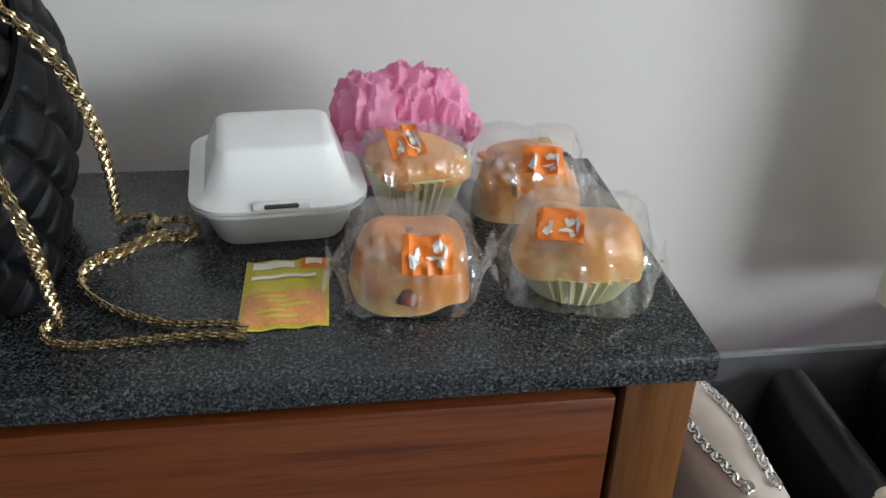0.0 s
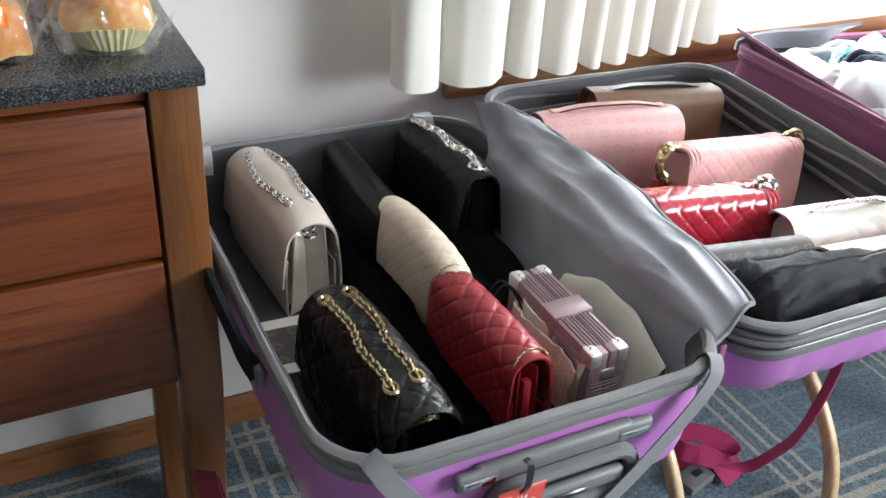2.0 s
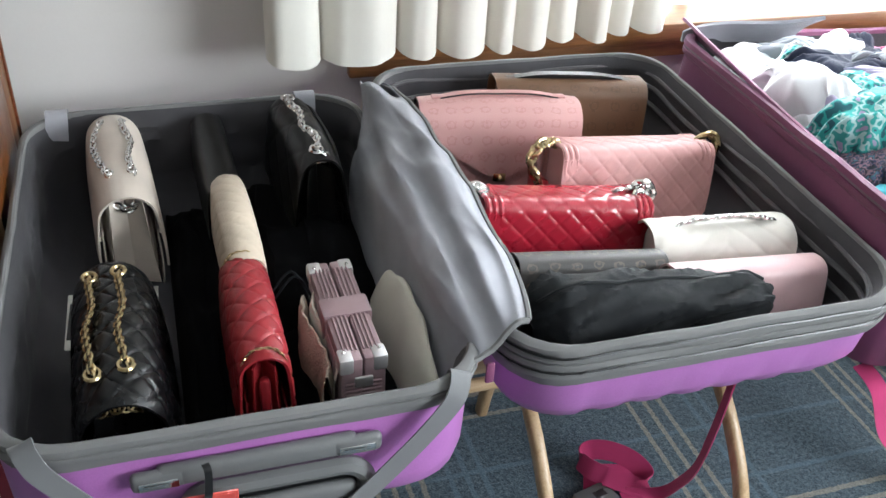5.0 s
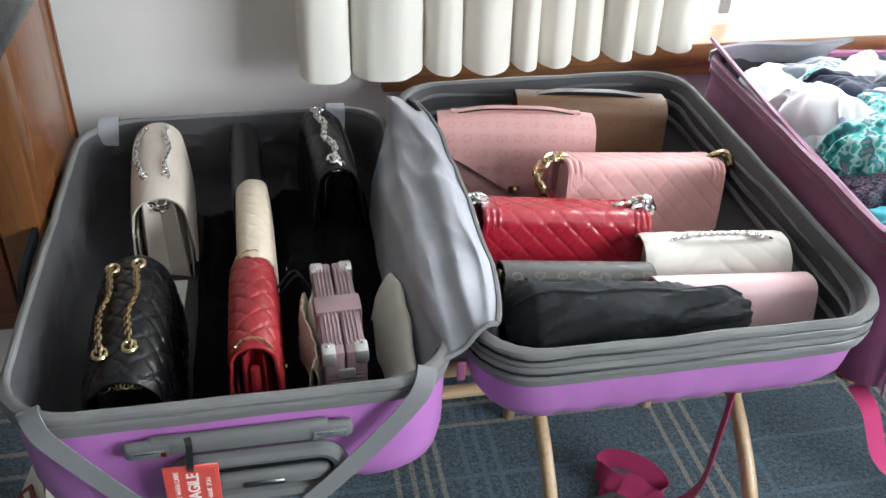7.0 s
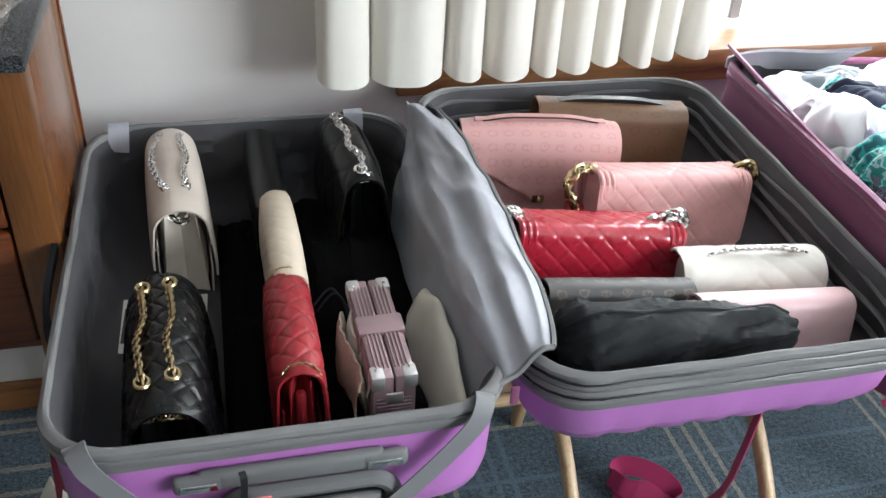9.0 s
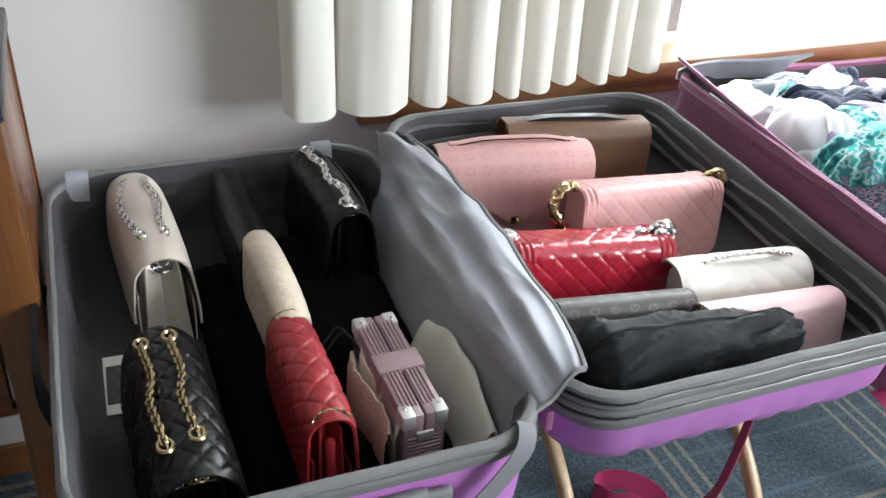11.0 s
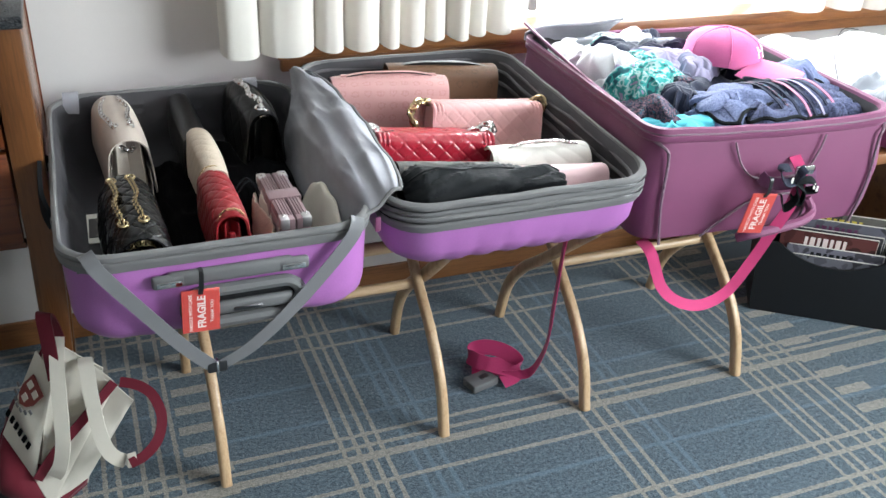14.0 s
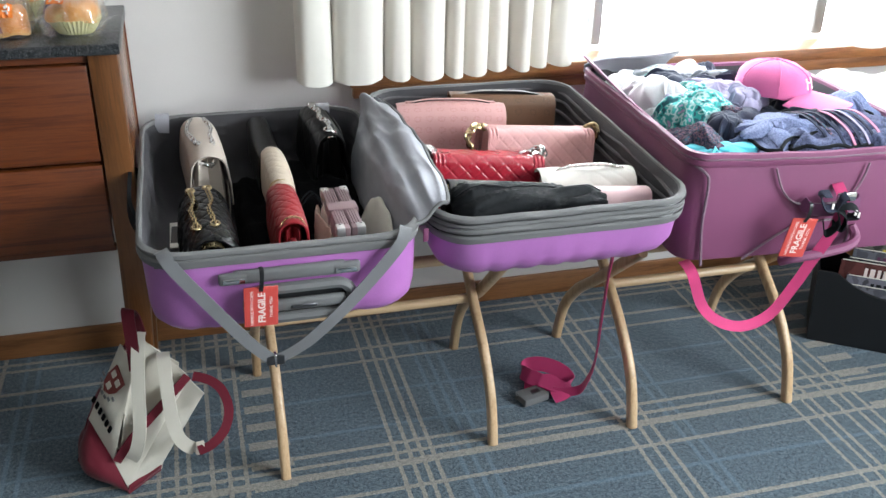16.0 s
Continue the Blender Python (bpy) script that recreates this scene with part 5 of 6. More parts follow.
part("webbing", band(run, 0.023, 0.002, None, None, (0.3, 0.8, -0.5)), M["pinkstrap"], ws)
part("clip", rbox(0.044, 0.008, 0.020, (1.674, 0.226, 0.590), 0.003, 2), M["silver"], ws)
bow = thing("ribbon_bow", pose(1.650, 0.226, 0.572, 0, 0, -4), "navy ribbon tied in a bow with white lettering blocks", "ribbon")
for a, l in ((145, 0.055), (-20, 0.055), (-105, 0.058), (-70, 0.05), (65, 0.03)):
    e = Vector((math.cos(radians(a)) * l, 0, math.sin(radians(a)) * l))
    o = Vector((-e.z, 0, e.x)) * 0.25
    part("loop", band(spline([(0, -0.008, 0), e * 0.5 + o + Vector((0, -0.016, 0)), e + Vector((0, -0.012, 0)), e * 0.6 - o + Vector((0, -0.006, 0))], 6), 0.019, 0.002, (0.3, 0.9, 0.5)), M["blackcloth"] if a < 0 else cloth("navy_ribbon", (0.012, 0.016, 0.035), 1500, 0.6), bow)
for x, z in ((-0.02, 0.010), (0.036, -0.008), (0.044, -0.014)):
    part("letter_block", rbox(0.005, 0.002, 0.012, (x, -0.022, z), 0.0005, 1), M["offwhite"], bow)


def fragile_tag(m, w, hh, name="luggage_tag"):
    """A laminated red tag with its wording turned on end, hung by a strap loop."""
    ob = thing(name, m, "red laminated fragile luggage tag on a black loop", "luggage tag", "fragile tags")
    part("card", rbox(w, 0.0014, hh, (0, 0, -hh / 2), 0.0006, 1), M["tag"], ob)
    lam = part("sleeve", rbox(w + 0.006, 0.0020, hh + 0.006, (0, 0.0006, -hh / 2), 0.0008, 1), M["tag"], ob)
    up = pose(0, 0, 0, 90, 0, 0) @ pose(0, 0, 0, 0, 0, 90)
    for text, x, size, bold in (("HANDLE WITH CARE", -0.30 * w, hh * 0.098, 0.0), ("FRAGILE", 0.03 * w, hh * 0.22, 0.0004), ("THANK YOU", 0.33 * w, hh * 0.098, 0.0)):
        lettering(text, size, M["tagwhite"], ob, pose(x, -0.0011, -hh * 0.52) @ up, "lettering", 0.0002, bold=bold)
    part("loop", band(spline([(0.0, 0.000, -0.006), (0.001, -0.004, 0.012), (0.002, 0.002, 0.034), (0.0, 0.010, 0.036)], 6), 0.007, 0.0014, (1, 0, 0)), M["blackplastic"], ob)
    return ob


fragile_tag(pose(0.489, 0.1365, 0.580, 8, 2, 1), 0.050, 0.076)
plum_tag = fragile_tag(pose(1.574, 0.2105, 0.556, 8, 5, -8), 0.048, 0.088)


# ---- the heap of clothes ----
def garment(name, cx, cy, cz, rx, ry, rz, turn, material, label, seed, fold=0.30, freq=7.5, cat="clothing", trim=None):
    """Crumpled cloth: a flattened heap of sharp creases with a ragged edge, one layer folded over it."""
    ob = thing(name, pose(cx, cy, cz, 0, 0, turn), label, cat, "clothes in the plum suitcase")

    def ridge(q):
        w = noise.noise(q + noise.noise_vector(q * 0.6) * 0.9)
        return 1 - 2.6 * math.sqrt(w * w + 0.004)

    def heap(rx, ry, rz, seed, lift=0.0, skew=0.0):
        def at(u, v):
            a, r = 2 * math.pi * u, v
            c = Vector((math.cos(a), math.sin(a), 0))
            k = 1 + 0.50 * noise.noise(c * 1.5 + Vector((0, 0, seed))) + 0.22 * noise.noise(c * 4.2 + Vector((0, 0, seed)))
            x, y = rx * r * k * c.x, ry * r * k * c.y
            dome = math.sqrt(max(0.0, 1 - r ** 5))
            q = Vector((x * freq * 1.5, y * freq * 1.0, seed))
            w1, w2 = ridge(q), ridge(q * 2.3 + Vector((7, 1, 2)))
            w3 = noise.noise(q * 0.6 + Vector((3, 3, 3)))
            z = lift + rz * (dome * (0.70 + 1.25 * fold * w1 + 0.30 * fold * w2 + 0.5 * w3) - 0.25 * r) + skew * x
            return Vector((x + 0.014 * w2 * r, y + 0.012 * w1 * r, z))
        return at

    at = heap(rx, ry, rz, seed)
    bm = sheet(at, 96, 40, 0.0)
    bmesh.ops.remove_doubles(bm, verts=bm.verts, dist=0.0003)
    part("cloth", bm, material, ob)
    over = heap(rx * 0.62, ry * 0.52, rz * 0.40, seed + 40, rz * 0.52, 0.15)
    bm = sheet(lambda u, v: over(u, v) + Vector((0.18 * rx * math.sin(seed * 3), 0.2 * ry * math.cos(seed * 5), 0)), 72, 26)
    bmesh.ops.remove_doubles(bm, verts=bm.verts, dist=0.0003)
    part("folded_layer", bm, material, ob)
    part("hem", tube([at(k / 90, 0.965) + Vector((0, 0, 0.002)) for k in range(90)], 0.0022, 5, loop=True), material, ob)
    if trim:
        part("binding", tube([at(k / 60, 0.86) + Vector((0, 0, 0.004)) for k in range(60)], 0.0042, 5, loop=True), trim, ob)
        part("binding", tube([at(0.1 + 0.28 * k / 30, 0.15 + 0.6 * abs(k / 15 - 1)) + Vector((0, 0, 0.004)) for k in range(31)], 0.0036, 5), trim, ob)
    return ob


def printed(name, cols, scale):
    m, nt, b, co = base(name, 0.8)
    wv = noise_of(nt, co, scale, 1.0)
    stops = [(0.30 + 0.40 * i / (len(cols) - 1), c) for i, c in enumerate(cols)]
    r = nt.nodes.new("ShaderNodeValToRGB")
    r.color_ramp.interpolation = "CONSTANT"
    e = r.color_ramp.elements
    while len(e) < len(stops):
        e.new(0.5)
    for q, (p, c) in zip(e, stops):
        q.position, q.color = p, (*c, 1)
    nt.links.new(wv, r.inputs[0])
    nt.links.new(r.outputs[0], b.inputs["Base Color"])
    bumped(nt, b, noise_of(nt, co, 500, 2), 0.3, 0.001)
    return m


C = dict(
    white=cloth("white_cotton", (0.78, 0.78, 0.8), 900, 0.9, 0.04), navy=cloth("navy_jersey", (0.02, 0.025, 0.05), 900, 0.8, 0.2),
    lav=cloth("lavender_jersey", (0.36, 0.33, 0.46), 900, 0.8, 0.1), aqua=cloth("aqua_jersey", (0.10, 0.55, 0.66), 900, 0.7, 0.12),
    teal=printed("teal_print", [(0.01, 0.09, 0.11), (0.02, 0.30, 0.27), (0.30, 0.46, 0.45), (0.02, 0.22, 0.2), (0.25, 0.2, 0.3)], 58),
    multi=printed("multicolour_print", [(0.01, 0.012, 0.025), (0.03, 0.035, 0.08), (0.18, 0.10, 0.13), (0.012, 0.014, 0.03), (0.03, 0.10, 0.14), (0.05, 0.06, 0.13)], 130),
    denim=printed("blue_heather", [(0.09, 0.11, 0.21), (0.13, 0.16, 0.28), (0.19, 0.23, 0.38), (0.11, 0.13, 0.24), (0.22, 0.26, 0.42)], 260),
    heather=printed("dark_blue_heather", [(0.02, 0.026, 0.06), (0.05, 0.06, 0.13), (0.10, 0.12, 0.22), (0.03, 0.036, 0.08), (0.07, 0.085, 0.17)], 240),
    grey=cloth("grey_jersey", (0.3, 0.32, 0.35), 900, 0.85, 0.1), rose=cloth("rose_cotton", (0.6, 0.24, 0.36), 900, 0.8, 0.1),
)
garment("folded_garment", 1.64, 0.60, 0.615, 0.235, 0.26, 0.075, 0, C["navy"], "dark navy jersey clothes heaped at the bottom of the pile", 11, 0.3)
garment("folded_garment", 1.462, 0.66, 0.625, 0.062, 0.14, 0.085, 10, C["white"], "crumpled white cotton top in the open suitcase", 1)
garment("folded_garment", 1.58, 0.790, 0.632, 0.12, 0.085, 0.088, 20, C["white"], "crumpled white shirt at the back of the pile", 2)
garment("folded_garment", 1.56, 0.70, 0.665, 0.13, 0.06, 0.058, -10, C["navy"], "dark navy jersey top lying crumpled in the pile", 3)
garment("folded_garment", 1.510, 0.545, 0.638, 0.12, 0.085, 0.058, 15, C["teal"], "teal and green printed top crumpled in the pile", 4, 0.42)
garment("folded_garment", 1.585, 0.62, 0.662, 0.10, 0.07, 0.055, 0, C["lav"], "pale lavender jersey top in the pile", 5)
garment("folded_garment", 1.450, 0.47, 0.620, 0.055, 0.10, 0.062, 15, C["multi"], "multicoloured printed garment pushed down the side", 6)
garment("folded_garment", 1.478, 0.385, 0.622, 0.078, 0.055, 0.050, -20, C["aqua"], "aqua blue jersey garment near the rim", 7, 0.2)
garment("sports_bra", 1.600, 0.410, 0.655, 0.120, 0.095, 0.062, -10, C["denim"], "blue heather sports bra with black binding", 8, 0.16, trim=M["blackcloth"])
garment("sports_bra", 1.775, 0.415, 0.640, 0.115, 0.13, 0.056, -25, C["heather"], "navy heather sports bra with black binding", 9, 0.16, trim=M["blackcloth"])
garment("sports_bra", 1.675, 0.345, 0.638, 0.14, 0.055, 0.058, -5, C["heather"], "dark blue heather sports bra near the front rim", 10, 0.25, trim=M["blackcloth"])
garment("folded_garment", 1.80, 0.62, 0.635, 0.09, 0.14, 0.06, 0, C["navy"], "dark jersey garment at the side of the pile", 12)
garment("folded_garment", 1.72, 0.80, 0.612, 0.13, 0.09, 0.075, 0, C["rose"], "rose pink cotton garment at the back of the pile", 13)
for cx, cy, cz, rx, ry, rz, turn, c, label, seed in (
        (1.835, 0.500, 0.645, 0.075, 0.10, 0.066, 20, "denim", "blue heather top bunched against the rim", 31),
        (1.800, 0.340, 0.632, 0.070, 0.05, 0.058, -15, "heather", "dark blue heather strappy top at the front rim", 32),
        (1.700, 0.405, 0.655, 0.045, 0.07, 0.060, 30, "navy", "navy jersey strap top between the bras", 33),
        (1.515, 0.455, 0.640, 0.045, 0.06, 0.058, -30, "navy", "navy jersey sleeve folded over the pile", 34),
        (1.545, 0.585, 0.665, 0.050, 0.045, 0.050, 40, "aqua", "pale aqua top crumpled in the pile", 35),
        (1.610, 0.690, 0.680, 0.060, 0.045, 0.052, 10, "grey", "grey jersey top lying on the pile", 36),
        (1.480, 0.585, 0.640, 0.045, 0.06, 0.072, 60, "lav", "pale lavender sleeve folded in the pile", 37),
        (1.500, 0.760, 0.640, 0.055, 0.05, 0.085, 0, "teal", "teal printed sleeve at the back of the pile", 38),
        (1.760, 0.560, 0.640, 0.075, 0.07, 0.060, 0, "navy", "navy jersey leggings folded under the cap", 39),
        (1.470, 0.810, 0.618, 0.075, 0.075, 0.062, 15, "white", "white cotton shirt bunched in the back corner", 41),
        (1.445, 0.590, 0.632, 0.042, 0.10, 0.056, 5, "white", "white cotton sleeve lying along the rim", 42),
        (1.540, 0.815, 0.668, 0.065, 0.045, 0.042, -25, "grey", "pale grey jersey top at the back of the pile", 43),
        (1.640, 0.775, 0.668, 0.060, 0.045, 0.040, 35, "navy", "black jersey top folded at the back of the pile", 44),
        (1.530, 0.640, 0.672, 0.055, 0.050, 0.048, -15, "teal", "green printed sleeve folded over the pile", 45),
        (1.555, 0.505, 0.655, 0.040, 0.050, 0.055, 15, "multi", "multicoloured printed strap top in the pile", 46),
        (1.625, 0.560, 0.680, 0.050, 0.045, 0.050, 0, "lav", "pale lavender jersey sleeve under the cap", 47)):
    garment("folded_garment", cx, cy, cz, rx, ry, rz, turn, C[c], label, seed, 0.26, 7.0)
# loose straps over the bras
st = thing("bra_straps", pose(0, 0, 0), "thin pale and dark elastic straps lying across the pile", "straps")
for k, (x, c) in enumerate(((1.70, "rose"), (1.715, "navy"), (1.735, "lav"), (1.655, "multi"), (1.64, "navy"), (1.752, "navy"), (1.770, "rose"), (1.675, "navy"))):
    part("elastic", band(spline([(x - 0.01, 0.43, 0.705), (x + 0.012, 0.385, 0.713), (x + 0.03, 0.335, 0.693), (x + 0.04, 0.31, 0.665)], 6), 0.0065, 0.0015, (1, 0.2, 0.1)), C[c], st)
# clothes in the lid
garment("folded_garment", 2.13, 0.60, 0.595, 0.22, 0.23, 0.125, 0, C["white"], "white clothes spilling over the suitcase lid", 21, 0.22, 6)
garment("folded_garment", 2.05, 0.40, 0.595, 0.12, 0.10, 0.07, 15, C["grey"], "grey jersey garment crumpled in the suitcase lid", 22, 0.4)
run = spline([(1.93, 0.43, 0.655), (1.955, 0.50, 0.72), (2.02, 0.56, 0.755), (2.08, 0.57, 0.75)], 8)
wr = thing("thin_wire", pose(0, 0, 0), "thin dark bra wire bent in an arc over the clothes", "wire")
part("wire", tube(run, 0.0013, 5), M["darkmetal"], wr)

# pink cap
cap = thing("baseball_cap", pose(1.705, 0.575, 0.706, -2, 0, -60) @ Matrix.Diagonal((0.98, 0.94, 0.78, 1.0)), "bright pink baseball cap with a pale stitched emblem", "cap")
prof = [(0.078, 0.0), (0.0785, 0.02), (0.075, 0.045), (0.064, 0.066), (0.045, 0.081), (0.022, 0.089), (0.001, 0.091)]
bm = bmesh.new()
rings = [[(1.13 * r * math.cos(2 * math.pi * i / 36), r * math.sin(2 * math.pi * i / 36), z + 0.004 * noise.noise(Vector((4 * math.cos(2 * math.pi * i / 36), 4 * math.sin(2 * math.pi * i / 36), 20 * z)))) for i in range(36)] for r, z in prof]
part("crown", skin(rings, True, True, bm), M["caps"], cap)
for i in range(6):
    a = math.pi * i / 3
    part("seam", tube(spline([(1.13 * r * math.cos(a) * 1.006, r * math.sin(a) * 1.006, z + 0.0005) for r, z in prof], 4), 0.0011, 5), M["caps"], cap)
bt = bmesh.new()
bmesh.ops.create_uvsphere(bt, u_segments=10, v_segments=6, radius=0.006)
part("top_button", bt, M["caps"], cap, m=pose(0, 0, 0.091))
part("brim", sheet(lambda u, v: Vector((0.060 + 0.105 * v * math.cos((u - 0.5) * 2.3) + 0.02 * math.cos((u - 0.5) * 2.6), (0.082 + 0.012 * v) * math.sin((u - 0.5) * 2.5), 0.012 - 0.010 * v * v - 0.024 * abs(2 * u - 1) ** 2)), 28, 10, 0.004), M["caps"], cap)
for dx, dz, w, hh in ((-0.010, 0, 0.005, 0.032), (0.012, 0, 0.005, 0.032), (0.0, 0.004, 0.022, 0.005)):
    part("emblem", rbox(0.004, w, hh, (0, 0, 0), 0.001, 1), M["offwhite"], cap, "", pose(0.083, dx, 0.042 + dz, 0, -18, 0))

# the plum case and all in or on it: scaled towards the camera, smaller and nearer, to fit its view
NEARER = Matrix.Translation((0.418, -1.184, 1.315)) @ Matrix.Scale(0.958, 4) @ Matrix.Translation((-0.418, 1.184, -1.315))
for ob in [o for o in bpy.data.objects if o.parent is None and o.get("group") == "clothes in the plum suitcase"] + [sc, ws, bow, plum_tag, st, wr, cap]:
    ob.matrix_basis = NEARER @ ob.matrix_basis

# ---- on the floor ----
coil = thing("webbing_strap", pose(0, 0, 0), "bright pink webbing strap trailing to the carpet with a grey clasp", "luggage strap", "pink luggage straps")
run = spline([(1.222, 0.40, 0.525), (1.228, 0.345, 0.495), (1.220, 0.340, 0.40), (1.220, 0.348, 0.29), (1.232, 0.377, 0.17), (1.240, 0.415, 0.09), (1.235, 0.445, 0.035), (1.205, 0.462, 0.022), (1.18, 0.475, 0.020)], 8)
part("webbing", band(run, 0.021, 0.002, lambda t: (0.30, 0.95, 0.0) if t < 0.45 else (0.30 - 0.1 * t, 0.95 - 0.75 * t, 2.0 * (t - 0.45))), M["pinkstrap"], coil)
run = spline([(1.218, 0.47, 0.022), (1.178, 0.49, 0.030), (1.143, 0.515, 0.036), (1.132, 0.532, 0.036), (1.128, 0.553, 0.034), (1.148, 0.562, 0.042), (1.180, 0.545, 0.050), (1.213, 0.515, 0.046), (1.228, 0.485, 0.030), (1.203, 0.462, 0.020), (1.173, 0.458, 0.014)], 8)
part("webbing", band(run, 0.036, 0.002, lambda t: (0.25, 0.35, 0.85) if 0.15 < t < 0.85 else (0.5, 0.75, 0.35)), M["pinkstrap"], coil)
part("webbing", band(spline([(1.128, 0.53, 0.012), (1.158, 0.515, 0.020), (1.193, 0.50, 0.024), (1.223, 0.49, 0.018)], 6), 0.05, 0.002, (0.35, 0.8, 0.3)), M["pinkstrap"], coil)
cl = part("clasp", rbox(0.070, 0.046, 0.020, (0, 0, 0.011), 0.004, 2), M["gplastic"], coil, "grey plastic clasp", pose(1.128, 0.478, 0.001, 0, 0, 14))
part("clasp_prong", rbox(0.020, 0.008, 0.010, (-0.030, 0.012, 0.011), 0.002, 1), M["gplastic"], cl)
part("clasp_slot", rbox(0.024, 0.016, 0.003, (0.008, 0, 0.0205), 0.001, 1), M["darkmetal"], cl)

# black magazine holder
bn = thing("magazine_bin", pose(1.954, 0.553, 0.0, 0, 0, -35.3), "black leatherette magazine holder with scooped sides, full of magazines", "magazine holder")
BL, BD, BH = 0.345, 0.16, 0.215


def bin_side(y):
    def at(u, v):
        top = BH - 0.055 * math.sin(math.pi * min(1, max(0, (u - 0.12) / 0.76))) ** 0.8
        return Vector((BL * u + 0.012 * (2 * u - 1) * v, y + (0.010 * v if y > 0.05 else -0.010 * v), 0.002 + (top - 0.002) * v))
    return sheet(at, 30, 6, 0.006)


part("side_panel", bin_side(0.0), M["binblack"], bn)
part("side_panel", bin_side(BD), M["binblack"], bn)
for x, s in ((0.0, -1), (BL, 1)):
    part("end_panel", sheet(lambda u, v: Vector((x + s * 0.012 * v, -0.010 * v + (BD + 0.020 * v) * u, 0.002 + (BH - 0.002) * v)), 4, 6, 0.006), M["binblack"], bn)
part("bin_floor", rbox(BL - 0.012, BD - 0.012, 0.006, (BL / 2, BD / 2, 0.006), 0), M["binblack"], bn)
# cover colours are darkened to hold the shade inside the holder
COV = [("pale", (0.075, 0.075, 0.09), 0.160, 0.06), ("white", (0.10, 0.095, 0.12), 0.178, 0.05), ("red", (0.07, 0.012, 0.010), 0.212, 0.03),
       ("dark", (0.02, 0.02, 0.025), 0.205, 0.05), ("purple", (0.08, 0.08, 0.10), 0.226, 0.06), ("yellow", (0.075, 0.07, 0.06), 0.243, 0.07)]
for k, (word, c, tall, x0) in enumerate(COV):
    mg = thing("magazine", bn.matrix_basis @ pose(x0, 0.020 + 0.022 * k, 0.010, -5 + 2 * (k % 3), 0, 0), "glossy magazine with a %s cover standing in the holder" % word, "magazine", "magazines in the holder")
    cm = printed("shaded_magazine_cover", [c, tuple(min(1, q * 1.5 + 0.01) for q in c), tuple(q * 0.5 for q in c), c], 22)
    part("cover", rbox(0.24, 0.006, tall, (0.13, 0, tall / 2), 0.001, 1), cm, mg)
    part("page_block", rbox(0.237, 0.004, tall, (0.1325, 0, tall / 2 + 0.0012), 0, 1), M["white"], mg)
    ink = {"red": M["tagwhite"], "yellow": M["yellow"], "purple": M["plumdark"], "white": M["blackcloth"]}.get(word)
    if ink:
        w = 0.016
        for q in range(7):
            part("title_bar", rbox(w * (0.5 + 0.25 * (q % 2)), 0.001, 0.024, (0.075 + w * q, -0.0036, tall - 0.026), 0.0003, 1), ink, mg)

# canvas tote slumped against the chest's leg
tt = thing("tote_bag", pose(0, 0, 0), "slumped cream canvas tote bag with maroon base and straps", "tote bag")


def slump(bl, br, tr, tl, puff, seed, out=(-0.6, -0.75, 0.1)):
    """A slack canvas panel between four corners, puffed outwards."""
    bl, br, tr, tl, out = (Vector(p) for p in (bl, br, tr, tl, out))

    def at(u, v):
        p = bl.lerp(br, u).lerp(tl.lerp(tr, u), v)
        k = math.sin(math.pi * min(1, max(0, u))) * math.sin(math.pi * min(1, max(0, v)))
        w = noise.noise(p * 14 + Vector((seed, 0, 0))) * 0.010 + noise.noise(p * 32 + Vector((seed, 3, 0))) * 0.003
        return p + out * (puff * k ** 0.7 + w * min(1, 3 * k))
    return at


FOOT_L, FOOT_F, FOOT_R = (0.098, 0.500, 0.003), (0.205, 0.372, 0.003), (0.268, 0.432, 0.003)
KNEE_L, KNEE_F = (0.138, 0.470, 0.132), (0.184, 0.388, 0.078)
print_side = slump(KNEE_L, KNEE_F, (0.248, 0.418, 0.278), (0.222, 0.475, 0.300), 0.016, 1.0)
part("front_panel", sheet(print_side, 26, 30, 0.003), M["canvas"], tt)
part("base_panel", sheet(slump(FOOT_L, FOOT_F, KNEE_F, KNEE_L, 0.052, 2.0), 26, 16, 0.003), M["maroonstrap"], tt, "maroon canvas base")
part("side_panel", sheet(slump((0.203, 0.380, 0.010), (0.270, 0.425, 0.018), (0.374, 0.402, 0.203), (0.346, 0.432, 0.226), 0.010, 3.0, (0.3, -0.8, -0.3)), 18, 30, 0.003), M["canvas"], tt)
part("side_panel", sheet(slump(KNEE_F, (0.203, 0.380, 0.010), (0.346, 0.428, 0.224), (0.330, 0.440, 0.236), 0.006, 3.5, (0.3, -0.8, -0.3)), 14, 30, 0.003), M["canvas"], tt)
part("inner_panel", sheet(slump((0.196, 0.405, 0.085), (0.346, 0.440, 0.226), (0.317, 0.466, 0.250), (0.252, 0.466, 0.325), -0.016, 4.0, (0.3, -0.8, -0.2)), 22, 26, 0.003), M["canvas"], tt)
part("base_side", sheet(slump(FOOT_F, FOOT_R, (0.274, 0.426, 0.030), (0.206, 0.378, 0.018), 0.008, 5.0, (0.5, -0.8, 0)), 14, 6, 0.003), M["maroonstrap"], tt)
part("back_panel", sheet(slump((0.140, 0.560, 0.003), FOOT_R, (0.330, 0.470, 0.240), (0.238, 0.490, 0.310), 0.02, 6.0, (0.1, 0.8, 0.1)), 16, 18, 0.003), M["canvas"], tt)
part("back_base", sheet(slump(FOOT_L, (0.140, 0.560, 0.003), (0.238, 0.490, 0.300), KNEE_L, 0.02, 7.0, (-0.8, 0.3, 0.1)), 12, 14, 0.003), M["maroonstrap"], tt)
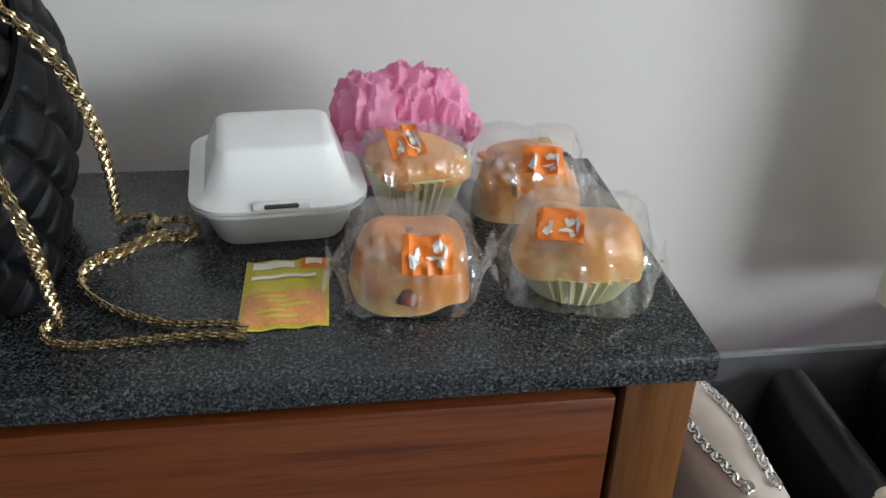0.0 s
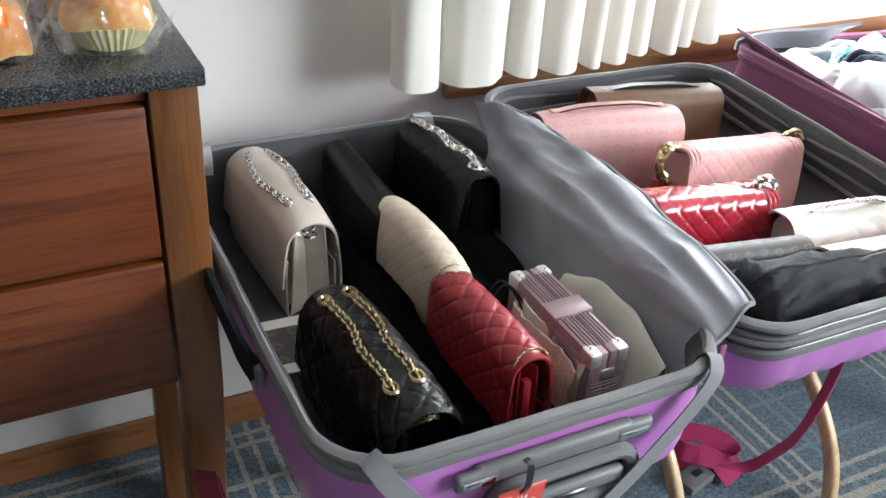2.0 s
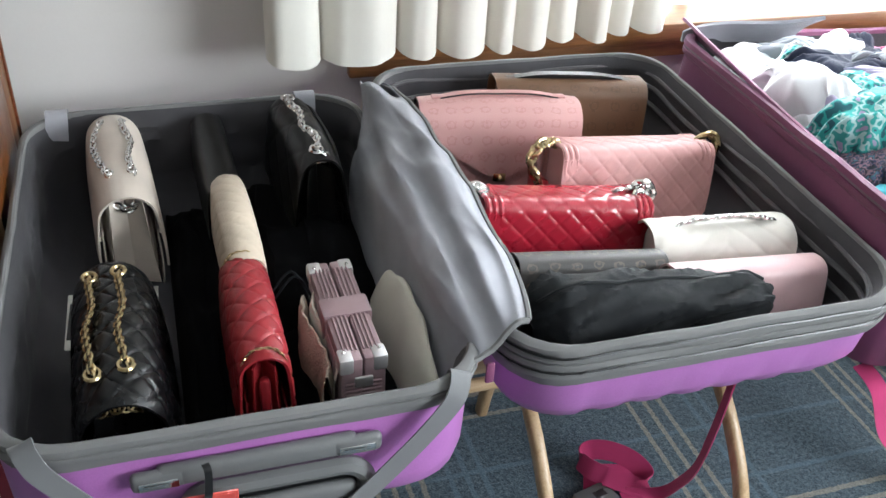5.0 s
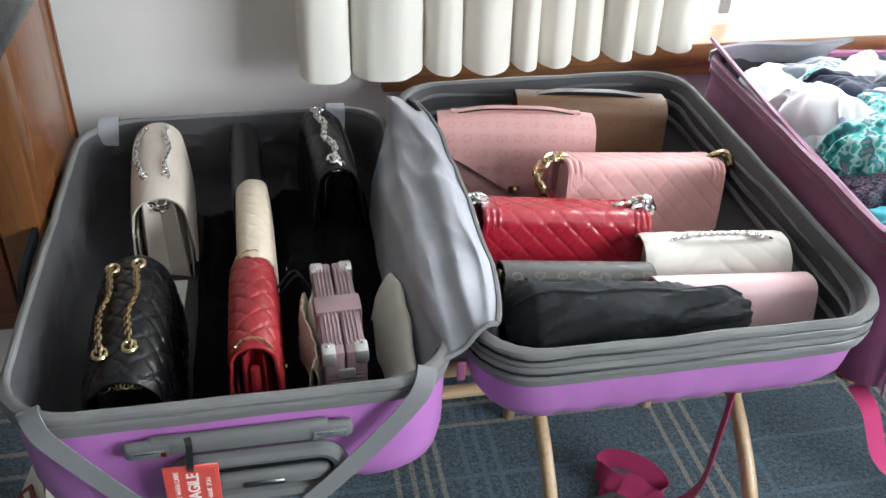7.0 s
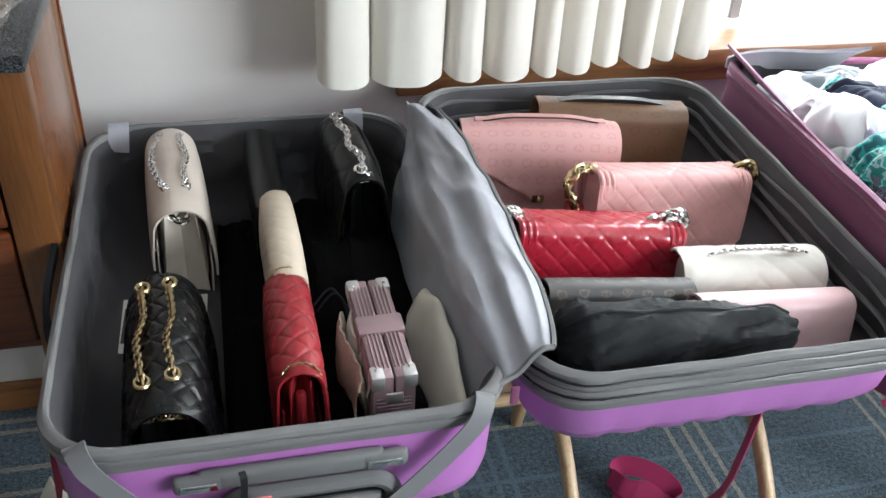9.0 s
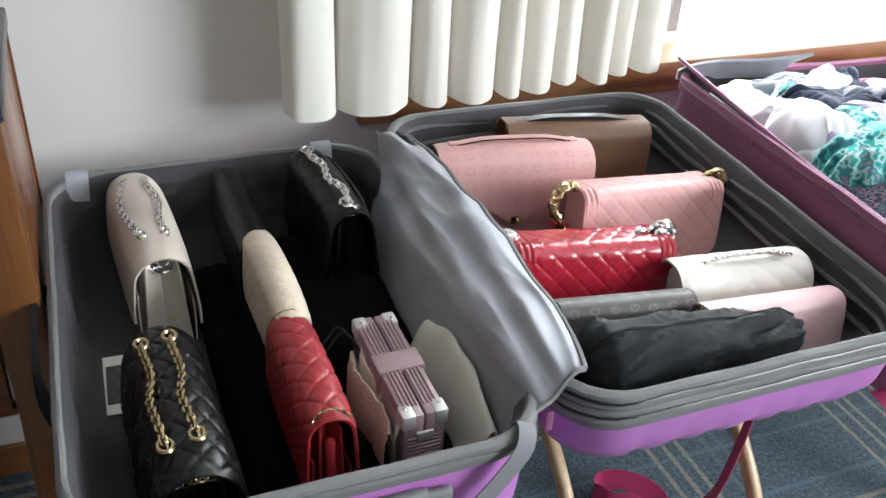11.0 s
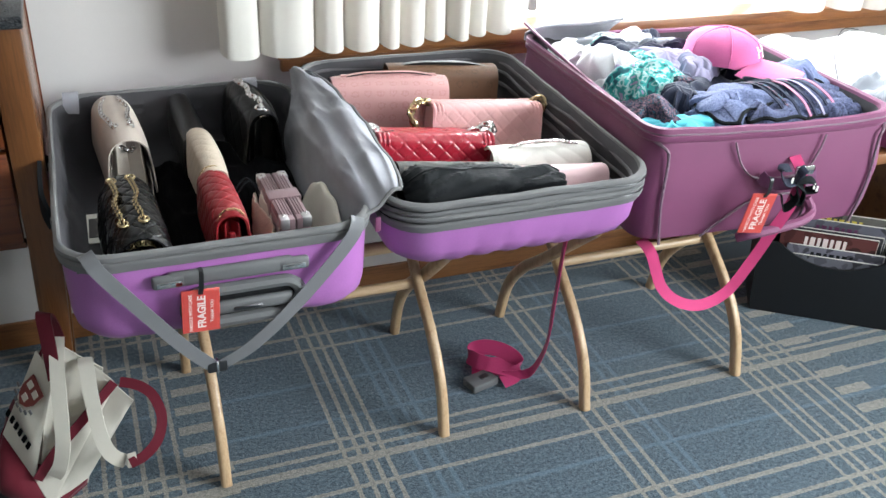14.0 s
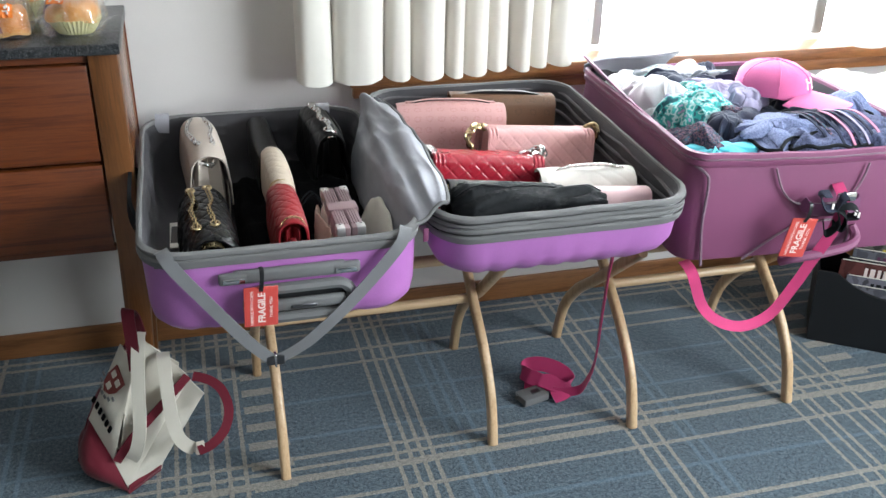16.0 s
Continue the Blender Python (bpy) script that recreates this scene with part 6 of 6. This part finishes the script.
part("tote_floor", sheet(slump(FOOT_L, FOOT_F, FOOT_R, (0.140, 0.560, 0.003), 0.0, 8.0, (0, 0, 0.1)), 10, 8, 0.003), M["maroonstrap"], tt)


def strap_on(pts, w, side, material=M["canvas"], name="carrying_strap", face=None):
    return part(name, band(spline(pts, 9), w, 0.003, side, None, face) if face else band(spline(pts, 9), w, 0.003, side), material, tt)


# straps: one over the top and down the print, one hanging in a loop with maroon lining
strap_on([(0.250, 0.415, 0.270), (0.248, 0.445, 0.335), (0.246, 0.478, 0.372), (0.254, 0.500, 0.350), (0.262, 0.500, 0.30)], 0.026, (1, -0.5, -0.1), M["maroonstrap"])
strap_on([(0.262, 0.470, 0.325), (0.260, 0.440, 0.318), (0.256, 0.412, 0.288), (0.252, 0.392, 0.245), (0.249, 0.376, 0.198), (0.243, 0.366, 0.150), (0.231, 0.366, 0.108), (0.219, 0.374, 0.086)], 0.026, (1, -0.35, -0.25))
strap_on([(0.302, 0.470, 0.270), (0.303, 0.445, 0.272), (0.304, 0.422, 0.250), (0.305, 0.398, 0.216), (0.309, 0.374, 0.164), (0.321, 0.350, 0.134), (0.344, 0.336, 0.121), (0.366, 0.333, 0.123)], 0.026, (1, -0.25, -0.1))
strap_on([(0.353, 0.330, 0.117), (0.381, 0.334, 0.126), (0.408, 0.348, 0.147), (0.420, 0.376, 0.174), (0.412, 0.404, 0.200), (0.396, 0.420, 0.214), (0.376, 0.430, 0.222), (0.356, 0.436, 0.226)], 0.019, None, M["maroonstrap"], face=(-0.1, 0.75, -0.6))
strap_on([(0.190, 0.382, 0.080), (0.228, 0.388, 0.130), (0.280, 0.404, 0.176), (0.322, 0.420, 0.212), (0.346, 0.430, 0.232)], 0.018, (-0.5, 0.1, 0.7), M["maroonstrap"], "seam_band")


def on_front(u, v, out=0.005):
    p, a, b = print_side(u, v), print_side(u + 0.05, v), print_side(u, v + 0.05)
    X = (a - p).normalized()
    n = X.cross((b - p).normalized()).normalized()
    Z = n.cross(X)
    if n.y > 0:
        n = -n
    m = Matrix((X, -n, Z)).transposed().to_4x4()
    if m.determinant() < 0:
        m = Matrix((X, n, Z)).transposed().to_4x4()
    m.translation = p + n * out
    return m


def emblem_at(u, v, roll):
    return on_front(u, v) @ pose(0, 0, 0, 0, roll, 0)


crest = [(-0.024, 0.026), (-0.024, -0.004), (-0.016, -0.020), (0.0, -0.030), (0.016, -0.020), (0.024, -0.004), (0.024, 0.026)]
em = part("shield", skin([[(x, y0, z) for x, z in crest] for y0 in (0.0012, -0.0012)]), M["fadedprint"], tt, "faded red printed shield", emblem_at(0.46, 0.70, 8))
for x, z in ((-0.011, 0.011), (0.011, 0.011), (0.0, -0.012)):
    part("shield_block", rbox(0.014, 0.0048, 0.013, (x, 0, z), 0.0003, 1), M["canvas"], em)
for k in range(7):
    a = radians(205 + 130 * k / 6)
    part("garland_leaf", rbox(0.010, 0.003, 0.006, (0.034 * math.cos(a), 0, 0.036 * math.sin(a)), 0.001, 1), M["gband"], em)
for k in range(6):
    part("letter_bar", rbox(0.0085, 0.003, 0.019, (-0.038 + 0.0145 * k, 0, -0.004), 0.0003, 1), M["blackfelt"], tt, "", emblem_at(0.50, 0.36, 6))

# ---- on the chest of drawers ----
TZ = DZ + 0.0004
# hinged foam food box
fb = thing("foam_food_box", pose(0.005, 0.757, TZ, 0, 0, 4), "closed white foam takeaway box with a tab slot", "food box")


def fring(w, d, z, r=0.018, cy=0.0):
    return [(x, y + cy, z) for x, y in rrect(w, d, r, 5)]


part("tray", skin([fring(0.094, 0.114, 0.0, 0.016), fring(0.098, 0.118, 0.002, 0.018), fring(0.120, 0.143, 0.031, 0.024), fring(0.135, 0.156, 0.0325, 0.032), fring(0.136, 0.157, 0.0355, 0.032), fring(0.118, 0.140, 0.0355, 0.024), fring(0.096, 0.116, 0.004, 0.016)]), M["foam"], fb)
lid = part("lid", skin([fring(0.136, 0.157, 0.0365, 0.032), fring(0.1365, 0.1575, 0.0390, 0.032), fring(0.130, 0.150, 0.0408, 0.030), fring(0.112, 0.130, 0.0430, 0.020), fring(0.092, 0.084, 0.0655, 0.012, 0.010), fring(0.088, 0.080, 0.0672, 0.012, 0.010), fring(0.076, 0.068, 0.0676, 0.010, 0.010)]), M["foam"], fb)
part("tab", rbox(0.044, 0.010, 0.007, (0, -0.0755, 0.0405), 0.003, 2), M["foam"], lid)
# dark block on the tab, coloured for the shade inside its slot
part("tab_slot", rbox(0.026, 0.004, 0.0032, (0, -0.0793, 0.0420), 0.0014, 2), M["mono"], lid, "dark strip for the shade in the slot")

# sachet
pk = thing("drink_sachet", pose(0.012, 0.623, TZ, 0, 0, 3), "yellow and orange drink powder sachet lying flat", "sachet")


def sachet(x0, x1, y0, y1, lift):
    def at(u, v):
        x, y = x0 + (x1 - x0) * u, y0 + (y1 - y0) * v
        e = max(0.0, (1 - (x / 0.031) ** 4) * (1 - (y / 0.045) ** 4))
        return Vector((x + 0.004 * y / 0.045, y, 0.0018 + lift + 0.003 * e + 0.0007 * math.sin(x * 260 + y * 90)))
    return at


part("pouch", sheet(sachet(-0.0305, 0.0305, -0.0445, 0.0445, 0), 16, 22, 0.0012), M["yellow"], pk)
part("orange_panel", sheet(sachet(-0.0285, 0.0285, -0.0425, -0.004, 0.0009), 12, 10, 0.0003), M["peach"], pk)
part("orange_block", sheet(sachet(0.0095, 0.0295, 0.027, 0.0435, 0.0010), 6, 6, 0.0003), M["orange"], pk)
for x, y, w, hgt in ((-0.010, 0.0325, 0.030, 0.010), (-0.002, 0.015, 0.046, 0.004), (0.019, 0.0355, 0.012, 0.009)):
    part("print_bar", sheet(sachet(x - w / 2, x + w / 2, y - hgt / 2, y + hgt / 2, 0.0015), 6, 4, 0.0003), M["offwhite"], pk)
for k in range(5):
    part("print_bar", sheet(sachet(-0.02 + 0.008 * (k % 3), 0.0 + 0.009 * (k % 3), -0.012 - 0.006 * k, -0.009 - 0.006 * k, 0.0013), 6, 3, 0.0003), M["yellow"], pk)


def pack(cx, cy, w, d, hgt, turn, kind, seed, label, sticker, lean=0, cup=0.62):
    """A bun in a crinkled clear bag with a printed orange square on it."""
    ob = thing("packed_bun", pose(cx, cy, TZ, lean, 0, turn), label, "bread bun", "packed buns")
    rnd = random.Random(seed)
    hb = hgt * 0.92

    def dome(u, v, k=1.0, z0=0.003, cup=False):
        a = 2 * math.pi * u
        t = v * math.pi * 0.5
        r = math.cos(t) ** 0.42
        sx = lambda c: math.copysign(abs(c) ** 0.82, c)
        x, y = k * w * 0.50 * r * sx(math.cos(a)), k * d * 0.46 * r * sx(math.sin(a))
        p = Vector((x, y, z0 + (hb - z0) * math.sin(t) ** 0.9))
        return p + noise.noise_vector(p * 28 + Vector((seed, 0, 0))) * 0.0065

    if kind == "cup":
        lo = []
        n = 72
        for z, k in ((0.002, 0.66), (0.004, 0.70), (hb * cup, 1.0), (hb * (cup + 0.04), 1.02)):
            lo.append([(k * w * 0.50 * (1 + 0.035 * (1 if i % 2 else -1)) * math.cos(2 * math.pi * i / n), k * d * 0.47 * (1 + 0.035 * (1 if i % 2 else -1)) * math.sin(2 * math.pi * i / n), z) for i in range(n)])
        part("paper_cup", skin(lo), M["paper"], ob, "pleated pale yellow paper cup")
        bm = sheet(lambda u, v: dome(u, v, 1.0, hb * (cup - 0.02)), 40, 14)
    else:
        bm = sheet(lambda u, v: dome(u, v), 44, 16)
    bmesh.ops.remove_doubles(bm, verts=bm.verts, dist=0.0003)
    part("bun", bm, M["crusty"] if kind != "cup" else M["glazed"], ob)
    if kind == "sausage":
        s = spline([(-0.004, -d * 0.475, 0.012), (0, -d * 0.30, 0.028), (0.0, 0.0, hb * 0.8), (0.004, d * 0.3, 0.03)], 6)
        part("sausage", tube(s, 0.010, 10, taper=lambda t: 0.75 + 0.25 * math.sin(math.pi * t)), M["sausage"], ob)
    if kind == "topped":
        for k in range(9):
            p = dome(rnd.random(), 0.35 + 0.5 * rnd.random())
            c = bmesh.new()
            bmesh.ops.create_icosphere(c, subdivisions=1, radius=0.006)
            bmesh.ops.scale(c, vec=(1.3, 1, 0.5), verts=c.verts)
            part("crumb", c, (M["peach"], M["sponge"], M["mono"])[k % 3], ob, m=pose(p.x, p.y, p.z, 20 * k, 13 * k, 0))

    # bag: a pinched pillow, flat at its two sealed ends
    def film(u, v):
        a = 2 * math.pi * u
        t = 2 * v - 1
        L = w * 0.525
        k = max(0.0, 1 - abs(t) ** 6) ** 0.5
        rz, ry = 0.5 * hgt * (0.10 + 0.96 * k), d * 0.48 * (0.88 + 0.14 * k)
        sq = lambda c: math.copysign(abs(c) ** 0.55, c)
        p = Vector((L * t, ry * sq(math.cos(a)), hgt * 0.5 * (0.8 + 0.22 * k) + rz * sq(math.sin(a))))
        cr = 1 - 2.2 * abs(noise.noise(Vector((p.x * 60, p.y * 30, p.z * 22)) + Vector((seed * 3, 0, 0))))
        cr2 = 1 - 2.2 * abs(noise.noise(p * 95 + Vector((0, seed, 0))))
        p += Vector((0.3 * t, 0.8 * math.cos(a), 1.0 * math.sin(a))) * (0.0046 * cr + 0.0026 * cr2)
        p.z = max(p.z, 0.0012)
        return p

    bm = sheet(film, 64, 56)
    part("bag", bm, M["film"], ob, "crinkled clear plastic bag")
    su, sv, sw, sh = sticker

    def stick(u0, u1, v0, v1, off):
        def at(u, v):
            p = film(su + (u0 + (u1 - u0) * u) * sw, sv + (v0 + (v1 - v0) * v) * sh)
            c = film(su, sv)
            q = film(su + 0.02, sv), film(su, sv + 0.02)
            n = (q[0] - c).cross(q[1] - c).normalized()
            n = n if n.z > 0 or n.y < -0.5 else -n
            return p + n * off
        return at

    part("printed_square", sheet(stick(-0.5, 0.5, -0.5, 0.5, 0.0016), 14, 14, 0.0003), M["orange"], ob, "orange printed square")
    flat = stick(0.0, 1.0, 0.0, 1.0, 0.0024)
    for uc, vc, ru, rv in ((0.20, -0.26, 0.17, 0.10), (0.02, -0.20, 0.16, 0.05), (-0.16, 0.20, 0.15, 0.10), (0.14, 0.14, 0.05, 0.16), (0.28, 0.26, 0.10, 0.06), (-0.05, 0.36, 0.22, 0.035)):
        def blot(u, v):
            a = 2 * math.pi * u
            r = v * (1 + 0.7 * noise.noise(Vector((2 * math.cos(a) + uc * 9, 2 * math.sin(a), seed))))
            return flat(uc + ru * r * math.cos(a), vc + rv * r * math.sin(a))
        part("print_shape", sheet(blot, 18, 4, 0.0003), M["offwhite"], ob)
    for s in (-1, 1):
        fin = sheet(lambda u, v: film(u, 0.5 + s * 0.499).lerp(Vector((s * (w * 0.56 + 0.012), d * 0.52 * (1 - 2 * abs(u - 0.5)) * 2 - d * 0.52, hgt * 0.42)), v) + noise.noise_vector(Vector((u * 9, v * 3, seed))) * 0.003 * v, 30, 4)
        part("sealed_end", fin, M["film"], ob, "crimped end of the bag")
    return ob


pack(0.100, 0.618, 0.086, 0.078, 0.058, -4, "sausage", 3, "sausage bun in a clear bag with an orange print", (0.405, 0.60, 0.15, 0.36))
pack(0.220, 0.612, 0.094, 0.084, 0.064, -16, "cup", 5, "round sponge bun in a paper cup inside a clear bag", (0.34, 0.34, 0.13, 0.32), 0, 0.46)
pack(0.118, 0.745, 0.084, 0.076, 0.065, 8, "cup", 7, "tall sponge cake in a pleated paper cup inside a clear bag", (0.27, 0.34, 0.10, 0.3), 8, 0.80)
pack(0.212, 0.746, 0.086, 0.080, 0.060, -10, "topped", 9, "savoury topped bun in a clear bag with an orange print", (0.33, 0.60, 0.12, 0.34), 10)

# crumpled pink carrier bag
pb = thing("plastic_carrier_bag", pose(0.112, 0.818, TZ, 0, 0, 8) @ Matrix.Diagonal((1.0, 1.0, 0.90, 1.0)), "crumpled thin pink plastic carrier bag", "plastic bag")


def crumple(cx, cy, cz, rx, ry, rz, seed):
    """A billow of thin film: a blob creased by ridges that run upwards."""
    def at(u, v):
        a, t = 2 * math.pi * u, math.pi * (v - 0.5)
        p = Vector((math.cos(t) * math.cos(a), math.cos(t) * math.sin(a), math.sin(t)))
        q = Vector((p.x * 2.5, p.y * 2.5, p.z * 0.55)) + Vector((seed, 0, seed))
        q += noise.noise_vector(q * 0.5) * 0.45
        k = 1 + 0.30 * (1 - 2.4 * abs(noise.noise(q))) + 0.10 * (1 - 2 * abs(noise.noise(q * 2.4))) + 0.16 * max(0.0, p.z) * noise.noise(q * 1.3)
        o = Vector((cx + rx * k * p.x, cy + ry * k * p.y, cz + rz * k * p.z))
        o.z = max(o.z, 0.002)
        return o
    return at


for name, args in (("bag_base", (-0.008, -0.012, 0.030, 0.050, 0.030, 0.032, 1.0)), ("bag_top", (-0.026, 0.0, 0.070, 0.027, 0.026, 0.030, 2.3)),
                   ("bag_top", (0.008, 0.002, 0.074, 0.026, 0.026, 0.030, 4.1)), ("bag_top", (0.034, 0.002, 0.064, 0.022, 0.024, 0.032, 6.2)), ("bag_ear", (0.058, -0.008, 0.050, 0.012, 0.014, 0.012, 8.0))):
    bm = sheet(crumple(*args), 80, 44)
    bmesh.ops.remove_doubles(bm, verts=bm.verts, dist=0.0002)
    part(name, bm, M["pinkfilm"], pb)

# black quilted bag with long gold chains
kb = thing("quilted_backpack", pose(-0.282, 0.690, TZ, 0, 0, 6), "slouchy black quilted leather bag with heavy gold chains", "handbag")


def slouch(u, v):
    a = 2 * math.pi * u
    w = 0.125 + 0.020 * math.sin(math.pi * v) - 0.045 * max(0, v - 0.45)
    dd = 0.115 + 0.012 * math.sin(math.pi * v) - 0.06 * max(0, v - 0.35)
    sq = lambda c: math.copysign(abs(c) ** 0.65, c)
    x, y, z = w * sq(math.cos(a)), dd * sq(math.sin(a)), 0.002 + 0.27 * v
    s = a * 0.118
    q = quilt(s, 0.27 * v, 0.0371, 0.5)
    p = Vector((x, y, z)) + Vector((math.cos(a), math.sin(a), 0)) * 0.0065 * q
    return p + noise.noise_vector(p * 9) * 0.012 * min(1, 3 * v)


bm = sheet(slouch, 300, 120)
bmesh.ops.remove_doubles(bm, verts=bm.verts, dist=0.0002)
part("body", bm, M["slack"], kb)
part("bag_floor", skin([[slouch(k / 40, 0.0) for k in range(40)], [slouch(k / 40, 0.0) * 0.98 for k in range(40)]]), M["slack"], kb)
part("bag_top", skin([[slouch(k / 40, 1.0) for k in range(40)], [slouch(k / 40, 1.0) * 0.9 + Vector((0, 0, 0.03)) for k in range(40)]]), M["slack"], kb)
run = spline([slouch(0.74, 0.56) * 1.02, slouch(0.80, 0.44) * 1.03, slouch(0.86, 0.50) * 1.03, slouch(0.93, 0.62) * 1.03, slouch(0.98, 0.80) * 1.03], 8)
part("pocket_edge", tube(run, 0.0035, 6), M["slack"], kb)
part("flap_strap", band(spline([slouch(0.86, 0.70) * 1.03, slouch(0.90, 0.80) * 1.04, slouch(0.95, 0.90) * 1.05, slouch(0.0, 1.0) * 1.05], 8), 0.035, 0.004, (0.3, 0.2, 1)), M["slack"], kb)
ch = thing("gold_chain", pose(0, 0, 0), "long heavy gold chain strap trailing over the granite", "chain")
z = DZ + 0.0045
runs = [
    [(-0.146, 0.630, 1.100), (-0.119, 0.642, 1.057), (-0.108, 0.668, 0.991), (-0.114, 0.708, 0.918), (-0.116, 0.735, z + 0.002), (-0.100, 0.742, z), (-0.090, 0.735, z), (-0.094, 0.722, z)],
    [(-0.142, 0.552, 1.040), (-0.131, 0.556, 0.983), (-0.130, 0.572, 0.926), (-0.134, 0.594, z), (-0.143, 0.589, z), (-0.140, 0.574, z), (-0.118, 0.566, z), (-0.080, 0.568, z), (-0.040, 0.570, z), (-0.014, 0.566, z)],
    [(-0.094, 0.722, z), (-0.076, 0.727, z + 0.004), (-0.058, 0.718, z + 0.003), (-0.063, 0.706, z), (-0.085, 0.700, z + 0.004), (-0.108, 0.688, z), (-0.130, 0.668, z), (-0.130, 0.640, z), (-0.112, 0.614, z), (-0.085, 0.594, z), (-0.055, 0.582, z + 0.001), (-0.030, 0.578, z + 0.003), (-0.013, 0.571, z + 0.003)],
]
for r in runs:
    run = spline(r, 14)
    c = part("chain_run", chain(run, 0.0085, 0.00085, None, 0.8, 8, 4), M["gold"], ch)
    part("chain_core", chain([p + Vector((0.0008, 0.0022, 0.001)) for p in run], 0.0085, 0.00085, None, 0.8, 8, 4), M["gold"], c)
